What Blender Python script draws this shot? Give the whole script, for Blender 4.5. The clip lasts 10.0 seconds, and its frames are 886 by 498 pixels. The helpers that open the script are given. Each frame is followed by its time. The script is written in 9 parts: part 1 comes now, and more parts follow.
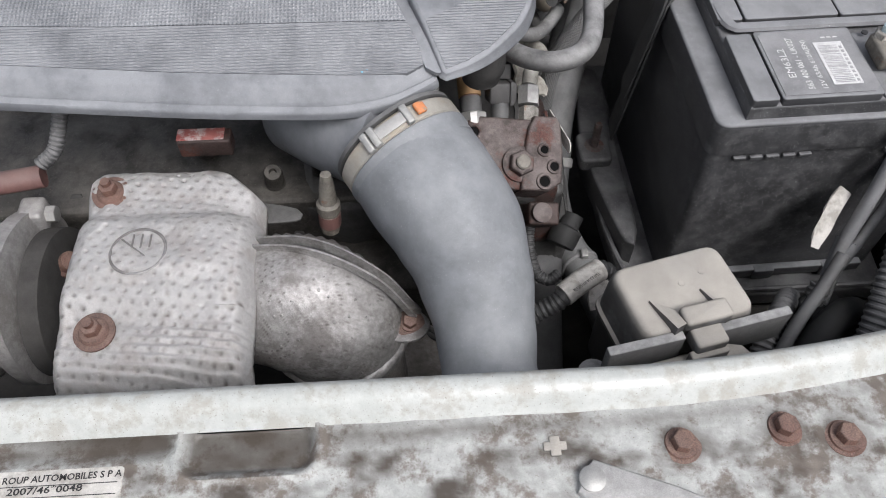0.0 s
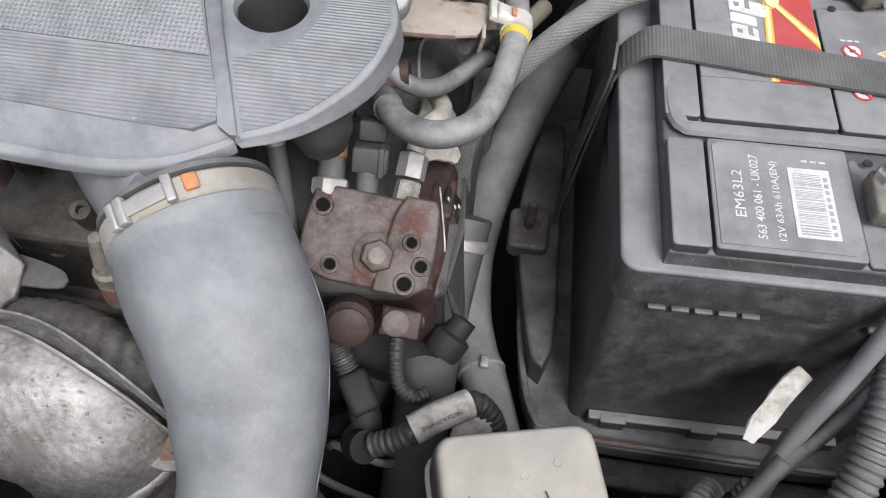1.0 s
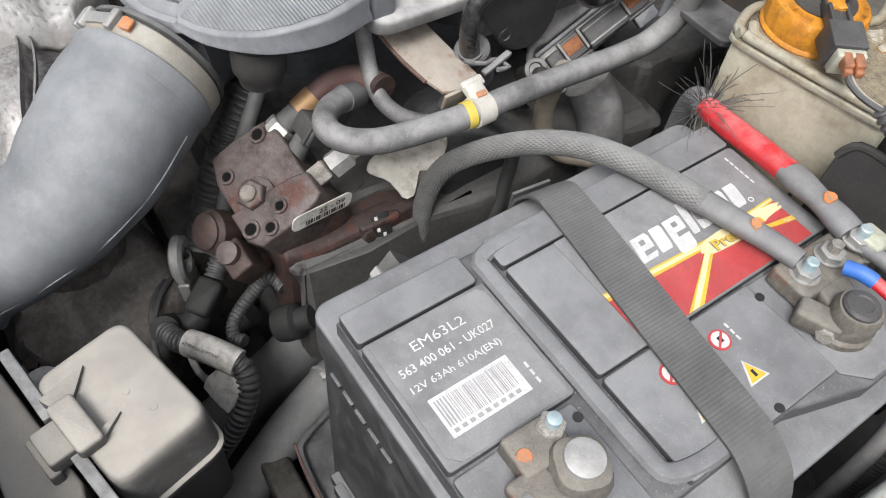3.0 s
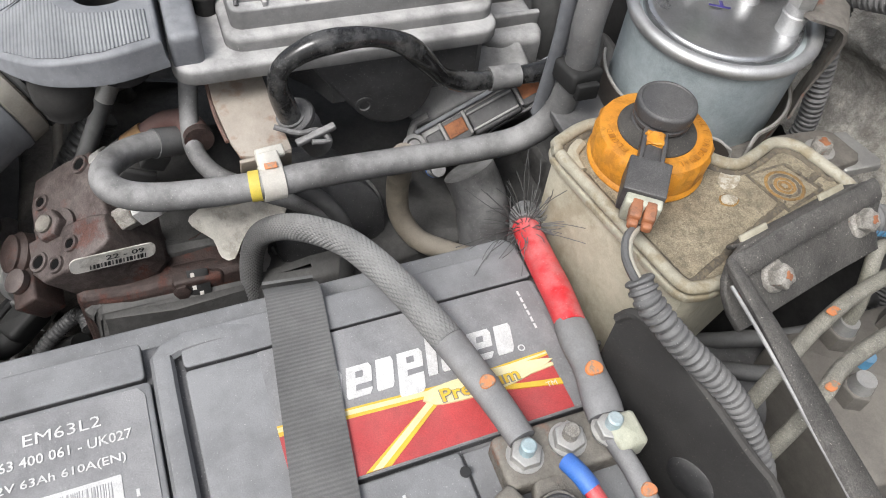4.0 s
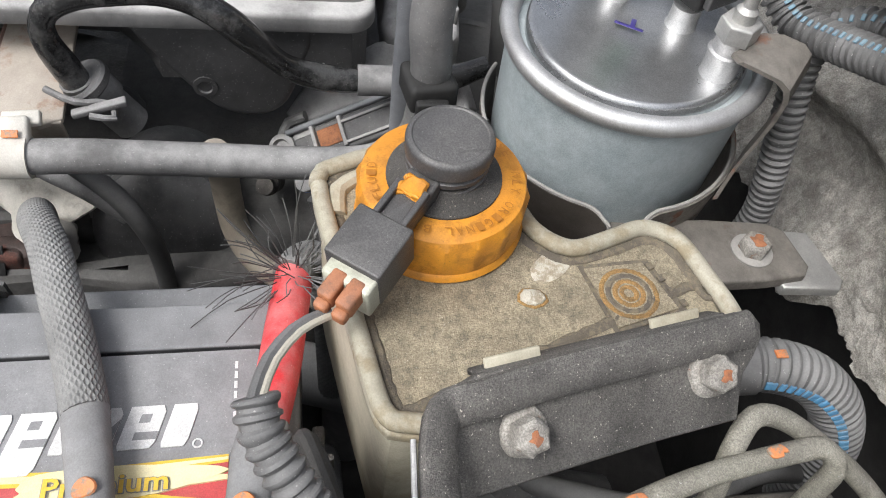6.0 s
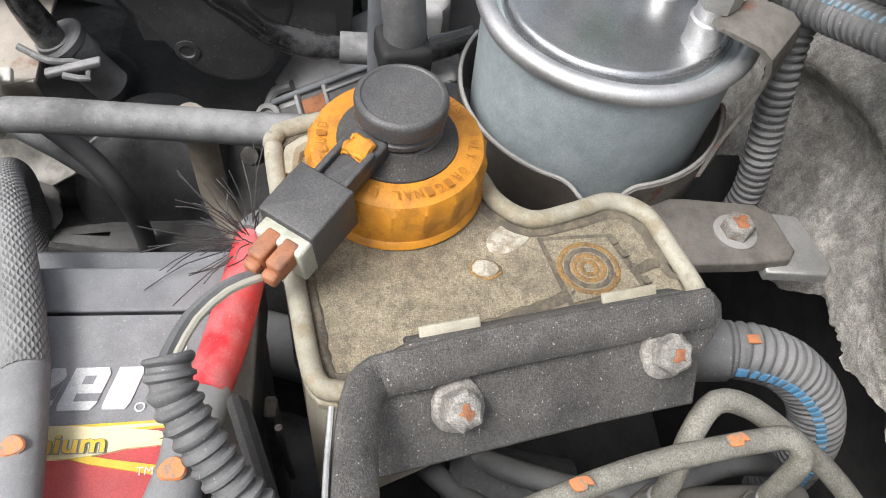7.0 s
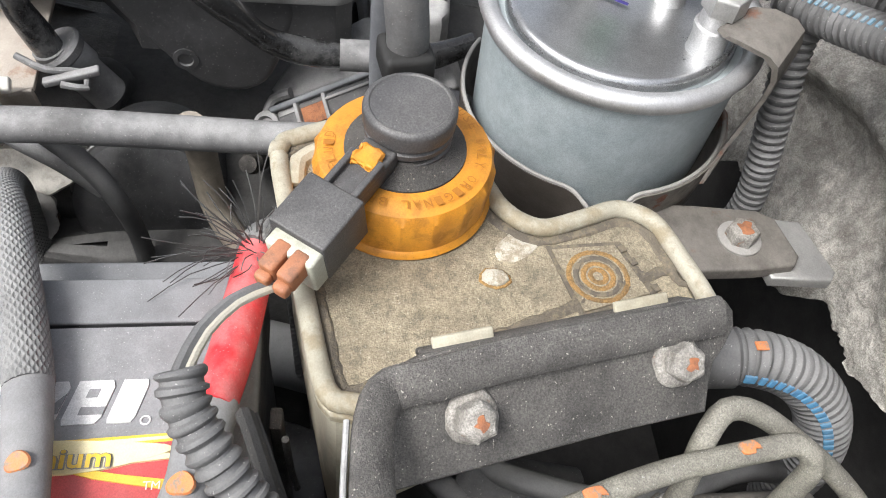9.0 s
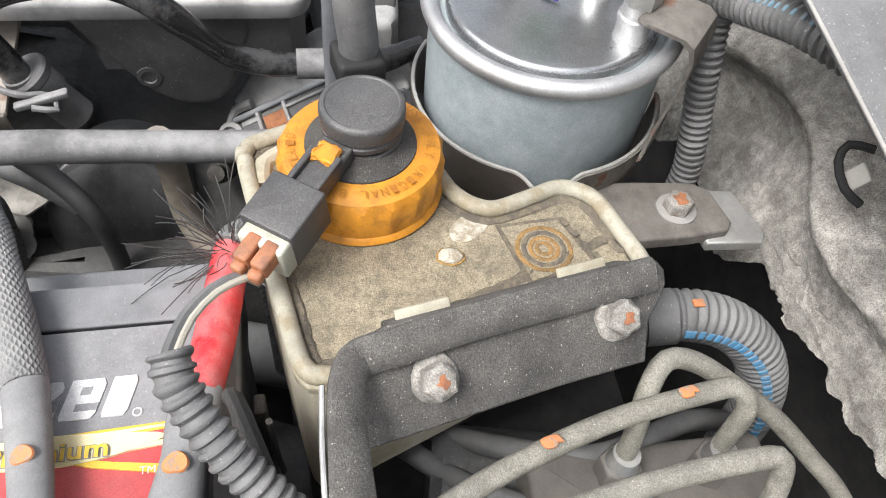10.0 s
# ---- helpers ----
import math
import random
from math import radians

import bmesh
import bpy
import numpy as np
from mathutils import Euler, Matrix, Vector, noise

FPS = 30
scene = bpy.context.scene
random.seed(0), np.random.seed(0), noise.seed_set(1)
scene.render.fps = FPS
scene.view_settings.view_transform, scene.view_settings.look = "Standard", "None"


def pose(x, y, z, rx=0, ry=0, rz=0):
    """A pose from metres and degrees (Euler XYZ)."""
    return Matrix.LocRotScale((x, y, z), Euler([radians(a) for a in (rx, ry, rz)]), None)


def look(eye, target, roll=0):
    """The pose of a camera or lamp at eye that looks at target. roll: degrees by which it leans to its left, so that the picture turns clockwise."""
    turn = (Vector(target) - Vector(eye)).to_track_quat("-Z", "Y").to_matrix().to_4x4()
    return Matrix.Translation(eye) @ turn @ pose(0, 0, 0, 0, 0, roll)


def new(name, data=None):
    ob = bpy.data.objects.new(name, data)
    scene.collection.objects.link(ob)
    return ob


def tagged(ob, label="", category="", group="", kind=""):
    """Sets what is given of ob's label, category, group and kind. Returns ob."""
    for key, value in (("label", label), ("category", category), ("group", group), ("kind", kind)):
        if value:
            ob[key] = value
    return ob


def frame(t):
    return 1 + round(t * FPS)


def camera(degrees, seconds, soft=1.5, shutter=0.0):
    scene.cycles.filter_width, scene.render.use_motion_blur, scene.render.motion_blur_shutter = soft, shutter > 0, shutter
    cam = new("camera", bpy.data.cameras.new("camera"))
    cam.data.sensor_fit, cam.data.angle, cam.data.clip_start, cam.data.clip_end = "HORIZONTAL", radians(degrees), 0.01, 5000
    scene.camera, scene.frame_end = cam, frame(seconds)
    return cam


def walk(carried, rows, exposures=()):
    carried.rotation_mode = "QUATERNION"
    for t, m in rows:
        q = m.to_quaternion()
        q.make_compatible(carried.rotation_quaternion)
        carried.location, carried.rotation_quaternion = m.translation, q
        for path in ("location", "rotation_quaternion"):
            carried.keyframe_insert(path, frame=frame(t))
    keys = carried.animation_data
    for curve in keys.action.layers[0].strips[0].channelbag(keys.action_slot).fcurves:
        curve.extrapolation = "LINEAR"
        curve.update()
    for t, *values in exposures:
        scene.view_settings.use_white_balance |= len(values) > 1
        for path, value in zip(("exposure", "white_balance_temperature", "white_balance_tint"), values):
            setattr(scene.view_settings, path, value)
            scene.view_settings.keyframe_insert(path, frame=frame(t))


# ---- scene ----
EXPOSURES = [(0.0, 0.04, 6330, 12), (0.5, -0.04, 6330, 12), (0.9, 0.18, 6350, 12), (1.4, 0.27, 6400, 11), (2.0, 0.26, 6450, 10), (3.5, 0.29, 6450, 10), (5.0, 0.265, 6450, 10), (6.0, 0.40, 6420, 10), (8.0, 0.65, 6400, 10), (10.0, 0.77, 6440, 10)]
cam = camera(59.95, 10.0, soft=1.0)
PATH = [
    (0, (-0.2746, -0.4507, 1.1302), (-0.2441, 0.1244, 0.3127), -0.25),
    (0.5, (-0.2050, -0.3869, 1.0960), (-0.2121, 0.1869, 0.2769), 0.65),
    (1, (-0.1428, -0.3157, 1.0694), (-0.2074, 0.2347, 0.2371), 1.64),
    (1.5, (-0.0657, -0.2545, 1.0430), (-0.2684, 0.2629, 0.2117), 1.97),
    (2, (-0.0102, -0.2114, 1.0315), (-0.3608, 0.2678, 0.2268), 2.39),
    (2.2, (0.0063, -0.2157, 1.0378), (-0.3956, 0.2492, 0.2488), 2.78),
    (3.3, (0.1182, -0.1660, 1.0863), (-0.3807, 0.1863, 0.2945), 7.72),
    (3.5, (0.1266, -0.1136, 1.0883), (-0.3986, 0.2101, 0.3013), 7.36),
    (4, (0.1184, -0.0219, 1.0710), (-0.4510, 0.2557, 0.2973), 8.07),
    (4.5, (0.0950, 0.0247, 1.0787), (-0.5069, 0.2658, 0.3173), 8.77),
    (5, (0.0881, 0.0612, 1.0776), (-0.5329, 0.2714, 0.3225), 9.40),
    (5.5, (0.0849, 0.0819, 1.0606), (-0.5377, 0.2680, 0.3006), 10.20),
    (6, (0.0797, 0.1266, 1.0194), (-0.5338, 0.2793, 0.2446), 10.11),
    (6.2, (0.0793, 0.1406, 1.0205), (-0.5230, 0.2575, 0.2309), 8.80),
    (7.5, (0.0811, 0.1506, 1.0060), (-0.5260, 0.2700, 0.2203), 9.88),
    (8, (0.0808, 0.1532, 1.0065), (-0.5301, 0.2712, 0.2236), 9.79),
    (8.5, (0.0810, 0.1418, 1.0083), (-0.5301, 0.2621, 0.2259), 9.84),
    (9, (0.0785, 0.1439, 1.0100), (-0.5308, 0.2738, 0.2277), 10.05),
    (9.5, (0.0834, 0.1494, 1.0116), (-0.5243, 0.2934, 0.2306), 9.53),
    (10, (0.0960, 0.1455, 1.0225), (-0.5130, 0.3091, 0.2463), 8.38),
]
walk(cam, [(t, look(eye, target, roll)) for t, eye, target, roll in PATH], EXPOSURES)

# ---- world and light ----
world = bpy.data.worlds.new("overcast_sky")
scene.world = world
world.use_nodes = True
wn = world.node_tree
sky = wn.nodes.new("ShaderNodeTexSky")
sky.sky_type, sky.sun_disc = "NISHITA", False
sky.sun_elevation, sky.sun_rotation = radians(55), radians(147)
sky.air_density, sky.dust_density, sky.ozone_density = 1.0, 5.0, 1.0
grey = wn.nodes.new("ShaderNodeHueSaturation")
grey.inputs["Saturation"].default_value = 0.4
wn.links.new(sky.outputs[0], grey.inputs["Color"])
wn.links.new(grey.outputs[0], wn.nodes["Background"].inputs["Color"])
wn.nodes["Background"].inputs["Strength"].default_value = 0.15
sun_data = bpy.data.lights.new("sun", "SUN")
sun_data.energy, sun_data.angle, sun_data.color = 2.2, radians(24), (1.0, 0.99, 0.985)
sun = new("sun", sun_data)
sun.matrix_world = look((0.9, -1.4, 2.4), (0, 0, 0))

# ---- small builders ----
V = Vector


def spline(pts, step=0.004):
    """Catmull-Rom curve through the points, in even steps."""
    p = [V(q) for q in pts]
    p = [p[0] * 2 - p[1]] + p + [p[-1] * 2 - p[-2]]
    out = []
    for i in range(1, len(p) - 2):
        n = max(2, int((p[i + 1] - p[i]).length / step))
        for k in range(n):
            t = k / n
            a, b, c, d = p[i - 1], p[i], p[i + 1], p[i + 2]
            out.append(0.5 * ((2 * b) + (c - a) * t + (2 * a - 5 * b + 4 * c - d) * t * t + (3 * b - a - 3 * c + d) * t ** 3))
    out.append(p[-2])
    return out


def tube(pts, r, n=14, step=0.004, bm=None, smooth_path=True, squash=1.0, caps=True):
    """A swept tube; r is a number or a function of the way along, 0 to 1."""
    bm = bm or bmesh.new()
    path = spline(pts, step) if smooth_path else [V(q) for q in pts]
    m = len(path)
    up = V((0, 0, 1))
    d0 = (path[1] - path[0]).normalized()
    if abs(d0.dot(up)) > 0.9:
        up = V((1, 0, 0))
    side = d0.cross(up).normalized()
    rings = []
    for i, q in enumerate(path):
        d = (path[min(i + 1, m - 1)] - path[max(i - 1, 0)]).normalized()
        side = (side - d * side.dot(d)).normalized()
        top = side.cross(d)
        rad = r(i / (m - 1)) if callable(r) else r
        rings.append([bm.verts.new(q + (side * math.cos(a) + top * math.sin(a) * squash) * rad) for a in [2 * math.pi * k / n for k in range(n)]])
    for a, b in zip(rings, rings[1:]):
        for k in range(n):
            bm.faces.new((a[k], a[(k + 1) % n], b[(k + 1) % n], b[k]))
    if caps:
        bm.faces.new(rings[0][::-1])
        bm.faces.new(rings[-1])
    return bm


def corrugated(pts, r, pitch=0.004, depth=0.0012, n=16, bm=None):
    """A ribbed conduit."""
    bm = bm or bmesh.new()
    path = spline(pts, pitch / 6)
    dist, rows = 0.0, []
    for i, q in enumerate(path):
        if i:
            dist += (q - path[i - 1]).length
        rows.append(r - depth * (0.5 - 0.5 * math.tanh(3 * math.sin(2 * math.pi * dist / pitch))) )
    m = len(path)
    return tube(path, lambda t: rows[min(m - 1, int(round(t * (m - 1))))], n, bm=bm, smooth_path=False)


def axis_frame(loc, axis, spin=0.0):
    """A frame at loc whose z runs along axis."""
    return Matrix.Translation(loc) @ V(axis).to_track_quat("Z", "Y").to_matrix().to_4x4() @ Matrix.Rotation(radians(spin), 4, "Z")


def lathe(profile, m=None, n=32, bm=None, wobble=None):
    """A turned body from (radius, height) pairs."""
    bm = bm or bmesh.new()
    m = m or Matrix()
    rings = []
    for r, z in profile:
        ring = []
        for k in range(n):
            a = 2 * math.pi * k / n
            rr = r * (wobble(a, z) if wobble else 1.0)
            ring.append(bm.verts.new(m @ V((rr * math.cos(a), rr * math.sin(a), z))))
        rings.append(ring)
    for a, b in zip(rings, rings[1:]):
        for k in range(n):
            bm.faces.new((a[k], a[(k + 1) % n], b[(k + 1) % n], b[k]))
    bm.faces.new(rings[0][::-1])
    bm.faces.new(rings[-1])
    return bm


def rounded(x0, x1, y0, y1, r, n=5):
    """Outline of a rectangle with round corners."""
    out = []
    for cx, cy, a0 in ((x1 - r, y1 - r, 0), (x0 + r, y1 - r, 90), (x0 + r, y0 + r, 180), (x1 - r, y0 + r, 270)):
        for k in range(n + 1):
            a = radians(a0 + 90 * k / n)
            out.append((cx + r * math.cos(a), cy + r * math.sin(a)))
    return out


def smooth_outline(pts, step=0.006):
    """A closed round outline through a few points of a plan."""
    n, out = len(pts), []
    for i in range(n):
        a, b, c, d = (V((*pts[(i + k) % n], 0)) for k in (-1, 0, 1, 2))
        steps = max(2, int((c - b).length / step))
        for k in range(steps):
            t = k / steps
            q = 0.5 * ((2 * b) + (c - a) * t + (2 * a - 5 * b + 4 * c - d) * t * t + (3 * b - a - 3 * c + d) * t ** 3)
            out.append((q.x, q.y))
    return out


def inset(outline, d):
    """The outline moved inwards by d (counter-clockwise outlines)."""
    n, out = len(outline), []
    for i in range(n):
        p, q, s = (V((*outline[(i + k) % n], 0)) for k in (-1, 0, 1))
        e1, e2 = (q - p), (s - q)
        if e1.length < 1e-9 or e2.length < 1e-9:
            out.append((q.x, q.y))
            continue
        n1, n2 = V((-e1.y, e1.x, 0)).normalized(), V((-e2.y, e2.x, 0)).normalized()
        b = n1 + n2
        b = b / max(0.6, b.dot(b) / 2) if b.length > 1e-6 else n1
        out.append((q.x + b.x * d, q.y + b.y * d))
    return out


def slab(outline, z0, z1, bevel=0.0, m=None, bm=None, low=0.0):
    """An extruded plan with a rounded upper edge (and lower, with low)."""
    bm = bm or bmesh.new()
    m = m or Matrix()
    area = sum(a[0] * b[1] - b[0] * a[1] for a, b in zip(outline, outline[1:] + outline[:1]))
    if area < 0:
        outline = outline[::-1]
    layers = []
    if low:
        layers += [(low * (1 - math.sin(a)), z0 + low * (1 - math.cos(a))) for a in (0.0, 0.8)]
        layers.append((0.0, z0 + low))
    else:
        layers.append((0.0, z0))
    if bevel:
        layers += [(bevel * (1 - math.cos(a)), z1 - bevel + bevel * math.sin(a)) for a in (0.0, 0.5, 1.05, math.pi / 2)]
    else:
        layers.append((0.0, z1))
    rings = [[bm.verts.new(m @ V((x, y, z))) for x, y in (inset(outline, d) if d else outline)] for d, z in layers]
    n = len(outline)
    for a, b in zip(rings, rings[1:]):
        for k in range(n):
            bm.faces.new((a[k], a[(k + 1) % n], b[(k + 1) % n], b[k]))
    bm.faces.new(rings[0][::-1])
    bm.faces.new(rings[-1])
    return bm


def block(cx, cy, cz, sx, sy, sz, bevel=0.001, m=None, bm=None, r=None):
    """A box with softened edges, about its centre, in the frame m."""
    r = bevel if r is None else r
    o = rounded(cx - sx / 2, cx + sx / 2, cy - sy / 2, cy + sy / 2, max(r, 1e-4), 3)
    return slab(o, cz - sz / 2, cz + sz / 2, bevel, m, bm, low=bevel)


def hexagon(loc, axis, r, h, bm=None, spin=0.0, chamfer=0.15):
    """A hexagonal head or nut."""
    o = [(r * math.cos(radians(60 * k)), r * math.sin(radians(60 * k))) for k in range(6)]
    return slab(o, 0, h, h * chamfer, axis_frame(loc, axis, spin), bm)


def roughen(bm, amp, scale, seed=0.0):
    """Uneven casting or dented sheet."""
    bm.normal_update()
    for v in bm.verts:
        v.co += v.normal * amp * noise.fractal(v.co * scale + V((seed, seed, seed)), 0.8, 2.0, 3)
    return bm


def divide(bm, cuts):
    bmesh.ops.subdivide_edges(bm, edges=bm.edges[:], cuts=cuts, use_grid_fill=True)
    return bm


def thing(name, loc, label, category, group="", kind=""):
    """A thing's empty root at its base."""
    ob = new(name)
    ob.location = loc
    ob.empty_display_size = 0.02
    return tagged(ob, label, category, group, kind)


def part(name, bm, material, parent=None, label="", sharp=35):
    """One mesh object out of a bmesh laid out in world places, under a thing or a part."""
    bm.normal_update()
    for f in bm.faces:
        f.smooth = True
    for e in bm.edges:
        if len(e.link_faces) == 2 and e.calc_face_angle(0) > radians(sharp):
            e.smooth = False
    me = bpy.data.meshes.new(name)
    bm.to_mesh(me)
    bm.free()
    me.materials.append(material)
    ob = new(name, me)
    if parent:
        ob.parent = parent
        if parent.parent is None and parent.data is None:
            ob.location = -parent.location
    return tagged(ob, label) if label else ob


def text_part(name, body, origin, along, upward, length, material, parent, label="", height=None, lift=0.0004, bold=0.0):
    """Lettering as a flat mesh: from origin along a direction, fitted to a length."""
    cu = bpy.data.curves.new(name, "FONT")
    cu.body, cu.size, cu.offset = body, 1.0, bold
    cu.resolution_u = 2
    tmp = bpy.data.objects.new(name, cu)
    me = bpy.data.meshes.new_from_object(tmp)
    bpy.data.objects.remove(tmp)
    bpy.data.curves.remove(cu)
    xs, ys = [v.co.x for v in me.vertices], [v.co.y for v in me.vertices]
    k = length / (max(xs) - min(xs))
    ky = height / (max(ys) - min(ys)) if height else k
    a, u = V(along).normalized(), V(upward).normalized()
    nrm = a.cross(u)
    x0, y0 = min(xs), min(ys)
    for v in me.vertices:
        v.co = V(origin) + a * (v.co.x - x0) * k + u * (v.co.y - y0) * ky + nrm * lift
    me.materials.append(material)
    ob = new(name, me)
    ob.parent = parent
    if parent.parent is None and parent.data is None:
        ob.location = -parent.location
    return tagged(ob, label) if label else ob


# ---- materials ----
def surf(name, a, b, rough=0.6, metal=0.0, scale=45.0, bump=0.25, bscale=700.0, dust=0.0, dust_col=(0.36, 0.34, 0.31), rust=0.0,
         rust_col=(0.20, 0.075, 0.035), specks=0.0, speck_col=(0.5, 0.49, 0.47), stain=0.0, stain_col=(0.06, 0.05, 0.04), stain_scale=22.0, spec=0.5, dust_side=0.25, rust_scale=60.0, mottle=0.45, dmin=0.55, grit=0.16):
    """A worn surface: two colours in large patches, fine grain, dust that has settled on what faces up, rust, stains and specks."""
    mat = bpy.data.materials.new(name)
    mat.use_nodes = True
    nt = mat.node_tree
    N, L = nt.nodes, nt.links
    bsdf = N["Principled BSDF"]
    bsdf.inputs["Specular IOR Level"].default_value = spec
    tc = N.new("ShaderNodeTexCoord").outputs["Object"]

    def noise_tex(s, detail=5.0, roughness=0.6):
        t = N.new("ShaderNodeTexNoise")
        t.inputs["Scale"].default_value, t.inputs["Detail"].default_value, t.inputs["Roughness"].default_value = s, detail, roughness
        L.new(tc, t.inputs["Vector"])
        return t.outputs["Fac"]

    def ranged(x, lo, hi, to0=0.0, to1=1.0):
        t = N.new("ShaderNodeMapRange")
        t.interpolation_type = "SMOOTHSTEP"
        for k, v in zip(("From Min", "From Max", "To Min", "To Max"), (lo, hi, to0, to1)):
            t.inputs[k].default_value = v
        L.new(x, t.inputs["Value"])
        return t.outputs["Result"]

    def times(x, y):
        t = N.new("ShaderNodeMath")
        t.operation = "MULTIPLY"
        L.new(x, t.inputs[0])
        if isinstance(y, float):
            t.inputs[1].default_value = y
        else:
            L.new(y, t.inputs[1])
        return t.outputs[0]

    def mixed(f, x, y):
        t = N.new("ShaderNodeMix")
        t.data_type = "RGBA"
        for sock, v in ((t.inputs[0], f), (t.inputs[6], x), (t.inputs[7], y)):
            if isinstance(v, tuple):
                sock.default_value = (*v, 1.0)
            elif isinstance(v, float):
                sock.default_value = v
            else:
                L.new(v, sock)
        return t.outputs[2]

    def mixf(f, x, y):
        t = N.new("ShaderNodeMix")
        for sock, v in ((t.inputs[0], f), (t.inputs[2], x), (t.inputs[3], y)):
            if isinstance(v, float):
                sock.default_value = v
            else:
                L.new(v, sock)
        return t.outputs[0]

    big, fine = noise_tex(scale), noise_tex(bscale * 2.6, 3.0)
    col_lo = tuple(0.45 * v for v in a)
    col = mixed(ranged(big, 0.35, 0.65), a, b)
    mid = noise_tex(scale * 4.5, 7.0, 0.72)
    grain = ranged(fine, 0.25, 0.75, 0.0, 1.0)
    col = mixed(times(grain, 0.12), col, mixed(0.5, col, (min(1, b[0] * 1.9), min(1, b[1] * 1.9), min(1, b[2] * 1.9))))
    dark = (col_lo[0], col_lo[1], col_lo[2])
    col = mixed(ranged(mid, 0.36, 0.66, 0.0, 0.55), mixed(0.45 * mottle, col, dark), mixed(0.35 * mottle, col, (min(1, b[0] * 1.8), min(1, b[1] * 1.8), min(1, b[2] * 1.8))))
    rgh = mixf(big, max(0.04, rough - 0.12), min(1.0, rough + 0.12))
    met = metal
    if stain:
        f = times(ranged(noise_tex(stain_scale, 6.0, 0.7), 0.46, 0.62), float(stain))
        col = mixed(f, col, stain_col)
        rgh = mixf(f, rgh, 0.85)
    if rust:
        f = ranged(noise_tex(rust_scale, 6.0, 0.7), 0.62 - 0.3 * rust, 0.72 - 0.3 * rust)
        col = mixed(f, col, mixed(grain, rust_col, (rust_col[0] * 0.45, rust_col[1] * 0.4, rust_col[2] * 0.4)))
        rgh = mixf(f, rgh, 0.9)
        met = mixf(f, float(metal), 0.0)
    if dust:
        geo = N.new("ShaderNodeNewGeometry")
        sep = N.new("ShaderNodeSeparateXYZ")
        L.new(geo.outputs["Normal"], sep.inputs[0])
        f = times(times(ranged(sep.outputs[2], -0.1, 0.9, dust_side, 1.0), ranged(noise_tex(scale * 0.8, 8.0, 0.66), 0.32, 0.66, dmin, 1.0)), float(dust))
        f = times(f, ranged(fine, 0.3, 0.62, 0.86, 1.0))
        col = mixed(f, col, dust_col)
        rgh = mixf(f, rgh, 0.9)
        met = mixf(f, met, 0.0) if metal else 0.0
    if specks:
        f = times(ranged(noise_tex(1250.0, 2.0), 0.67, 0.72), float(specks))
        col = mixed(f, col, speck_col)
    if grit:
        f = times(ranged(noise_tex(1900.0, 4.0, 0.75), 0.36, 0.64, 1 - 0.5 * grit, 1 + 0.4 * grit), ranged(noise_tex(scale * 1.7, 8.0, 0.7), 0.36, 0.64, 1 - 0.28 * grit, 1 + 0.16 * grit))
        sc = N.new("ShaderNodeVectorMath")
        sc.operation = "SCALE"
        L.new(col, sc.inputs[0])
        L.new(f, sc.inputs["Scale"])
        col = sc.outputs[0]
    L.new(col, bsdf.inputs["Base Color"])
    L.new(rgh, bsdf.inputs["Roughness"])
    if isinstance(met, float):
        bsdf.inputs["Metallic"].default_value = met
    else:
        L.new(met, bsdf.inputs["Metallic"])
    if bump:
        bp = N.new("ShaderNodeBump")
        bp.inputs["Strength"].default_value, bp.inputs["Distance"].default_value = bump, 0.00035
        L.new(fine, bp.inputs["Height"])
        bp2 = N.new("ShaderNodeBump")
        bp2.inputs["Strength"].default_value, bp2.inputs["Distance"].default_value = min(1.0, bump), 0.0005
        L.new(mid, bp2.inputs["Height"])
        L.new(bp2.outputs[0], bp.inputs["Normal"])
        L.new(bp.outputs[0], bsdf.inputs["Normal"])
    return mat


def ribbed(mat, kind, scale, strength, distance):
    """Adds a moulded or woven relief to a material: lines, dimples, weave or braid."""
    nt = mat.node_tree
    N, L = nt.nodes, nt.links
    bsdf = N["Principled BSDF"]
    tc = N.new("ShaderNodeTexCoord").outputs["Object"]
    heights = []
    for direction in {"lines": ("Y",), "lines_x": ("X",), "grid": ("X", "Y"), "braid": ("DIAGONAL", "Z"), "fold": ("Z",)}[kind]:
        w = N.new("ShaderNodeTexWave")
        w.bands_direction = direction
        w.inputs["Scale"].default_value = scale
        L.new(tc, w.inputs["Vector"])
        heights.append(w.outputs["Fac"])
    h = heights[0]
    if len(heights) > 1:
        t = N.new("ShaderNodeMath")
        t.operation = "MULTIPLY"
        L.new(heights[0], t.inputs[0])
        L.new(heights[1], t.inputs[1])
        h = t.outputs[0]
    bp = N.new("ShaderNodeBump")
    bp.inputs["Strength"].default_value, bp.inputs["Distance"].default_value = strength, distance
    L.new(h, bp.inputs["Height"])
    old = bsdf.inputs["Normal"].links
    if old:
        L.new(old[0].from_socket, bp.inputs["Normal"])
    L.new(bp.outputs[0], bsdf.inputs["Normal"])
    return mat


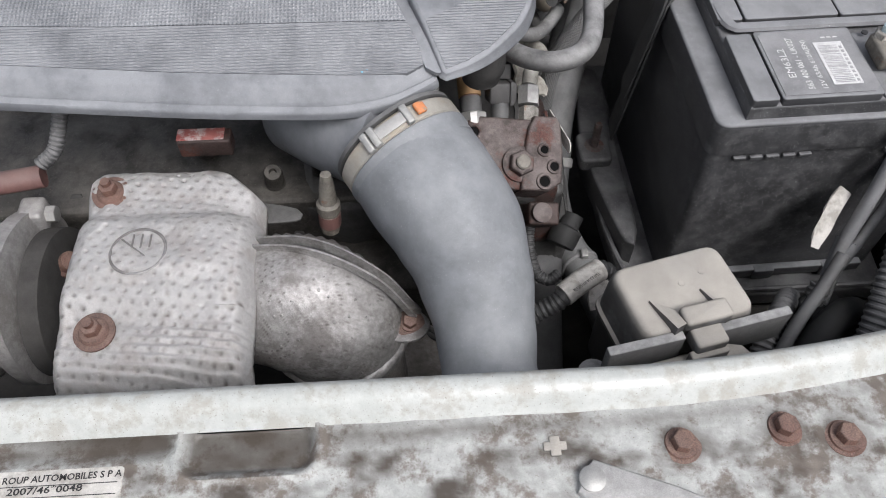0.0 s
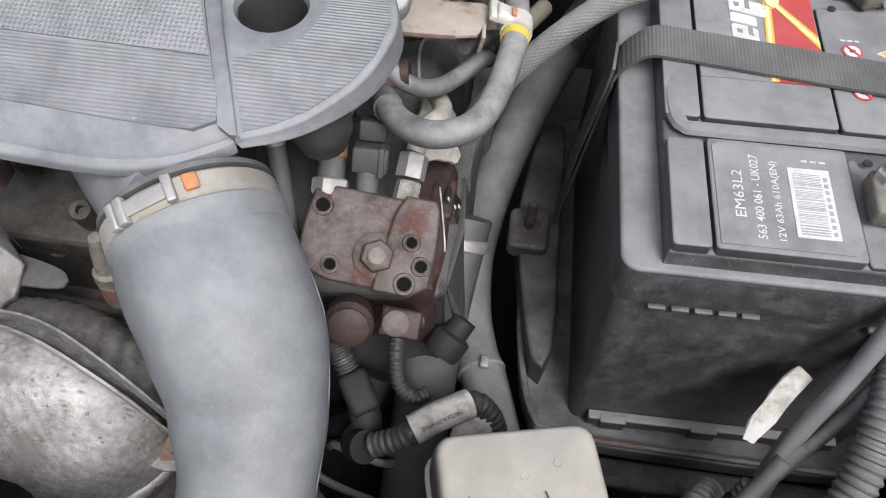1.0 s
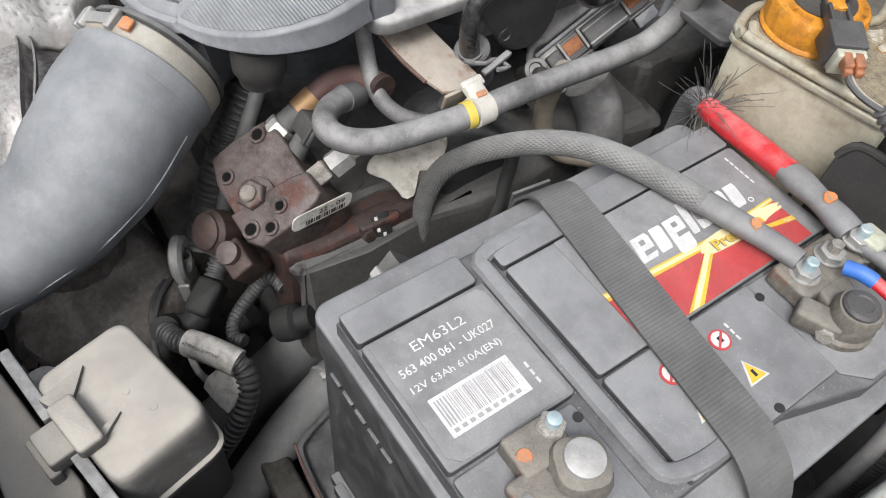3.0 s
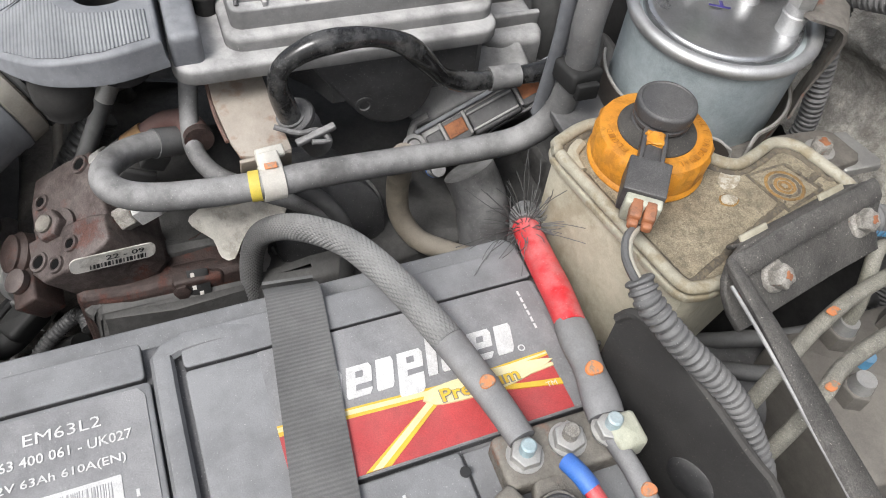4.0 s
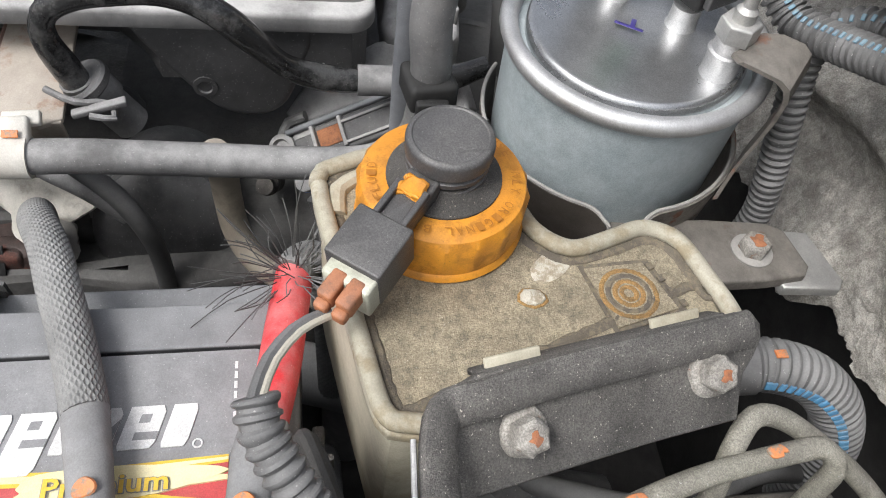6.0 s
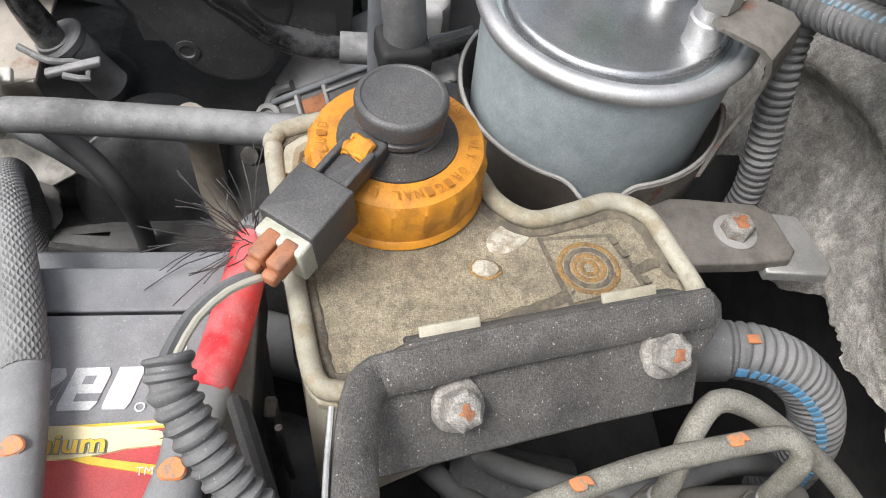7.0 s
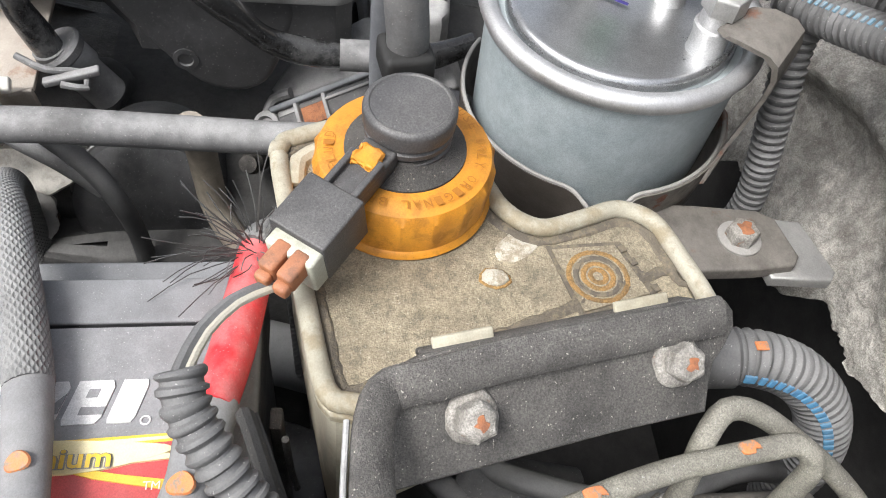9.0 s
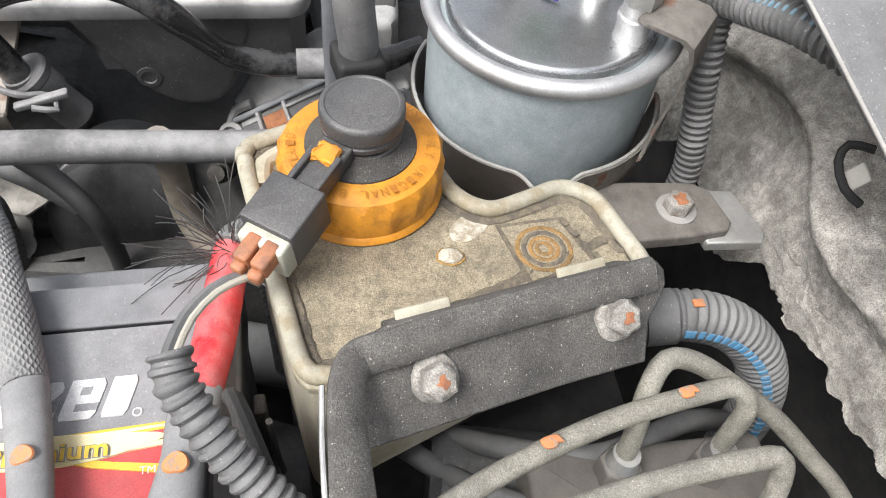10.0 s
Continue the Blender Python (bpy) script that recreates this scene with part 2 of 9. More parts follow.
def pimpled(mat, scale, size, strength, distance):
    """Adds small scattered blisters to a material."""
    nt = mat.node_tree
    N, L = nt.nodes, nt.links
    bsdf = N["Principled BSDF"]
    v = N.new("ShaderNodeTexVoronoi")
    v.inputs["Scale"].default_value = scale
    L.new(N.new("ShaderNodeTexCoord").outputs["Object"], v.inputs["Vector"])
    t = N.new("ShaderNodeMapRange")
    t.interpolation_type = "SMOOTHSTEP"
    t.inputs["From Min"].default_value, t.inputs["From Max"].default_value = size, size * 0.45
    L.new(v.outputs["Distance"], t.inputs["Value"])
    bp = N.new("ShaderNodeBump")
    bp.inputs["Strength"].default_value, bp.inputs["Distance"].default_value = strength, distance
    L.new(t.outputs["Result"], bp.inputs["Height"])
    old = bsdf.inputs["Normal"].links
    if old:
        L.new(old[0].from_socket, bp.inputs["Normal"])
    L.new(bp.outputs[0], bsdf.inputs["Normal"])
    return mat


BLACK = (0.018, 0.018, 0.019)
M_PLASTIC = surf("black_plastic", (0.024, 0.024, 0.025), (0.04, 0.04, 0.041), 0.5, dust=0.4, specks=0.5, dust_col=(0.33, 0.327, 0.325), mottle=0.6, dmin=0.2)
M_PLASTIC_DUSTY = surf("dusty_black_plastic", (0.06, 0.06, 0.06), (0.10, 0.10, 0.10), 0.6, dust=0.95, dust_col=(0.49, 0.485, 0.475), specks=0.3, mottle=0.7, dmin=0.35, stain=0.3, stain_col=(0.10, 0.098, 0.095), stain_scale=30.0)
M_COVER = surf("grey_moulded_plastic", (0.085, 0.09, 0.10), (0.13, 0.136, 0.147), 0.38, dust=0.62, specks=0.25, dust_col=(0.40, 0.41, 0.425), mottle=0.7, dmin=0.35, scale=28, grit=0.08)
M_COVER_LINES = ribbed(surf("lined_grey_plastic", (0.10, 0.106, 0.115), (0.15, 0.156, 0.167), 0.42, dust=0.6, specks=0.1, dust_col=(0.39, 0.40, 0.412), scale=24, mottle=0.7, dmin=0.4, grit=0.05), "lines", 180, 0.75, 0.0008)
M_COVER_DOTS = ribbed(surf("dotted_grey_plastic", (0.10, 0.106, 0.115), (0.15, 0.156, 0.167), 0.42, dust=0.6, specks=0.1, dust_col=(0.41, 0.42, 0.43), scale=24, mottle=0.7, dmin=0.4, grit=0.05), "grid", 135, 0.8, 0.0009)
M_HOSE = surf("grey_moulded_hose", (0.110, 0.119, 0.130), (0.176, 0.186, 0.198), 0.46, dust=0.45, specks=0.35, dust_col=(0.440, 0.451, 0.457), bump=0.12, scale=14, grit=0.06, stain=0.35, stain_col=(0.110, 0.116, 0.123), stain_scale=26.0, mottle=0.8, dmin=0.25)
M_RUBBER = surf("grey_black_rubber", (0.07, 0.07, 0.071), (0.12, 0.12, 0.119), 0.55, dust=0.75, specks=0.5, dust_col=(0.40, 0.396, 0.39), stain=0.65, stain_col=(0.06, 0.058, 0.056), stain_scale=24.0, dmin=0.15)
M_RUBBER_DARK = surf("black_rubber", (0.026, 0.026, 0.026), (0.05, 0.05, 0.05), 0.55, dust=0.5, dust_col=(0.3, 0.3, 0.295))
M_GLOSS_CABLE = surf("shiny_black_sheath", (0.014, 0.014, 0.014), (0.022, 0.022, 0.022), 0.12, bump=0.03, stain=0.16, stain_col=(0.30, 0.30, 0.295), stain_scale=60.0, specks=0.15, grit=0.3)
M_RUBBER_MID = surf("dusty_dark_rubber", (0.045, 0.045, 0.045), (0.075, 0.075, 0.074), 0.55, dust=0.6, dust_col=(0.36, 0.358, 0.352), stain=0.4, stain_col=(0.03, 0.03, 0.03), stain_scale=30.0)
M_BATTERY = surf("battery_black_plastic", (0.026, 0.026, 0.028), (0.045, 0.045, 0.048), 0.4, dust=0.76, specks=0.5, dust_col=(0.315, 0.32, 0.327), dust_side=0.02, mottle=0.5, dmin=0.62, scale=40, grit=0.1)
M_CASE = surf("splashed_black_case_plastic", (0.024, 0.024, 0.025), (0.044, 0.044, 0.046), 0.34, dust=0.45, dust_col=(0.30, 0.30, 0.305), dust_side=0.08, specks=1.0, speck_col=(0.45, 0.45, 0.45), mottle=1.0, stain=0.3, stain_col=(0.17, 0.17, 0.17), stain_scale=75.0, scale=30, grit=0.25)
M_LABEL_DARK = surf("dark_label_film", (0.07, 0.07, 0.073), (0.10, 0.10, 0.104), 0.4, dust=0.7, specks=0.4, dust_col=(0.36, 0.36, 0.365))
M_PAINT_WHITE_INK = surf("white_ink", (0.72, 0.72, 0.71), (0.6, 0.6, 0.6), 0.5, grit=0.3, bump=0.0, dust=0.15)
M_RED_INK = surf("red_ink", (0.52, 0.03, 0.035), (0.42, 0.025, 0.03), 0.35, grit=0.3, bump=0.0, dust=0.2)
M_YELLOW_INK = surf("yellow_ink", (0.75, 0.5, 0.03), (0.7, 0.42, 0.03), 0.4, bump=0.0, dust=0.12)
M_PALE_INK = surf("pale_yellow_ink", (0.8, 0.72, 0.45), (0.75, 0.62, 0.3), 0.4, bump=0.0, dust=0.1)
M_GREY_INK = surf("faded_ink", (0.28, 0.28, 0.29), (0.36, 0.36, 0.37), 0.5, bump=0.0, dust=0.2)
M_CREAM_WIRE = surf("cream_wire", (0.5, 0.47, 0.38), (0.42, 0.4, 0.32), 0.5, dust=0.3)
M_BLACK_INK = surf("black_ink", (0.02, 0.02, 0.02), (0.03, 0.03, 0.03), 0.5, bump=0.0)
M_WEB = ribbed(surf("black_webbing", (0.036, 0.036, 0.036), (0.062, 0.062, 0.06), 0.85, dust=0.5, dust_col=(0.23, 0.23, 0.225)), "lines_x", 170, 0.35, 0.0005)
M_BRAID = ribbed(surf("woven_black_braid", (0.055, 0.055, 0.055), (0.10, 0.10, 0.098), 0.7, dust=0.7, dust_col=(0.32, 0.32, 0.31)), "braid", 130, 0.25, 0.0004)
M_SHRINK = surf("grey_shrink_sleeve", (0.10, 0.102, 0.108), (0.15, 0.15, 0.157), 0.55, dust=0.6, stain=0.4, dust_col=(0.36, 0.36, 0.355))
# Pale pink on top is dust and the sleeve's highlight, both as colour.
M_RED = surf("red_rubber_sleeve", (0.66, 0.022, 0.03), (0.52, 0.018, 0.024), 0.42, dust=0.45, dust_col=(0.62, 0.36, 0.35), dmin=0.0, scale=90, dust_side=0.0, specks=0.4, speck_col=(0.75, 0.5, 0.5))
M_BLUE = surf("blue_plastic", (0.02, 0.12, 0.5), (0.03, 0.16, 0.55), 0.45, dust=0.15)
M_BLUE_STRIPE = surf("faded_blue_stripe", (0.04, 0.21, 0.42), (0.07, 0.28, 0.48), 0.6, dust=0.3, stain=0.3)
M_BLUE_WORN = surf("worn_blue_stripe", (0.07, 0.20, 0.30), (0.14, 0.30, 0.40), 0.7, dust=0.5, stain=0.7, stain_col=(0.12, 0.12, 0.12), stain_scale=260.0)
M_STAMP_GRIME = surf("dark_grime_in_the_stamp", (0.09, 0.078, 0.062), (0.14, 0.12, 0.09), 0.9, bump=1.0, stain=0.6, stain_col=(0.22, 0.18, 0.12), stain_scale=320.0)
M_HOOK = surf("brown_dusted_sheet_steel", (0.12, 0.11, 0.097), (0.19, 0.175, 0.155), 0.55, metal=0.3, dust=0.4, dust_col=(0.35, 0.325, 0.29), rust=0.2, stain=0.5, stain_col=(0.06, 0.053, 0.045), stain_scale=70.0, mottle=1.0, dmin=0.2)
M_ORANGE_PAINT = surf("orange_paint_mark", (0.75, 0.22, 0.03), (0.55, 0.16, 0.03), 0.6, bump=0.3, dust=0.25, stain=0.95, stain_col=(0.22, 0.19, 0.14), stain_scale=380.0)
M_YELLOW_PAINT = surf("yellow_paint_mark", (0.75, 0.58, 0.06), (0.62, 0.48, 0.07), 0.55, bump=0.1, dust=0.1)
M_CYAN_PAINT = surf("cyan_paint_mark", (0.1, 0.42, 0.62), (0.15, 0.48, 0.66), 0.6, bump=0.1, dust=0.35)
M_WHITE_PLASTIC = surf("white_plastic", (0.68, 0.67, 0.62), (0.58, 0.56, 0.5), 0.5, dust=0.3, stain=0.3, stain_col=(0.3, 0.25, 0.2))
M_PAPER = surf("dirty_white_paper", (0.62, 0.6, 0.56), (0.5, 0.48, 0.44), 0.8, stain=0.5, stain_col=(0.22, 0.2, 0.17), stain_scale=90)
M_STEEL = surf("zinc_steel", (0.42, 0.42, 0.41), (0.55, 0.55, 0.53), 0.45, metal=0.85, dust=0.4)
M_STEEL_BRIGHT = surf("bright_steel", (0.56, 0.56, 0.56), (0.66, 0.66, 0.66), 0.5, grit=0.25, metal=0.9, bump=0.06, dust=0.2, mottle=0.4, dmin=0.5, dust_col=(0.45, 0.46, 0.46))
M_STEEL_TOP = surf("polished_steel", (0.50, 0.505, 0.51), (0.60, 0.60, 0.60), 0.22, grit=0.3, metal=1.0, bump=0.05, dust=0.22, dmin=0.5, dust_col=(0.42, 0.43, 0.43), mottle=0.4, specks=0.6, scale=25)
M_CAN = surf("galvanised_blue_grey_steel", (0.335, 0.39, 0.405), (0.42, 0.475, 0.49), 0.42, grit=0.25, metal=0.1, bump=0.05, dust=0.15, mottle=0.35, scale=70, specks=0.15)
M_BOLT_RUST = surf("rusted_bolt", (0.115, 0.050, 0.036), (0.17, 0.088, 0.064), 0.8, grit=0.7, metal=0.15, rust=0.25, rust_col=(0.13, 0.048, 0.03), rust_scale=140, bump=0.6, dust=0.22)
M_NUT = surf("weathered_zinc_bolt", (0.30, 0.285, 0.255), (0.42, 0.40, 0.365), 0.8, metal=0.1, rust=0.12, rust_col=(0.36, 0.15, 0.06), rust_scale=170, dust=0.25, dust_col=(0.36, 0.34, 0.31), bump=1.0, bscale=1000, mottle=1.2, stain=0.5, stain_col=(0.17, 0.155, 0.13), stain_scale=260.0, grit=0.6)
M_CLASP = surf("dark_brown_clasp_steel", (0.05, 0.042, 0.037), (0.09, 0.076, 0.066), 0.45, metal=0.3, dust=0.2, dust_col=(0.3, 0.28, 0.25), stain=0.4)
M_WIPED = surf("wiped_cream_plastic", (0.42, 0.395, 0.32), (0.52, 0.49, 0.41), 0.7, stain=0.85, stain_col=(0.26, 0.21, 0.14), stain_scale=260.0, bump=0.8, bscale=900)
M_RUST_ORANGE = surf("orange_rust", (0.32, 0.115, 0.05), (0.44, 0.19, 0.09), 0.85, bump=0.8, stain=0.7, stain_col=(0.17, 0.08, 0.05), stain_scale=200.0)
M_PUMP = surf("rusty_cast_iron", (0.088, 0.064, 0.059), (0.135, 0.110, 0.103), 0.5, grit=0.3, metal=0.35, rust=0.3, rust_col=(0.12, 0.043, 0.031), rust_scale=38.0, mottle=1.3, stain=0.65, stain_col=(0.032, 0.024, 0.022), stain_scale=40.0, bump=0.9, bscale=420, dust=0.20, dust_col=(0.34, 0.31, 0.29), dmin=0.0, scale=42)
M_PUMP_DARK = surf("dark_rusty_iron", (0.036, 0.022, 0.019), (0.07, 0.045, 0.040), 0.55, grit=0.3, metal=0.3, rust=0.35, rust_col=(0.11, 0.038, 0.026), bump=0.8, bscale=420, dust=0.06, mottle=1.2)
M_ENGINE = surf("oily_cast_metal", (0.04, 0.037, 0.033), (0.085, 0.078, 0.07), 0.42, metal=0.3, dust=0.3, dust_col=(0.27, 0.25, 0.22), bump=1.0, bscale=380, stain=0.65, stain_col=(0.022, 0.02, 0.018), mottle=1.2, specks=0.8, speck_col=(0.30, 0.27, 0.23), dmin=0.0)
M_GEARBOX = surf("dirty_cast_aluminium", (0.28, 0.26, 0.235), (0.40, 0.375, 0.345), 0.55, metal=0.2, dust=0.5, dust_col=(0.33, 0.30, 0.27), bump=0.9, bscale=380, stain=0.55, stain_col=(0.06, 0.054, 0.048), mottle=1.2, dmin=0.1)
# Near-black without sheen, the shade inside holes put into colour.
M_HOLE = surf("hole_shade_black", (0.006, 0.006, 0.006), (0.010, 0.010, 0.010), 0.95, bump=0.0, spec=0.05)
# Black plastic; on parts below the pump the colour also holds the shade there.
M_BLACK_SHADE = surf("black_plastic_and_pump_shade", (0.010, 0.010, 0.010), (0.022, 0.022, 0.022), 0.6, dust=0.08, dust_col=(0.2, 0.2, 0.19), spec=0.25)
# Black plastic; in the cover's opening it also carries the shade of the well.
M_DEEP = surf("black_plastic_and_well_shade", (0.02, 0.02, 0.02), (0.035, 0.034, 0.034), 0.6, dust=0.28, dust_col=(0.25, 0.24, 0.23))
# Dark metal; on the lower bulkhead and hose bore it carries their shade.
M_BLOCK_DARK = surf("dark_metal_and_depth_shade", (0.025, 0.0245, 0.024), (0.046, 0.0445, 0.043), 0.8, dust=0.1, bump=0.6, spec=0.25)
M_BLOCK_DUSTY = surf("dusty_engine_metal", (0.04, 0.039, 0.037), (0.07, 0.068, 0.066), 0.7, dust=0.28, dust_col=(0.25, 0.245, 0.235), bump=0.7, bscale=300, mottle=1.1, stain=0.5, stain_col=(0.018, 0.018, 0.018))
M_SHIELD = surf("aluminised_heat_shield", (0.80, 0.785, 0.765), (0.89, 0.88, 0.865), 0.42, metal=0.1, dust=0.25, dust_col=(0.74, 0.725, 0.71), mottle=0.9, stain=0.40, stain_col=(0.42, 0.36, 0.32), stain_scale=45.0, bump=0.4, bscale=350, grit=0.2)
M_ELBOW = surf("stained_aluminised_steel", (0.26, 0.25, 0.242), (0.37, 0.36, 0.35), 0.42, metal=0.4, dust=0.15, dust_col=(0.40, 0.385, 0.37), stain=0.65, stain_col=(0.10, 0.086, 0.078), stain_scale=34.0, bump=0.4, bscale=350, mottle=1.1, grit=0.2)
pimpled(M_SHIELD, 150, 0.16, 0.35, -0.0008)
pimpled(M_ELBOW, 170, 0.17, 0.6, 0.0010)
M_TURBO = surf("pale_cast_aluminium", (0.33, 0.32, 0.31), (0.44, 0.43, 0.42), 0.5, metal=0.45, dust=0.25, stain=0.35, stain_col=(0.14, 0.12, 0.10), bump=0.6, bscale=400, mottle=0.8)
M_ALU = surf("dull_aluminium", (0.5, 0.5, 0.49), (0.62, 0.62, 0.61), 0.5, metal=0.7, dust=0.35, stain=0.3, bump=0.5)
M_BRASS = surf("brass_sleeve", (0.5, 0.3, 0.13), (0.42, 0.24, 0.12), 0.5, metal=0.5, dust=0.2)
M_FADED = surf("faded_red_film", (0.30, 0.07, 0.06), (0.42, 0.16, 0.14), 0.35, stain=0.8, stain_col=(0.60, 0.57, 0.55), stain_scale=110.0)
M_PURPLE = surf("brown_fuel_elbow", (0.12, 0.05, 0.045), (0.16, 0.075, 0.065), 0.55, dust=0.25)
M_CLAMP = surf("yellowed_clamp_band", (0.40, 0.375, 0.32), (0.48, 0.46, 0.41), 0.45, metal=0.5, dust=0.3, stain=0.35, stain_col=(0.4, 0.26, 0.1))
M_BEIGE = surf("dusty_plated_bracket", (0.27, 0.23, 0.19), (0.36, 0.32, 0.27), 0.7, metal=0.2, rust=0.3, rust_col=(0.25, 0.12, 0.06), dust=0.6, dust_col=(0.45, 0.41, 0.36))
M_WHITE_BODY = surf("dirty_white_car_paint", (0.50, 0.51, 0.49), (0.41, 0.42, 0.40), 0.4, stain=0.95, stain_col=(0.15, 0.125, 0.105), stain_scale=55, dust=0.1, mottle=1.0, specks=0.9, speck_col=(0.15, 0.11, 0.08), bump=0.1)


def darkened(mat, col):
    """Lays a dark colour over a material where the mesh carries a grime value."""
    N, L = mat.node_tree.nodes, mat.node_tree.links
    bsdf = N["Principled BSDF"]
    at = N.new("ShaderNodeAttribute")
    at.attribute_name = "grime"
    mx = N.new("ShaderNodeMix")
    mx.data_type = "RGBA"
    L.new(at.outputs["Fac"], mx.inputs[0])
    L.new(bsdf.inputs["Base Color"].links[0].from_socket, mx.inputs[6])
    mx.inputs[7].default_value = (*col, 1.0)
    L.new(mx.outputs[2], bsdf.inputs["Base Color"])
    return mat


darkened(M_WHITE_BODY, (0.060, 0.048, 0.037))
# On shield and elbow the grime value is a dark tone in the pits.
darkened(M_SHIELD, (0.16, 0.135, 0.115))
darkened(M_ELBOW, (0.06, 0.05, 0.043))
M_WHITE_RAIL = surf("white_car_paint", (0.50, 0.515, 0.49), (0.44, 0.455, 0.43), 0.3, grit=0.06, stain=0.45, stain_col=(0.27, 0.235, 0.185), stain_scale=70, bump=0.03, specks=0.9, speck_col=(0.16, 0.14, 0.11), mottle=0.35)
M_CREAM_BOX = surf("cream_dusted_plastic", (0.05, 0.05, 0.05), (0.085, 0.084, 0.082), 0.6, dust=0.95, dust_col=(0.47, 0.44, 0.39), dust_side=0.05, dmin=0.72, stain=0.3, stain_col=(0.30, 0.31, 0.32), stain_scale=30.0, mottle=0.8, scale=22, grit=0.1)
M_RESERVOIR = surf("yellowed_translucent_plastic", (0.36, 0.335, 0.255), (0.45, 0.42, 0.33), 0.5, stain=0.5, stain_col=(0.22, 0.18, 0.11), stain_scale=25.0, bump=0.1, specks=0.1, speck_col=(0.2, 0.17, 0.11))
M_RES_RIM = surf("soiled_cream_rim", (0.322, 0.299, 0.230), (0.396, 0.373, 0.299), 0.55, stain=0.7, stain_col=(0.221, 0.175, 0.101), stain_scale=70.0, bump=0.2, specks=0.4, speck_col=(0.184, 0.156, 0.101))
M_RUST_GRIT = surf("rust_brown_grit", (0.26, 0.15, 0.055), (0.36, 0.22, 0.08), 0.9, bump=1.0, bscale=900, stain=0.5, stain_col=(0.12, 0.09, 0.05), stain_scale=200.0, grit=0.6)
M_RES_TOP = surf("grime_covered_plastic", (0.216, 0.176, 0.114), (0.299, 0.255, 0.172), 0.85, stain=0.7, stain_col=(0.097, 0.079, 0.051), stain_scale=300, dust=0.3, dust_col=(0.396, 0.352, 0.264), specks=0.45, speck_col=(0.581, 0.537, 0.440), bump=1.0, bscale=900, grit=0.6)
M_CAP = surf("orange_cap_plastic", (0.64, 0.275, 0.022), (0.55, 0.215, 0.017), 0.45, dust=0.1, dust_col=(0.40, 0.24, 0.08), dmin=0.1, mottle=0.3, stain=0.5, stain_col=(0.26, 0.11, 0.018), stain_scale=120, bump=0.15, specks=0.5, speck_col=(0.2, 0.1, 0.03))
# Cap orange made darker, the relief shade of the letters put into colour.
M_CAP_TEXT = surf("shade_dark_cap_lettering", (0.42, 0.17, 0.016), (0.33, 0.125, 0.012), 0.5, bump=0.1)
M_SENSOR = surf("black_sensor_plastic", (0.034, 0.034, 0.036), (0.05, 0.05, 0.053), 0.42, dust=0.18, grit=0.5, specks=0.15, mottle=0.3, dmin=0.5)
M_SENSOR_GRIT = surf("gritty_black_rubber", (0.025, 0.024, 0.022), (0.045, 0.042, 0.038), 0.85, dust=0.12, specks=0.6, speck_col=(0.3, 0.27, 0.21), bump=1.0, bscale=900, grit=0.6)
M_CONN_PALE = surf("pale_green_connector", (0.45, 0.46, 0.36), (0.5, 0.5, 0.42), 0.55, stain=0.3)
M_CONN_BROWN = surf("brown_connector_insert", (0.38, 0.145, 0.06), (0.31, 0.11, 0.045), 0.6, dust=0.1, stain=0.4, stain_scale=180.0)
M_BRACKET = surf("textured_black_steel", (0.03, 0.029, 0.028), (0.052, 0.05, 0.048), 0.5, mottle=0.8, dmin=0.35, dust=0.34, dust_col=(0.34, 0.32, 0.29), specks=1.0, speck_col=(0.46, 0.43, 0.38), bump=1.2, bscale=1000, stain=0.4, stain_col=(0.015, 0.015, 0.015), stain_scale=60.0, grit=0.8)
M_SHIELD_BLACK = surf("rough_black_shield_plastic", (0.022, 0.021, 0.021), (0.036, 0.035, 0.034), 0.75, dust=0.12, specks=0.6, speck_col=(0.22, 0.2, 0.17), bump=0.8, bscale=900)
M_SCUTTLE = surf("speckled_black_plastic", (0.045, 0.045, 0.047), (0.075, 0.075, 0.078), 0.42, dust=0.42, dust_col=(0.31, 0.31, 0.305), specks=0.9, speck_col=(0.45, 0.45, 0.45), bump=0.4, mottle=0.9)
M_PIPE = surf("olive_coated_brake_pipe", (0.21, 0.20, 0.165), (0.28, 0.27, 0.22), 0.75, dust=0.35, specks=0.9, bump=1.0, bscale=1100, mottle=0.9, grit=0.6)
M_ABS = surf("dusty_aluminium_block", (0.10, 0.092, 0.082), (0.155, 0.145, 0.128), 0.75, metal=0.2, dust=0.4, dust_col=(0.27, 0.25, 0.22))
M_FELT = surf("grey_felt", (0.40, 0.375, 0.335), (0.60, 0.565, 0.51), 0.98, scale=45, mottle=1.0, bump=1.6, bscale=420, stain=0.45, stain_col=(0.17, 0.157, 0.14), stain_scale=60.0, spec=0.1, specks=0.6, speck_col=(0.75, 0.72, 0.66), grit=0.7)
M_PALE_METAL = surf("dusty_grey_bracket", (0.22, 0.21, 0.195), (0.30, 0.29, 0.27), 0.65, metal=0.2, dust=0.45, dust_col=(0.42, 0.405, 0.385), rust=0.15)
M_CONDUIT = surf("dusty_black_conduit", (0.045, 0.045, 0.045), (0.08, 0.08, 0.08), 0.5, dust=0.45, specks=0.5, dust_col=(0.36, 0.358, 0.352))
# Darker copy of the conduit for low places, their shade in its colour.
M_CONDUIT_DARK = surf("low_conduit_shade", (0.026, 0.026, 0.026), (0.048, 0.048, 0.048), 0.5, dust=0.12, specks=0.3, dust_col=(0.30, 0.30, 0.295))
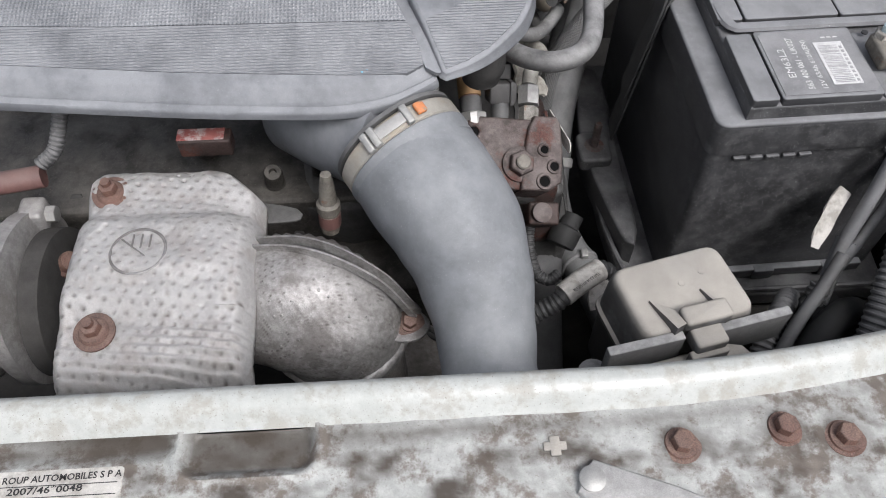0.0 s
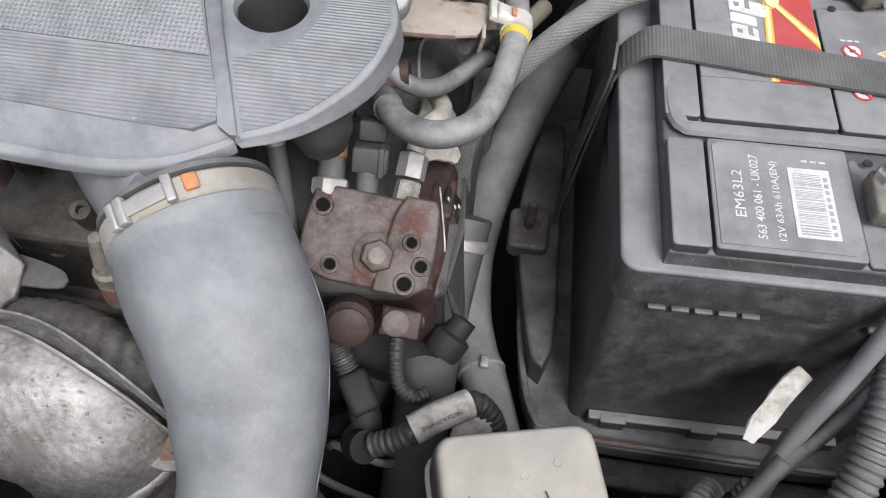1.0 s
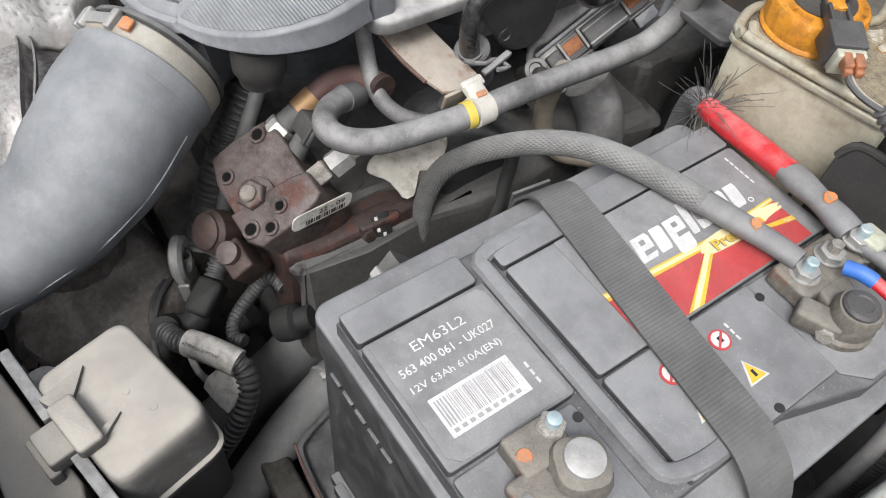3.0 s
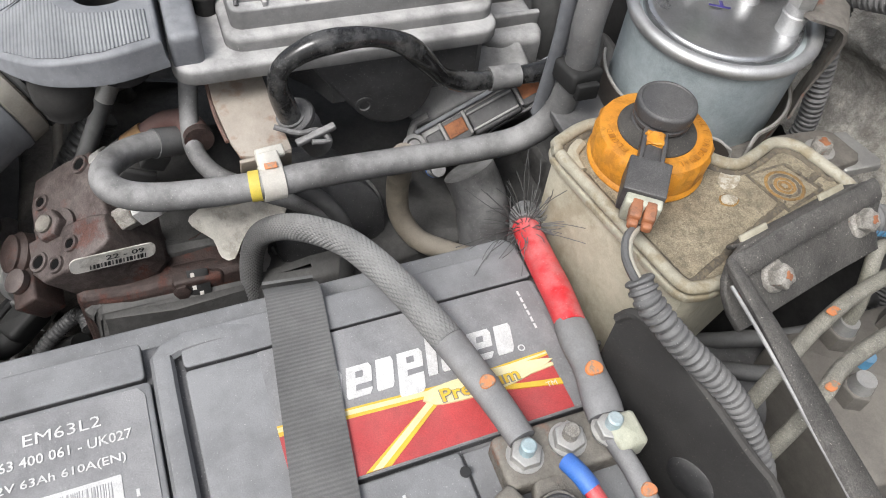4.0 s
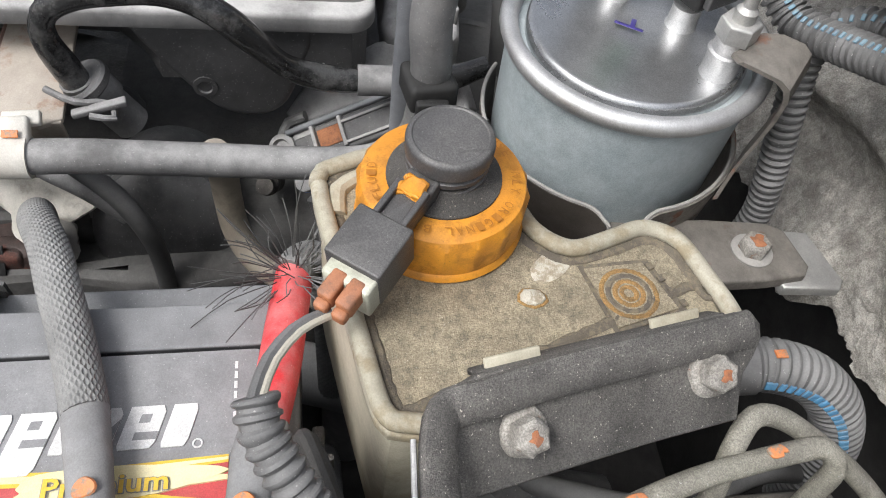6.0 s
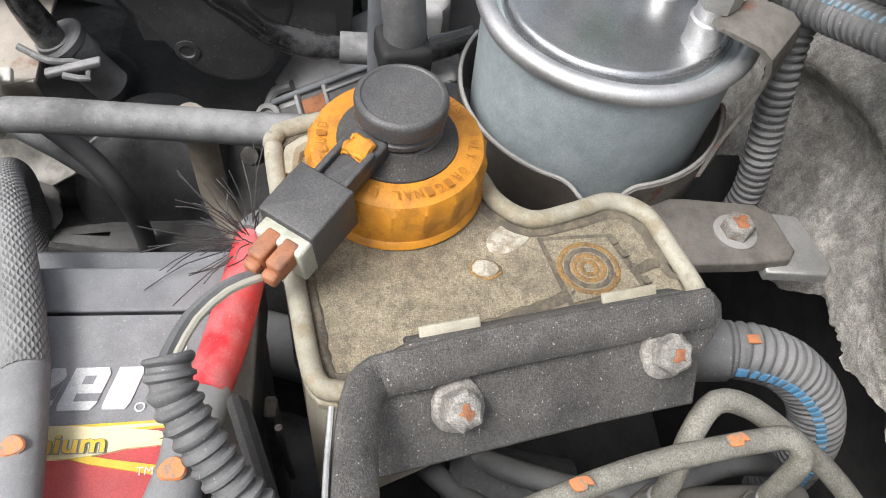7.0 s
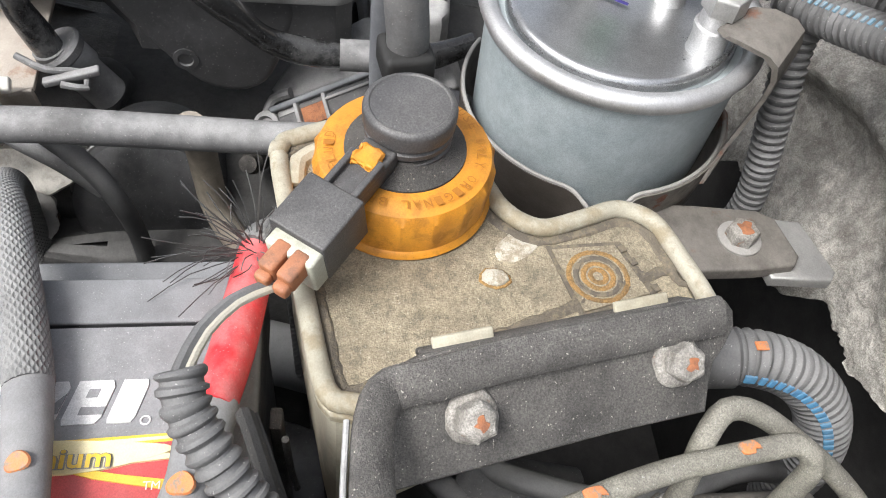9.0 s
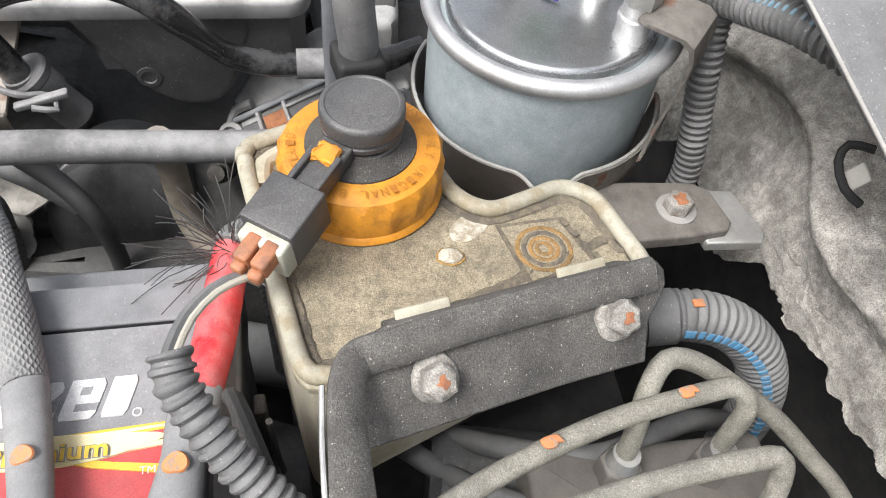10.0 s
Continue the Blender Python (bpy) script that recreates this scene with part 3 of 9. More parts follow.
M_FOIL = surf("torn_white_wrap", (0.56, 0.54, 0.48), (0.46, 0.44, 0.385), 0.5, metal=0.0, mottle=0.6, stain=0.5, stain_col=(0.2, 0.17, 0.14), stain_scale=70, bump=0.6, bscale=160)
M_GREEN = surf("green_tag", (0.02, 0.28, 0.12), (0.03, 0.34, 0.15), 0.4)
M_INK_BLUE = surf("blue_marker_ink", (0.04, 0.03, 0.16), (0.05, 0.04, 0.2), 0.3, bump=0.0)
M_TAN_PIPE = surf("tan_coolant_pipe", (0.3, 0.26, 0.2), (0.22, 0.19, 0.15), 0.65, dust=0.3, stain=0.4)
M_CORRODED = surf("corroded_lead_clamp", (0.112, 0.101, 0.083), (0.180, 0.165, 0.139), 0.7, metal=0.25, rust=0.15, dust=0.5, dust_col=(0.36, 0.34, 0.30), bump=1.0, bscale=320, mottle=1.3, stain=0.6, stain_col=(0.07, 0.06, 0.05), stain_scale=120.0)
M_ASPHALT = surf("asphalt", (0.045, 0.045, 0.047), (0.06, 0.06, 0.06), 0.9, scale=3.0, bscale=150)
M_CYAN_FITTING = surf("blue_sealed_bolt", (0.35, 0.5, 0.55), (0.5, 0.58, 0.6), 0.5, metal=0.4, dust=0.2)

# ---- setting ----
bm = bmesh.new()
bmesh.ops.create_grid(bm, x_segments=2, y_segments=2, size=400)
tagged(part("ground", bm, M_ASPHALT), "dark grey asphalt ground under the car", "ground", kind="structure")

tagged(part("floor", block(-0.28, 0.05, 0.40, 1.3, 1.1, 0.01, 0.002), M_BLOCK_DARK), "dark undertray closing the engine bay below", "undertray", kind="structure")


def wall_sheet(name, x0, x1, y, z0, z1, thick, material, label, category, lump=0.0, lean=0.0, nx=60, nz=30, seed=3.0, hollow=0.0):
    """An upright, uneven sheet along x with its back."""
    bm = bmesh.new()
    rows = []
    for side in (0, 1):
        grid = []
        for j in range(nz + 1):
            row = []
            for i in range(nx + 1):
                x = x0 + (x1 - x0) * i / nx
                low = z0 + 0.13 * min(0.25, max(-0.08, x + 0.115)) + hollow * noise.fractal(V((x * 22, seed, 0)), 0.8, 2.0, 4)
                z = low + (z1 - low) * j / nz
                off = y + lean * (z - z0) + thick * side
                if not side and lean:
                    off -= 0.020 * math.exp(-((z - 0.826 - 0.006 * math.sin(x * 40)) / 0.013) ** 2) + 0.012 * math.exp(-((z - 0.885) / 0.014) ** 2)
                if not side:
                    p = V((x * 9 + seed, z * 9, seed))
                    off += lump * (noise.noise(p) + 0.45 * noise.noise(p * 2.7) + 0.10 * noise.noise(p * 7) + 0.035 * noise.noise(p * 19) + 0.055 * noise.noise(V((p.x * 60, p.y * 44, p.z))) + 0.060 * noise.noise(V((p.x * 90, p.y * 120, p.z))))
                row.append(bm.verts.new((x, off, z)))
            grid.append(row)
        rows.append(grid)
    for side, g in enumerate(rows):
        for j in range(nz):
            for i in range(nx):
                f = (g[j][i], g[j][i + 1], g[j + 1][i + 1], g[j + 1][i])
                bm.faces.new(f if not side else f[::-1])
    a, b = rows
    for i in range(nx):
        bm.faces.new((a[nz][i], a[nz][i + 1], b[nz][i + 1], b[nz][i]))
        bm.faces.new((a[0][i + 1], a[0][i], b[0][i], b[0][i + 1]))
    return tagged(part(name, bm, material, sharp=80), label, category, kind="structure")


wall_sheet("wall_bulkhead", -0.40, 0.26, 0.333, 0.759, 1.00, 0.03, M_FELT, "grey matted felt insulation on the bulkhead", "insulation", lump=0.015, lean=0.32, hollow=0.010, nx=520, nz=230)
# Dark wall behind the felt's lower edge, the shade of the gap as colour.
tagged(part("wall_bulkhead_lower", block(-0.22, 0.425, 0.60, 1.1, 0.02, 0.42, 0.004), M_BLOCK_DARK), "steel bulkhead below the felt, coloured dark for the gap's shade", "bulkhead", kind="structure")
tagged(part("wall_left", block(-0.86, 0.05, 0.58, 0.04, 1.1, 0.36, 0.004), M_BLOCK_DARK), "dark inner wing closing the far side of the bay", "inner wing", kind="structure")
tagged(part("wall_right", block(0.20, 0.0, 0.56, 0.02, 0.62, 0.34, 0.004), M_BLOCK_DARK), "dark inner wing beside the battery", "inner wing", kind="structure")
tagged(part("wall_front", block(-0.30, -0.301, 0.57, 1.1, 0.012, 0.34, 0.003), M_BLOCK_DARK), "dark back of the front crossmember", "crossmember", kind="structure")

# ---- front panel with its rail ----
front = thing("car_crossmember", (-0.25, -0.32, 0.40), "dirty white painted front crossmember with grimy recesses and rusty bolts", "car panel")


def rail_line(x):
    """The rail's inner edge, which swings back towards the wing."""
    k = max(0.0, x + 0.18)
    return -0.288 + 0.55 * k * k + 0.02 * k


RECESS = [(-0.3595, -0.3130, 0.0300, 0.0118)]


def in_box(x, y, cx, cy, hx, hy, soft):
    """1 inside a rounded box, 0 outside, with a soft edge."""
    dx, dy = max(0.0, abs(x - cx) - hx + 0.008), max(0.0, abs(y - cy) - hy + 0.008)
    d = math.hypot(dx, dy) - 0.008
    return min(1.0, max(0.0, 0.5 - d / soft))


def panel_z(x, y):
    """Height of the pressed panel sheet."""
    d = rail_line(x) - y
    z = 0.7905 - 0.0045 * min(1.0, max(0.0, (d - 0.03) / 0.1))
    for bx in RECESS:
        z -= 0.0060 * in_box(x, y, *bx, 0.0060)
        ring = in_box(x, y, bx[0], bx[1], bx[2] + 0.0028, bx[3] + 0.0028, 0.0045) - in_box(x, y, *bx, 0.0060)
        z += 0.0026 * ring
    z -= 0.0030 * in_box(x, y, -0.443, -0.308, 0.050, 0.0075, 0.006)
    z += 0.0004 * noise.noise(V((x * 60, y * 60, 0)))
    return z


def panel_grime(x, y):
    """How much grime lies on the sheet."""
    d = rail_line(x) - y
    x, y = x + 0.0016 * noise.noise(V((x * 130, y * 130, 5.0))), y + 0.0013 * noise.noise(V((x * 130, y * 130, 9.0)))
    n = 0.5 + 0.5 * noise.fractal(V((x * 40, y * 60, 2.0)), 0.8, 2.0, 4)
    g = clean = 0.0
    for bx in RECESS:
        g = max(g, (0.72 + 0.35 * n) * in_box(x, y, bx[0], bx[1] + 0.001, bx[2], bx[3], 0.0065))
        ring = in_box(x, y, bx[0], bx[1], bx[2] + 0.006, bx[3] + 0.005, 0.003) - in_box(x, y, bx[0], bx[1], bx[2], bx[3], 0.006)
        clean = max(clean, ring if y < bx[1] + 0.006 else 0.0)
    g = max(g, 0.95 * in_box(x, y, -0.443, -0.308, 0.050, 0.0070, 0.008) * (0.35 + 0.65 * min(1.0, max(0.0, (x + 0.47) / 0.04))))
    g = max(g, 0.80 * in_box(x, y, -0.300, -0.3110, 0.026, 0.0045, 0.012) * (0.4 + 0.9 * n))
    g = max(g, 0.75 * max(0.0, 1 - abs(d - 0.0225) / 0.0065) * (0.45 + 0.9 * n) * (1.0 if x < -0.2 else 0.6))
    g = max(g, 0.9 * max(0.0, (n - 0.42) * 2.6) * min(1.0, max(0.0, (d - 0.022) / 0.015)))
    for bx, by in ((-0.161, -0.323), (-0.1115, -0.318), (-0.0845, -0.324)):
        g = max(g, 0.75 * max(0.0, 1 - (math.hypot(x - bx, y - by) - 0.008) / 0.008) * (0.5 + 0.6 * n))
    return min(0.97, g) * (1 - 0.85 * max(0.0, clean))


bm = bmesh.new()
rows, soil = [], []
xs = [-0.85 + 0.0060 * i for i in range(58)] + [-0.502 + 0.0020 * i for i in range(252)] + [0.004 + 0.006 * i for i in range(42)]
ds = [0.0158 + 0.0012 * j for j in range(42)] + [0.072, 0.078, 0.086, 0.095, 0.11, 0.125, 0.150, 0.165]
for x in xs:
    row = []
    for d in ds:
        y = rail_line(x) - d
        row.append(bm.verts.new((x, y, panel_z(x, y) if d < 0.16 else 0.70)))
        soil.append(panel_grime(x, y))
    rows.append(row)
for a, b in zip(rows, rows[1:]):
    for k in range(len(ds) - 1):
        bm.faces.new((a[k], a[k + 1], b[k + 1], b[k]))
ob = part("panel_sheet", bm, M_WHITE_BODY, front, sharp=60)
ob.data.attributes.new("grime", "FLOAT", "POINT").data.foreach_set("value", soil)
bm = bmesh.new()
rows = []
for x in xs:
    row = []
    for dy, dz in [(0.004, -0.07), (0.0025, -0.006), (0.002, -0.001), (-0.002, 0.0014), (-0.0065, 0.0008), (-0.0100, -0.0012), (-0.0128, -0.0042), (-0.0150, -0.0068), (-0.0172, -0.0087)]:
        row.append(bm.verts.new((x, rail_line(x) + dy, 0.799 + dz)))
    rows.append(row)
for a, b in zip(rows, rows[1:]):
    for k in range(8):
        bm.faces.new((a[k], a[k + 1], b[k + 1], b[k]))
part("rail", bm, M_WHITE_RAIL, front, "smooth white rolled rail along the panel", sharp=60)
for x, y in ((-0.161, -0.323), (-0.1115, -0.318), (-0.0845, -0.324)):
    b = part("bolt", lathe([(0.0095, 0), (0.0095, 0.0015), (0.0078, 0.0018), (0.0074, 0.003)], Matrix.Translation((x, y, 0.7885)), 24), M_BOLT_RUST, front, "rusty flanged bolt")
    part("bolt_head", hexagon((x, y, 0.7912), (0.05, 0.02, 1), 0.0052, 0.005, spin=20 + 900 * x), M_BOLT_RUST, b)
bm = block(-0.219, -0.321, 0.7895, 0.011, 0.0044, 0.004, 0.0008)
block(-0.219, -0.321, 0.7895, 0.005, 0.0095, 0.0042, 0.0008, bm=bm)
part("cross_clip", bm, M_CREAM_BOX, front, "small cross-shaped clip in the panel")
plate = part("data_plate", slab(rounded(-0.497, -0.414, -0.360, -0.319, 0.002), 0.7860, 0.7908, 0.0003), M_PAPER, front, "silvery data plate with black print")
for k in range(4):
    part("print_line", block(-0.456, -0.3262 - 0.0052 * k, 0.7909, 0.080, 0.0004, 0.0002, 0.0001), M_BLACK_INK, plate)

text_part("print", "ROUP AUTOMOBILES S P A", (-0.4670, -0.3250, 0.7908), (1, 0.02, 0), (0, 1, 0), 0.0525, M_BLACK_INK, plate, height=0.0032, bold=0.02)
text_part("print", "2007/46*0048", (-0.4640, -0.3302, 0.7908), (1, 0.02, 0), (0, 1, 0), 0.033, M_BLACK_INK, plate, height=0.0034, bold=0.02)
latch = part("latch_arm", slab([(-0.207, -0.333), (-0.203, -0.329), (-0.168, -0.343), (-0.142, -0.356), (-0.142, -0.370), (-0.202, -0.357), (-0.212, -0.343)], 0.787, 0.7935, 0.001), M_ALU, front, "dirty aluminium bonnet latch arm")
part("rivet", lathe([(0.006, 0), (0.006, 0.001), (0.004, 0.002), (0.002, 0.0024)], Matrix.Translation((-0.205, -0.3380, 0.7935)), 20), M_STEEL, latch)
front.location += V((0.002, -0.004, 0.0))

# the white wing edge beyond the battery
bm = slab(smooth_outline([(0.108, 0.02), (0.112, 0.10), (0.112, 0.17), (0.22, 0.18), (0.22, -0.26), (0.14, -0.24), (0.116, -0.12)], 0.02), 0.72, 0.775, 0.006)
tagged(part("wing_edge", bm, M_WHITE_RAIL), "pale painted inner wing edge beside the battery", "car panel", kind="structure")
# grey plastic scuttle at the windscreen
scuttle = thing("scuttle_panel", (-0.06, 0.33, 0.92), "dusty dark grey plastic scuttle edge under the windscreen", "car trim")
SA, SB = V((-0.150, 0.2733, 0.9325)), V((0.050, 0.2904, 0.8854))
SX = (SB - SA).normalized()
SY = V((0.30, 0.93, 0.05))
SY = (SY - SX * SY.dot(SX)).normalized()
SZ = SX.cross(SY)
SM = Matrix(((SX.x, SY.x, SZ.x, SA.x), (SX.y, SY.y, SZ.y, SA.y), (SX.z, SY.z, SZ.z, SA.z), (0, 0, 0, 1)))
part("panel", slab([(0.0275, 0.0000), (0.10, 0.0005), (0.20, 0.0000), (0.34, 0.0000), (0.34, 0.11), (0.040, 0.11)], -0.003, 0.0, 0.0008, SM), M_SCUTTLE, scuttle)
part("edge", tube([SM @ V(p) for p in ((0.0275, 0.0, -0.001), (0.10, 0.0005, -0.001), (0.20, 0.0, -0.001), (0.34, 0.0, -0.001))], 0.0007), M_PALE_METAL, scuttle, "thin pale edge")
part("flap", slab([(-0.070, 0.006), (-0.030, -0.004), (0.016, -0.002), (0.023, 0.006), (0.034, 0.10), (-0.070, 0.10)], -0.008, -0.005, 0.0008, SM), M_SCUTTLE, scuttle)
part("rubber_seal", tube([SM @ V(p) for p in ((-0.06, 0.095, 0.004), (0.05, 0.085, 0.006), (0.20, 0.080, 0.006), (0.33, 0.078, 0.006))], 0.0075), M_COVER, scuttle, "pale grey rubber seal")

# ---- battery ----
bat = thing("battery", (0, 0, 0.607), "black car battery with white lettering and a red-yellow sticker", "battery")
part("case", slab(rounded(-0.0855, 0.0855, -0.119, 0.119, 0.006), 0.607, 0.768, 0.001), M_CASE, bat, "black plastic battery case with dried splashes")
part("lid_rim", slab(rounded(-0.0890, 0.0875, -0.121, 0.121, 0.009, 8), 0.757, 0.7825, 0.002), M_CASE, bat)
part("rim_top", slab(rounded(-0.0890, 0.0875, -0.121, 0.121, 0.009, 8), 0.7815, 0.7845, 0.0022), M_BATTERY, bat)
# Lid base in the darker case plastic, giving the shallow panel gaps their shade.
bm = slab([(-0.0705, -0.1165), (0.060, -0.1165), (0.067, -0.11), (0.067, 0.02), (0.079, 0.06), (0.079, 0.095), (0.065, 0.112), (-0.0705, 0.112)], 0.78, 0.7955, 0.003)
part("lid", bm, M_CASE, bat)
bm = slab([(0.0140, 0.0515), (0.0675, 0.0515), (0.0775, 0.0620), (0.0778, 0.0945), (0.0640, 0.1105), (0.0140, 0.1105)], 0.7940, 0.7966, 0.0009)
part("lid_panel", bm, M_BATTERY, bat)
for x0, x1, y0, y1, z in ((-0.0700, -0.0530, -0.1160, -0.0545, 0.8), (-0.0700, -0.0530, -0.0400, 0.1120, 0.8), (-0.0515, 0.0125, -0.1160, -0.0530, 0.8),
                          (-0.0515, 0.0125, -0.0400, 0.1115, 0.8), (0.0140, 0.0662, -0.0400, 0.0500, 0.7995), (0.0140, 0.0640, -0.1158, -0.0560, 0.797)):
    part("lid_panel", slab(rounded(x0, x1, y0, y1, 0.002, 3), 0.793, z, 0.0009), M_BATTERY, bat)
# folded carrying handle, lying in its recess
bm = tube([(-0.0645, -0.012, 0.7975), (-0.0655, -0.030, 0.7985), (-0.0625, -0.0455, 0.799), (-0.052, -0.0475, 0.799), (0.0, -0.0475, 0.799), (0.046, -0.0475, 0.799), (0.058, -0.045, 0.799), (0.062, -0.030, 0.7985), (0.062, -0.012, 0.798)], 0.0045, 8, squash=0.62)
part("handle", bm, M_BATTERY, bat, "black folded carrying handle")
for k in range(5):
    part("rib", block(-0.066 + 0.011 * k, -0.1205, 0.753, 0.0085, 0.003, 0.003, 0.0006), M_CASE, bat)
    part("rib", block(0.036 + 0.011 * k, -0.1205, 0.753, 0.0085, 0.003, 0.003, 0.0006), M_CASE, bat)
part("foot_ledge", block(0, -0.122, 0.616, 0.15, 0.006, 0.010, 0.001), M_BATTERY, bat)
for k in range(3):
    part("foot_ledge", block(-0.06 + 0.055 * k, -0.124, 0.616, 0.016, 0.006, 0.011, 0.001), M_BATTERY, bat)
# Slots are flat black discs; the dark of the openings is only colour.
for x, y in ((0.0215, -0.0600), (0.0225, 0.0490), (0.0640, 0.0130)):
    part("slot", lathe([(0.0022, 0), (0.0022, 0.0006)], Matrix.Translation((x, y, 0.8)), 12), M_BLACK_INK, bat)
# labels
lab = part("label", slab([(-0.0495, -0.1135), (0.0070, -0.1135), (0.0115, -0.109), (0.0115, -0.0555), (-0.046, -0.0555), (-0.0495, -0.058)], 0.7995, 0.8004), M_LABEL_DARK, bat, "dark grey label with white print")
Y, XM = (0, 1, 0), (-1, 0, 0)
text_part("print", "EM63L2", (-0.0375, -0.0985, 0.8004), Y, XM, 0.0265, M_PAINT_WHITE_INK, lab, height=0.0047)
text_part("print", "563 400 061 - UK027", (-0.0295, -0.1095, 0.8004), Y, XM, 0.0475, M_PAINT_WHITE_INK, lab, height=0.0041, bold=0.01)
text_part("print", "12V 63Ah 610A(EN)", (-0.0205, -0.1095, 0.8004), Y, XM, 0.0445, M_PAINT_WHITE_INK, lab, height=0.0043, bold=0.01)
code = part("barcode_field", slab(rounded(-0.0165, 0.0022, -0.1065, -0.0675, 0.0004, 2), 0.8003, 0.8007), M_PAINT_WHITE_INK, lab)
rng = random.Random(5)
y = -0.1050
while y < -0.0700:
    w = rng.choice((0.00025, 0.0004, 0.0007))
    part("bar", block(-0.0085, y + w / 2, 0.8008, 0.0125, w, 0.0002, 0.00005), M_GREY_INK, code)
    y += w + rng.choice((0.0004, 0.0007, 0.0010))
for k in range(9):
    part("digit_bar", block(-0.0002, -0.1035 + 0.0038 * k, 0.8008, 0.0018, 0.0022, 0.0002, 0.00005), M_GREY_INK, code)
for k in range(3):
    part("digit_bar", block(-0.008 + 0.004 * k, -0.0628, 0.8005, 0.0028, 0.0012, 0.0002, 0.00005), M_PAINT_WHITE_INK, lab)
stk = part("sticker", slab(rounded(-0.0512, 0.0120, -0.012, 0.1085, 0.0006, 2), 0.7996, 0.8003), M_LABEL_DARK, bat, "dark sticker with white lettering over a red and yellow band")
# the maker's mark as plain slanted white shapes along the sticker
y0 = 0.0045
for k, (w, tall, drop, hole) in enumerate(((0.0092, 1.0, 0.0, 1), (0.0098, 1.0, 0.0, 2), (0.0068, 1.0, 0.0, 0), (0.0100, 1.0, 0.42, 2), (0.0040, 1.36, 0.0, 0), (0.0098, 1.0, 0.0, 3), (0.0098, 1.0, 0.0, 2), (0.0070, 1.0, 0.0, 0))):
    h, base, s = 0.0136, -0.0192, 0.0034
    w *= 1.07

    def slant(u, v):
        """Along the mark (0 to 1) and up it (0 to 1)."""
        return (base - v * h, y0 + u * w + s * v)

    out = [slant(0.06, -drop), slant(0.9, -drop), slant(1.0, -drop + 0.15), slant(1.0, tall - 0.15), slant(0.88, tall), slant(0.0, tall), slant(0.0, -drop + 0.1)]
    part("mark_shape", slab(out, 0.8002, 0.8008), M_PAINT_WHITE_INK, stk)
    gaps = {0: [], 1: [((0.36, 0.0), (0.64, 0.0), (0.64, 0.72), (0.36, 0.72))], 2: [((0.36, 0.6), (0.66, 0.6), (0.66, 0.8), (0.36, 0.8)), ((0.36, 0.2), (1.0, 0.2), (1.0, 0.38), (0.36, 0.38))], 3: [((0.0, 0.42), (0.42, 0.30), (0.60, 0.78), (0.0, 0.78)), ((0.55, 0.24), (1.0, 0.24), (1.0, 0.72))]}[hole]
    for g in gaps:
        part("mark_gap", slab([slant(*q) for q in g], 0.8006, 0.8009), M_LABEL_DARK, stk)
    y0 += w + 0.0018
part("mark_ring", tube([(-0.0198 + 0.0013 * math.cos(radians(a)), 0.0915 + 0.0013 * math.sin(radians(a)), 0.8005) for a in range(0, 361, 30)], 0.0003, 6, 0.001), M_PAINT_WHITE_INK, stk)
part("red_field", slab([(-0.0165, -0.012), (0.0115, -0.012), (0.0115, 0.1005), (-0.0145, 0.1005), (-0.0128, 0.060)], 0.8002, 0.8006), M_RED_INK, stk, "red printed band")
for k, (out, mt) in enumerate((([(-0.0170, -0.012), (-0.0140, 0.055), (-0.0156, 0.1005), (-0.0132, 0.1005), (-0.0098, 0.055), (-0.0125, -0.012)], M_YELLOW_INK),
                ([(-0.0162, -0.012), (-0.0128, 0.055), (-0.0148, 0.1005), (-0.0140, 0.1005), (-0.0108, 0.055), (-0.0143, -0.012)], M_PALE_INK),
                ([(0.0115, 0.014), (0.0115, 0.024), (-0.0085, 0.052), (-0.0115, 0.050)], M_YELLOW_INK),
                ([(0.0115, 0.0165), (0.0115, 0.0205), (-0.0090, 0.0505), (-0.0110, 0.049)], M_PALE_INK),
                ([(-0.0100, 0.058), (-0.0040, 0.086), (-0.0016, 0.1005), (0.0012, 0.1005), (-0.0030, 0.080)], M_YELLOW_INK),
                ([(-0.0108, 0.070), (-0.0068, 0.088), (-0.0078, 0.1005), (-0.0092, 0.1005)], M_PALE_INK))):
    part("flash", slab(out, 0.8004, 0.8007 + 0.00015 * k), mt, stk)
part("flash", slab(smooth_outline([(-0.0125, 0.046), (-0.0142, 0.068), (-0.0118, 0.098), (-0.0092, 0.098), (-0.0046, 0.076), (-0.0062, 0.048)], 0.004), 0.8004, 0.80162), M_PALE_INK, stk)
text_part("print_edge", "Premium", (-0.0054, 0.0507, 0.8017), Y, XM, 0.0341, M_LABEL_DARK, stk, height=0.0062, bold=0.06)
text_part("print", "Premium", (-0.0056, 0.0510, 0.8021), Y, XM, 0.0335, M_YELLOW_INK, stk, height=0.0058, bold=0.02)
text_part("print", "TM", (0.0010, 0.0935, 0.8012), Y, XM, 0.0045, M_PAINT_WHITE_INK, stk)
for k in range(6):
    part("digit_bar", block(-0.0455 + 0.0035 * k, 0.1018, 0.8005, 0.0025, 0.0010, 0.0002, 0.00005), M_PAINT_WHITE_INK, stk)
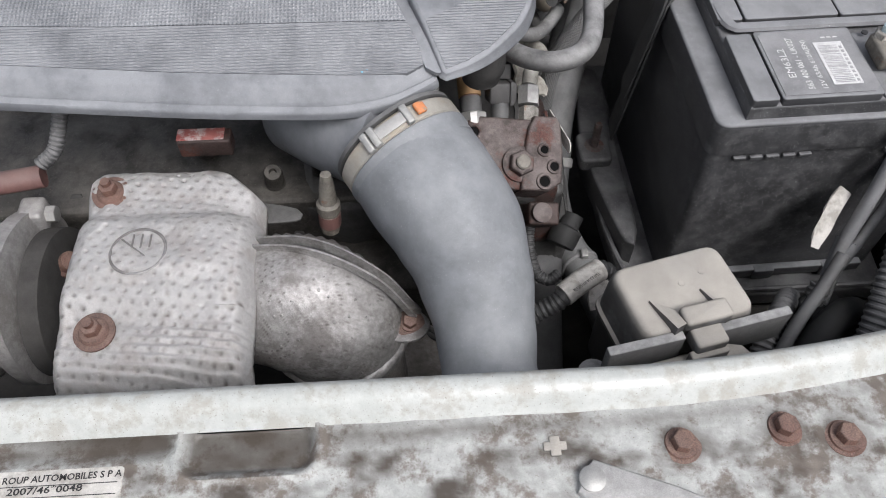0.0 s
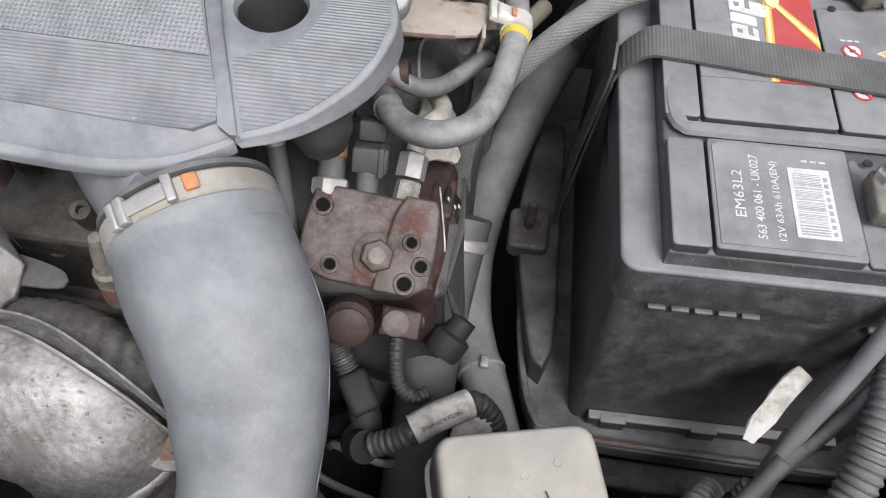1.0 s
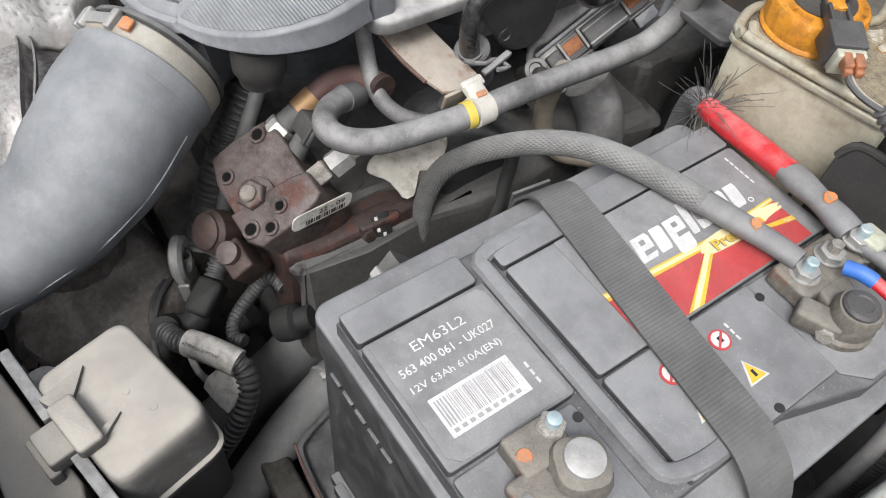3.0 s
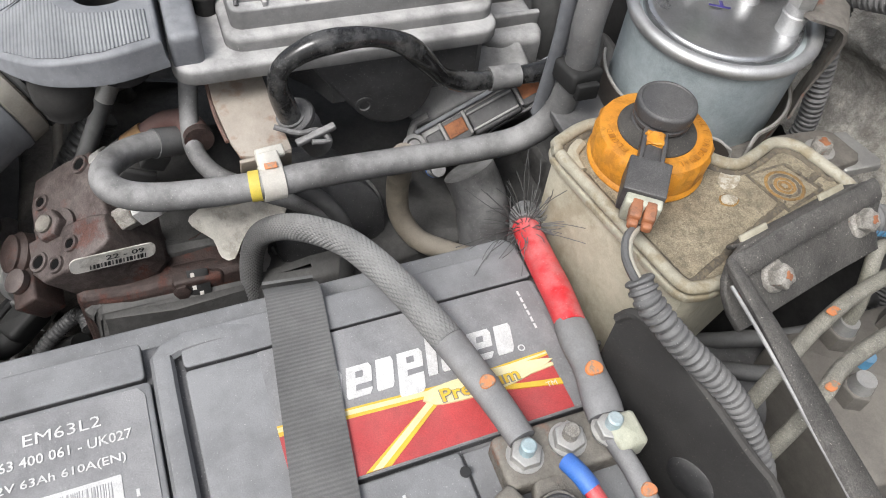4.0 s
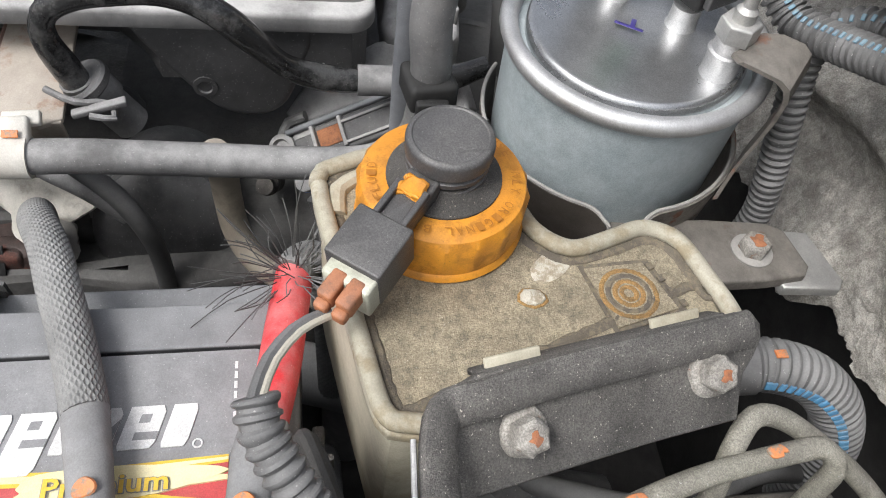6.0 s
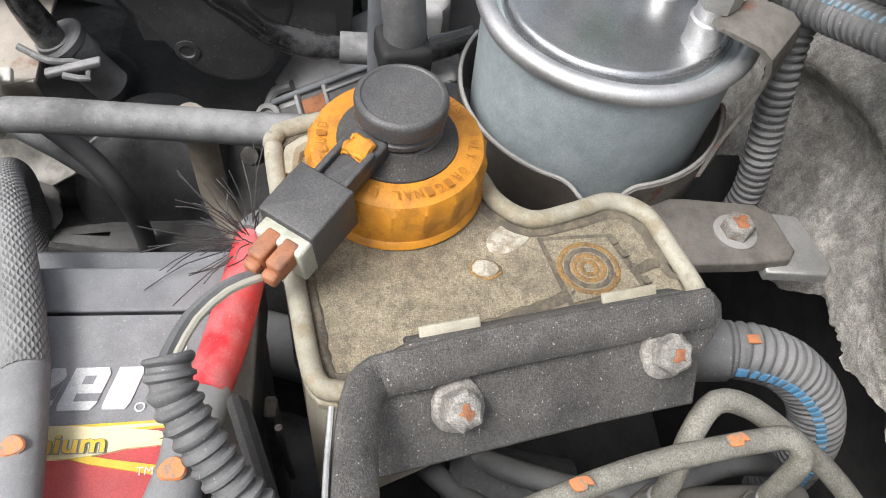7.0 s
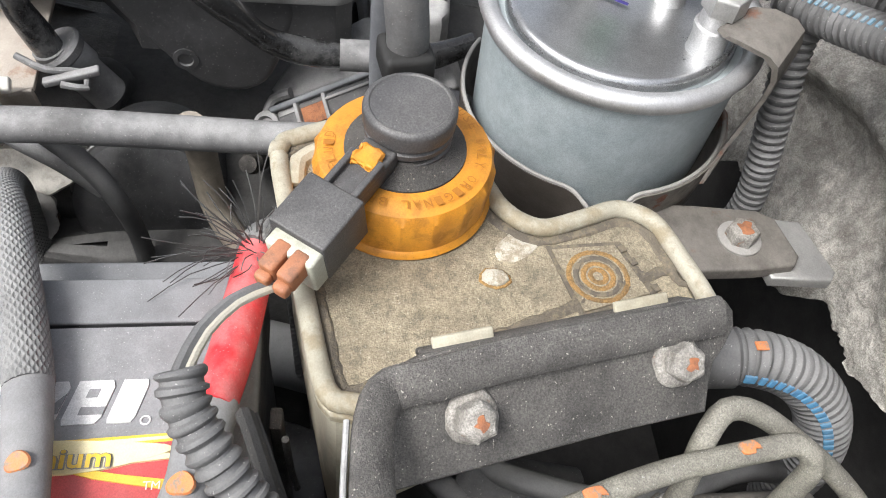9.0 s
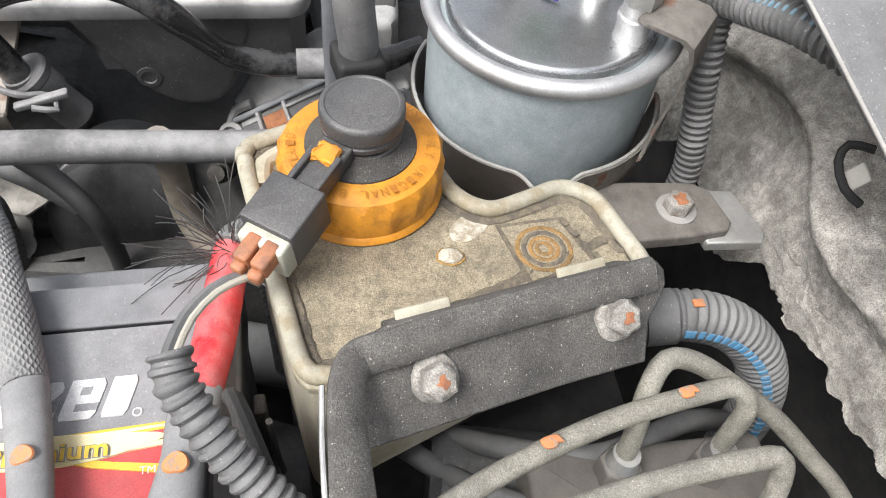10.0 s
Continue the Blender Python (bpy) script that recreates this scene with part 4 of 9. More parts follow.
# hazard marks
for cy in (0.0165, -0.0135):
    c = part("hazard_disc", lathe([(0.0052, 0), (0.0052, 0.0005)], Matrix.Translation((0.0280, cy, 0.7995)), 28), M_RED_INK, bat, "round red and white warning mark")
    part("disc_face", lathe([(0.0041, 0), (0.0041, 0.0003)], Matrix.Translation((0.0280, cy, 0.7999)), 28), M_PAINT_WHITE_INK, c)
    part("disc_bar", block(0, 0, 0, 0.0011, 0.0085, 0.0003, 0.00005, pose(0.0280, cy, 0.8004, 0, 0, 40)), M_RED_INK, c)
    part("disc_glyph", block(0.0280, cy, 0.8003, 0.0030, 0.0022, 0.0002, 0.00005), M_BLACK_INK, c)
    t = part("hazard_triangle", slab([(0.0400, cy), (0.0510, cy - 0.0058), (0.0510, cy + 0.0058)], 0.7995, 0.8000), M_PAINT_WHITE_INK, bat, "yellow triangular warning mark")
    part("triangle_face", slab([(0.0415, cy), (0.0503, cy - 0.0044), (0.0503, cy + 0.0044)], 0.7998, 0.8003), M_YELLOW_INK, t)
    part("triangle_glyph", block(0.0472, cy, 0.8003, 0.0034, 0.0016, 0.0003, 0.00005), M_BLACK_INK, t)
    for k in range(3):
        part("digit_bar", block(0.0245 + 0.0035 * k, cy + 0.0080, 0.7999, 0.0026, 0.0012, 0.0002, 0.00005), M_PAINT_WHITE_INK, bat)
bm = block(0.0725, 0.068, 0.7955, 0.0085, 0.002, 0.0012, 0.0003)
block(0.0725, 0.068, 0.7955, 0.002, 0.0085, 0.0012, 0.0003, bm=bm)
part("plus_sign", bm, M_BATTERY, bat)
bat.location.y -= 0.002
bat.rotation_euler.z = radians(1.4)

# ---- hold-down strap ----
strap = thing("battery_strap", (0, 0, 0.80), "black woven strap across the top of the battery", "strap")


def band(line, width, thick, side):
    """A flat woven band: line of centres, with the sideways direction."""
    bm = bmesh.new()
    path = spline(line, 0.004)
    up, rows = V((0, 0, 1)), []
    for i, p in enumerate(path):
        d = (path[min(i + 1, len(path) - 1)] - path[max(i - 1, 0)]).normalized()
        s = V(side).normalized() * (width(i / (len(path) - 1)) if callable(width) else width) / 2
        n = s.cross(d).normalized() * thick / 2
        rows.append([bm.verts.new(q) for q in (p - s + n, p + s + n, p + s - n, p - s - n)])
    for a, b in zip(rows, rows[1:]):
        for k in range(4):
            bm.faces.new((a[k], a[(k + 1) % 4], b[(k + 1) % 4], b[k]))
    bm.faces.new(rows[0][::-1])
    bm.faces.new(rows[-1])
    return bm


part("webbing", band([(-0.103, 0.012, 0.640), (-0.099, 0.010, 0.680), (-0.0945, 0.008, 0.730), (-0.0915, 0.007, 0.7640), (-0.0900, 0.006, 0.7760), (-0.0888, 0.0055, 0.7860), (-0.077, 0.005, 0.8005), (-0.062, 0.004, 0.8022), (-0.02, 0.000, 0.8022), (0.02, -0.004, 0.8022), (0.055, -0.0075, 0.8022), (0.072, -0.009, 0.8000), (0.086, -0.010, 0.787), (0.092, -0.011, 0.76), (0.094, -0.011, 0.66)], 0.0235, 0.0016, (0.09, 1, 0)), M_WEB, strap)
part("folded_end", band([(-0.1010, 0.011, 0.690), (-0.0965, 0.008, 0.7350), (-0.0925, 0.006, 0.7740), (-0.0912, 0.0055, 0.7890)], 0.0225, 0.0016, (0.09, 1, 0)), M_WEB, strap)

# ---- battery tray ----
tray = thing("battery_tray", (-0.02, 0, 0.59), "black battery tray with a bolted pad and a rusty lip", "battery tray")
part("shelf", slab(smooth_outline([(-0.112, 0.12), (-0.118, 0.03), (-0.118, -0.07), (-0.108, -0.125), (-0.08, -0.139), (0.08, -0.139), (0.10, -0.12), (0.10, 0.12), (0.05, 0.135), (-0.08, 0.135)], 0.01), 0.592, 0.606, 0.002), M_PLASTIC, tray)
part("lip", tube([(-0.117, 0.06, 0.606), (-0.119, -0.03, 0.610), (-0.117, -0.08, 0.612), (-0.106, -0.127, 0.612), (-0.085, -0.138, 0.612), (0.0, -0.1395, 0.612), (0.09, -0.139, 0.612)], 0.0024, 8), M_PLASTIC, tray)
part("rust_edge", tube([(-0.104, -0.137, 0.6145), (-0.08, -0.1395, 0.6145), (-0.03, -0.1402, 0.6145)], 0.0009, 8), M_BOLT_RUST, tray, "rusted lip")
part("guard", slab(smooth_outline([(-0.124, -0.03), (-0.128, 0.02), (-0.118, 0.09), (-0.100, 0.10), (-0.098, 0.0), (-0.098, -0.09), (-0.110, -0.10)], 0.01), 0.603, 0.632, 0.003), M_PLASTIC, tray, "black plastic guard beside the battery")
part("pad", slab(rounded(-0.134, -0.106, -0.022, 0.012, 0.006), 0.628, 0.640, 0.003), M_PLASTIC, tray)
part("stud", lathe([(0.0085, 0.636), (0.0085, 0.640), (0.0035, 0.6405), (0.0035, 0.664), (0.0025, 0.666)], Matrix.Translation((-0.120, -0.004, 0)), 16), M_PUMP, tray, "rusty stud with its nut")
# black splash shield behind the terminal
shield = thing("splash_shield", (0.04, 0.15, 0.66), "black rough plastic splash shield between battery and brake unit", "shield")
o = [(-0.034, -0.06), (0.066, -0.06), (0.0665, 0.045), (0.062, 0.060), (0.0467, 0.0787), (0.0334, 0.0836), (0.0021, 0.0966), (-0.0225, 0.1031), (-0.0300, 0.1010), (-0.0338, 0.0930), (-0.034, 0.06)]
m = Matrix(((0.93, 0, -0.37, 0.022), (0.36, 0, 0.93, 0.133), (0, 1, 0, 0.735), (0, 0, 0, 1)))
part("plate", slab(o, -0.002, 0.002, 0.0005, m), M_SHIELD_BLACK, shield)
part("boss", lathe([(0.011, 0), (0.011, 0.001), (0.0095, 0.002)], m @ pose(0.0235, 0.0439, -0.0015, 0, 180, 0), 24), M_PLASTIC, shield)
part("rim", tube([m @ V((x, y, -0.001)) for x, y in o[1:10]], 0.0022, 8), M_SHIELD_BLACK, shield)
part("bottom_ledge", slab([(0.052, 0.118), (0.098, 0.134), (0.092, 0.158), (0.047, 0.142)], 0.735, 0.739, 0.001), M_PLASTIC, shield)

# ---- terminals and cables ----
pos = thing("positive_terminal", (0.03, 0.08, 0.80), "corroded fused positive terminal with three bolts and a dark cap", "battery terminal")
part("post_clamp", lathe([(0.0118, 0.7955), (0.0120, 0.800), (0.0106, 0.8020), (0.0112, 0.805), (0.0104, 0.8075), (0.0108, 0.811), (0.0094, 0.8155)], Matrix.Translation((0.052, 0.069, 0)), 24, wobble=lambda a, z: 1 + 0.05 * math.sin(3 * a)), M_CORRODED, pos)
part("post_cap", lathe([(0.0082, 0.814), (0.0082, 0.8168), (0.0072, 0.8182), (0.0045, 0.8184), (0.0040, 0.8179)], Matrix.Translation((0.052, 0.069, 0)), 28), M_SENSOR, pos, "round black cap")
part("clamp_ear", block(0, 0, 0, 0.020, 0.012, 0.010, 0.002, pose(0.044, 0.058, 0.8040, 0, 0, 25)), M_CORRODED, pos)
part("clamp_bridge", block(0, 0, 0, 0.016, 0.018, 0.008, 0.002, pose(0.039, 0.076, 0.8036, 0, 0, -20)), M_CORRODED, pos)
part("clamp_bolt", hexagon((0.0505, 0.0570, 0.8030), (0.3, -1, 0.1), 0.0042, 0.004), M_NUT, pos)
part("fuse_bar", slab(rounded(0.0145, 0.0355, 0.0585, 0.1120, 0.003), 0.799, 0.8085, 0.002), M_CORRODED, pos)
part("fuse_end", block(0.030, 0.106, 0.812, 0.014, 0.012, 0.012, 0.002), M_CONN_PALE, pos)
for k, (x, y, z) in enumerate(((0.0250, 0.0685, 0.8085), (0.0245, 0.0860, 0.8095), (0.0265, 0.1020, 0.8125))):
    b = part("nut", hexagon((x, y, z), (0.05, 0, 1), 0.0062, 0.0042, spin=15 * k), M_STEEL, pos, "zinc nut")
    part("washer", lathe([(0.0072, -0.0008), (0.0072, 0.0003)], Matrix.Translation((x, y, z)), 20), M_STEEL, b)
    part("stud", lathe([(0.0030, 0.004), (0.0030, 0.0088), (0.0023, 0.0095)], Matrix.Translation((x, y, z)), 14), M_CYAN_FITTING if k != 1 else M_NUT, b, "stud with blue sealant" if k != 1 else "")


def braided(pts, r, n=140, strands=20, pitch=0.0017):
    """A woven sleeve: flat strands crossing over and under."""
    path = spline(pts, 0.0005)
    bm = tube(path, r, n, smooth_path=False)
    bm.verts.ensure_lookup_table()
    for i, q in enumerate(path):
        s = i * 0.0005 / pitch * math.pi
        for k in range(n):
            a = 2 * math.pi * k / n * strands
            v = bm.verts[i * n + k]
            w = max(math.sin(a + s), math.sin(a - s)) - 0.3
            v.co += (v.co - q).normalized() * 0.00024 * math.tanh(2.0 * w)
    return bm


cb = thing("black_braided_cable", (-0.08, 0.01, 0.70), "thick black braided battery cable with a grey end sleeve", "cable")
line = [(-0.166, 0.000, 0.60), (-0.1685, -0.005, 0.66), (-0.1690, -0.0045, 0.703), (-0.1620, 0.0010, 0.737), (-0.1440, 0.0100, 0.7640), (-0.1190, 0.0215, 0.7880), (-0.0960, 0.0335, 0.8015), (-0.0740, 0.0425, 0.8075), (-0.0520, 0.0510, 0.8085), (-0.0290, 0.0585, 0.8085)]
part("braid", braided(line, 0.0066), M_BRAID, cb)
part("sleeve", tube([(-0.030, 0.0582, 0.8088), (-0.010, 0.0630, 0.8100), (0.006, 0.0665, 0.8110), (0.020, 0.069, 0.8115)], lambda t: 0.0068 - 0.0012 * t, 16, squash=0.85), M_SHRINK, cb, "grey shrink sleeve")
part("paint_mark", lathe([(0.0030, 0), (0.0026, 0.0006)], axis_frame((-0.004, 0.0640, 0.8160), (0.2, -0.1, 1)), 24, wobble=lambda a, z: 1 + 0.07 * math.sin(3 * a + 1) + 0.10 * math.sin(2 * a)), M_ORANGE_PAINT, cb, "orange paint mark")
rc = thing("red_cable", (-0.04, 0.11, 0.80), "red sleeved battery cable with frayed braid and grey end", "cable")
part("braid", braided([(-0.099, 0.1300, 0.690), (-0.1000, 0.1290, 0.740), (-0.0985, 0.1275, 0.775), (-0.0940, 0.1235, 0.794), (-0.0870, 0.1185, 0.8015), (-0.080, 0.1155, 0.8035)], 0.0070), M_BRAID, rc, "black braid")
part("sleeve", tube([(-0.084, 0.1165, 0.8025), (-0.060, 0.1140, 0.8050), (-0.040, 0.1120, 0.8080), (-0.020, 0.1090, 0.8110)], lambda t: 0.0064 + 0.0004 * math.sin(3 * t), 18), M_RED, rc, "red rubber sleeve")
part("end_sleeve", tube([(-0.022, 0.1092, 0.8108), (-0.008, 0.1070, 0.8125), (0.008, 0.1050, 0.8130), (0.022, 0.1030, 0.8125)], lambda t: 0.0070 + 0.0006 * math.sin(9 * t), 16, squash=0.8), M_SHRINK, rc, "stained grey end sleeve")
part("paint_mark", lathe([(0.0034, 0), (0.0030, 0.0008)], axis_frame((0.004, 0.1050, 0.8188), (0.1, -0.1, 1)), 24, wobble=lambda a, z: 1 + 0.07 * math.sin(3 * a + 1) + 0.10 * math.sin(2 * a)), M_ORANGE_PAINT, rc, "orange paint mark")
bm = bmesh.new()
rng = random.Random(11)
for k in range(85):
    a = rng.uniform(0, 2 * math.pi)
    d = V((rng.uniform(-0.6, 0.9) , math.cos(a) * 1.0, abs(math.sin(a)) * 0.75 + rng.uniform(-0.35, 0.2)))
    p = V((-0.081, 0.1160, 0.8030)) + d.normalized() * 0.005
    ln = rng.uniform(0.012, 0.034)
    q = p + d.normalized() * ln * 0.55 + V((rng.uniform(-1, 1), rng.uniform(-1, 1), rng.uniform(-1, 1))) * 0.002
    e = q + d.normalized() * ln * 0.45 + V((rng.uniform(-1, 1), rng.uniform(-1, 1), rng.uniform(-1.2, 0.6))) * 0.004
    tube([p, q, e], 0.00022, 3, 0.01, bm=bm)
part("frayed_bristles", bm, M_RUBBER_DARK, rc, "frayed wiry black bristles")
sc = thing("small_red_lead", (0.05, 0.09, 0.80), "thin red lead with a blue crimp beside the terminal", "cable")
part("crimp", tube([(0.0345, 0.0790, 0.8170), (0.0410, 0.0808, 0.8190), (0.0470, 0.0825, 0.8185)], 0.0036, 14), M_BLUE, sc, "blue crimp")
part("wire", tube([(0.0460, 0.0822, 0.8187), (0.0560, 0.0842, 0.8170), (0.0660, 0.0860, 0.8120), (0.0740, 0.0870, 0.8040)], 0.0031, 12), M_RED, sc, "red insulated wire")
part("tail", tube([(0.0725, 0.0868, 0.8055), (0.084, 0.0880, 0.790), (0.094, 0.084, 0.765), (0.099, 0.07, 0.72), (0.100, 0.05, 0.66)], 0.0046, 12), M_RUBBER, sc, "grey tail sleeve")
gl = thing("grey_sleeved_lead", (0.06, 0.10, 0.80), "grey sleeved lead in ribbed conduit off the terminal", "cable")
part("sleeve", tube([(0.030, 0.1015, 0.812), (0.044, 0.1025, 0.813), (0.058, 0.1035, 0.811), (0.070, 0.1070, 0.805)], 0.0038, 12), M_SHRINK, gl)
part("paint_mark", lathe([(0.0028, 0), (0.0024, 0.0007)], axis_frame((0.0525, 0.1030, 0.8160), (0.1, -0.1, 1)), 24, wobble=lambda a, z: 1 + 0.07 * math.sin(3 * a + 1) + 0.10 * math.sin(2 * a)), M_ORANGE_PAINT, gl, "orange paint mark")
part("conduit", corrugated([(0.066, 0.1065, 0.8065), (0.078, 0.109, 0.799), (0.092, 0.107, 0.783), (0.101, 0.100, 0.750), (0.103, 0.09, 0.68)], 0.0068, 0.003, 0.0006), M_CONDUIT, gl, "ribbed conduit")
neg = thing("negative_terminal", (0.035, -0.083, 0.80), "corroded brass negative clamp with a bolt", "battery terminal")
part("post_clamp", lathe([(0.0125, 0.797), (0.0130, 0.808), (0.0110, 0.814), (0.0080, 0.816)], Matrix.Translation((0.041, -0.078, 0)), 24, wobble=lambda a, z: 1 + 0.06 * math.sin(4 * a)), M_CORRODED, neg)
part("post", lathe([(0.0080, 0.81), (0.0078, 0.8185), (0.0060, 0.8192)], Matrix.Translation((0.041, -0.078, 0)), 20), M_ALU, neg)
part("clamp_ear", block(0.026, -0.086, 0.8055, 0.018, 0.024, 0.011, 0.002), M_CORRODED, neg)
part("strap_end", block(0.040, -0.097, 0.8060, 0.017, 0.018, 0.008, 0.002), M_CORRODED, neg)
part("nut", hexagon((0.0235, -0.0785, 0.811), (0, 0, 1), 0.0058, 0.0042), M_NUT, neg)
part("stud", lathe([(0.0030, 0.815), (0.0030, 0.8195), (0.002, 0.820)], Matrix.Translation((0.0235, -0.0785, 0)), 14), M_CYAN_FITTING, neg)
part("paint_mark", lathe([(0.0030, 0), (0.0026, 0.0008)], Matrix.Translation((0.027, -0.0935, 0.811)), 24, wobble=lambda a, z: 1 + 0.07 * math.sin(3 * a + 1) + 0.10 * math.sin(2 * a)), M_ORANGE_PAINT, neg, "orange paint mark")
nc = thing("grey_earth_cables", (0.02, -0.15, 0.70), "two grey earth cables from the negative clamp taped together", "cable")
part("cable", tube([(0.041, -0.100, 0.807), (0.042, -0.114, 0.803), (0.037, -0.127, 0.780), (0.028, -0.143, 0.742), (0.018, -0.157, 0.710), (0.011, -0.1675, 0.690), (0.002, -0.182, 0.668), (-0.018, -0.202, 0.64)], lambda t: 0.0047 - 0.0018 * min(1.0, max(0.0, (t - 0.6) * 5)), 16), M_SHRINK, nc)
part("cable", tube([(0.050, -0.095, 0.804), (0.056, -0.113, 0.792), (0.052, -0.128, 0.768), (0.041, -0.145, 0.735), (0.027, -0.159, 0.706), (0.0145, -0.1700, 0.688), (0.006, -0.190, 0.66), (-0.01, -0.205, 0.63)], lambda t: 0.0038 - 0.0016 * min(1.0, max(0.0, (t - 0.6) * 5)), 14), M_RUBBER, nc)
part("tape", tube([(0.0200, -0.1590, 0.7020), (0.0135, -0.1675, 0.6895), (0.0085, -0.1745, 0.6790)], lambda t: 0.0088 - 0.0035 * t, 14, squash=0.6), M_SHRINK, nc, "grey tape wrap where the cables join")
part("conduit", corrugated([(0.0060, -0.1760, 0.6740), (-0.004, -0.190, 0.655), (-0.020, -0.206, 0.63)], 0.0075, 0.0040, 0.0011), M_CONDUIT, nc, "ribbed conduit below the tape")
tag = thing("paper_tag", (0.004, -0.149, 0.715), "crumpled white paper tag on the earth cable", "tag")
TX = (V((0.0144, -0.1351, 0.7267)) - V((-0.0064, -0.1610, 0.7046))).normalized()
TZ = V((0.25, -0.75, 0.60))
TZ = (TZ - TX * TZ.dot(TX)).normalized()
TY = TZ.cross(TX)
bm = slab([(-0.022, -0.006), (-0.016, -0.0075), (0.020, -0.0050), (0.022, 0.0055), (0.008, 0.0075), (-0.010, 0.0065), (-0.024, 0.0010)], -0.0004, 0.0004, 0.0, Matrix(((TX.x, TY.x, TZ.x, 0.0040), (TX.y, TY.y, TZ.y, -0.1480), (TX.z, TY.z, TZ.z, 0.7157), (0, 0, 0, 1))))
divide(bm, 3)
part("paper", roughen(bm, 0.0018, 70), M_PAPER, tag)
# ---- intake hose ----
ih = thing("intake_hose", (-0.25, -0.19, 0.68), "grey moulded rubber intake hose, wide and bent", "hose")
line = [(-0.2838, -0.1212, 0.7775), (-0.2672, -0.1479, 0.7680), (-0.2510, -0.1724, 0.7560), (-0.2418, -0.1980, 0.7400), (-0.2375, -0.2266, 0.7259), (-0.2368, -0.2583, 0.7155)]
girth = [0.0400, 0.0415, 0.0400, 0.0351, 0.0302, 0.0275]


def hose_girth(t):
    """The hose's radius along its way, swelling at the mouth."""
    k = min(4.999, t * 5)
    i = int(k)
    s = k - i
    s = s * s * (3 - 2 * s)
    return girth[i] * (1 - s) + girth[i + 1] * s + 0.0042 * max(0.0, (t - 0.93) / 0.07) ** 2


part("body", tube(line, hose_girth, 56, 0.0025, caps=False), M_HOSE, ih)
# Bore lining darker than the hose, its inner shade put into colour.
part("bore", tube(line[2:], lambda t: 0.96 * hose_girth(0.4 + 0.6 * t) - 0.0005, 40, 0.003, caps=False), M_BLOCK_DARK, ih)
part("neck", tube([(-0.350, -0.055, 0.750), (-0.328, -0.078, 0.758), (-0.306, -0.100, 0.767), (-0.284, -0.121, 0.7765)], 0.0350, 40, 0.004), M_COVER, ih, "grey plastic outlet neck under the engine cover")
ax = V((0.52, -0.80, -0.28))
c0 = V((-0.2826, -0.1232, 0.7768))
part("collar", lathe([(0.0392, -0.002), (0.0420, 0.0), (0.0420, 0.0035), (0.0410, 0.0055), (0.0412, 0.011)], axis_frame(c0 + ax.normalized() * 0.0085, ax), 56), M_HOSE, ih)
part("bead", lathe([(0.0385, -0.004), (0.0412, -0.0035), (0.0412, -0.0010), (0.0395, 0.0)], axis_frame(c0 - ax.normalized() * 0.005, ax), 56), M_RUBBER_DARK, ih, "dark rubber bead behind the clamp")
part("mould_seam", tube([(-0.2329, -0.1248, 0.7653), (-0.2164, -0.1527, 0.7522), (-0.2091, -0.1867, 0.7343), (-0.2081, -0.2221, 0.7207), (-0.2097, -0.2563, 0.7111)], 0.0005, 6), M_HOSE, ih)
hc = thing("hose_clamp", c0, "yellowed metal band clamp with an orange mark on the intake hose", "clamp")
part("band", lathe([(0.0398, -0.0015), (0.0415, 0.0), (0.0415, 0.0095), (0.0398, 0.0110)], axis_frame(c0 - ax.normalized() * 0.003, ax), 64), M_CLAMP, hc)
fr = axis_frame(c0 + ax.normalized() * 0.0015, ax)


def on_band(deg, lift=0.0418):
    """A frame on the band's rim, at an angle about the hose."""
    inv = fr.inverted().to_3x3()
    top = inv @ V((0, 0, 1))
    a = math.atan2(top.y, top.x) + radians(deg)
    return fr @ Matrix.Rotation(a, 4, "Z") @ Matrix.Translation((lift, 0, 0)) @ Matrix.Rotation(radians(90), 4, "Y")


for d in (5, 35, 42):
    part("lug", block(0, 0, 0.0015, 0.0125, 0.0045, 0.0045, 0.001, on_band(d)), M_STEEL, hc)
part("tongue", block(0, 0, 0.0006, 0.007, 0.022, 0.0012, 0.0003, on_band(20)), M_STEEL, hc)
part("paint_mark", block(0, 0, 0.0022, 0.0075, 0.0065, 0.003, 0.001, on_band(-7)), M_ORANGE_PAINT, hc, "orange paint blob")

# ---- exhaust heat shields ----
hs = thing("exhaust_heat_shield", (-0.43, -0.2, 0.66), "dimpled dirty aluminium heat shield over the turbo outlet", "heat shield")
prof = [(-0.112, 0.728), (-0.117, 0.750), (-0.124, 0.764), (-0.134, 0.7685), (-0.146, 0.7665), (-0.157, 0.7625), (-0.163, 0.7655), (-0.170, 0.7685), (-0.185, 0.7685), (-0.200, 0.7680), (-0.213, 0.7660), (-0.221, 0.7605), (-0.228, 0.7575), (-0.238, 0.7570), (-0.248, 0.7540), (-0.256, 0.7440), (-0.262, 0.728), (-0.266, 0.70), (-0.268, 0.66)]
bm = bmesh.new()
rows = []
pp = spline([(0, y, z) for y, z in prof], 0.0009)
nx = 150
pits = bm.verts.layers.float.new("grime")
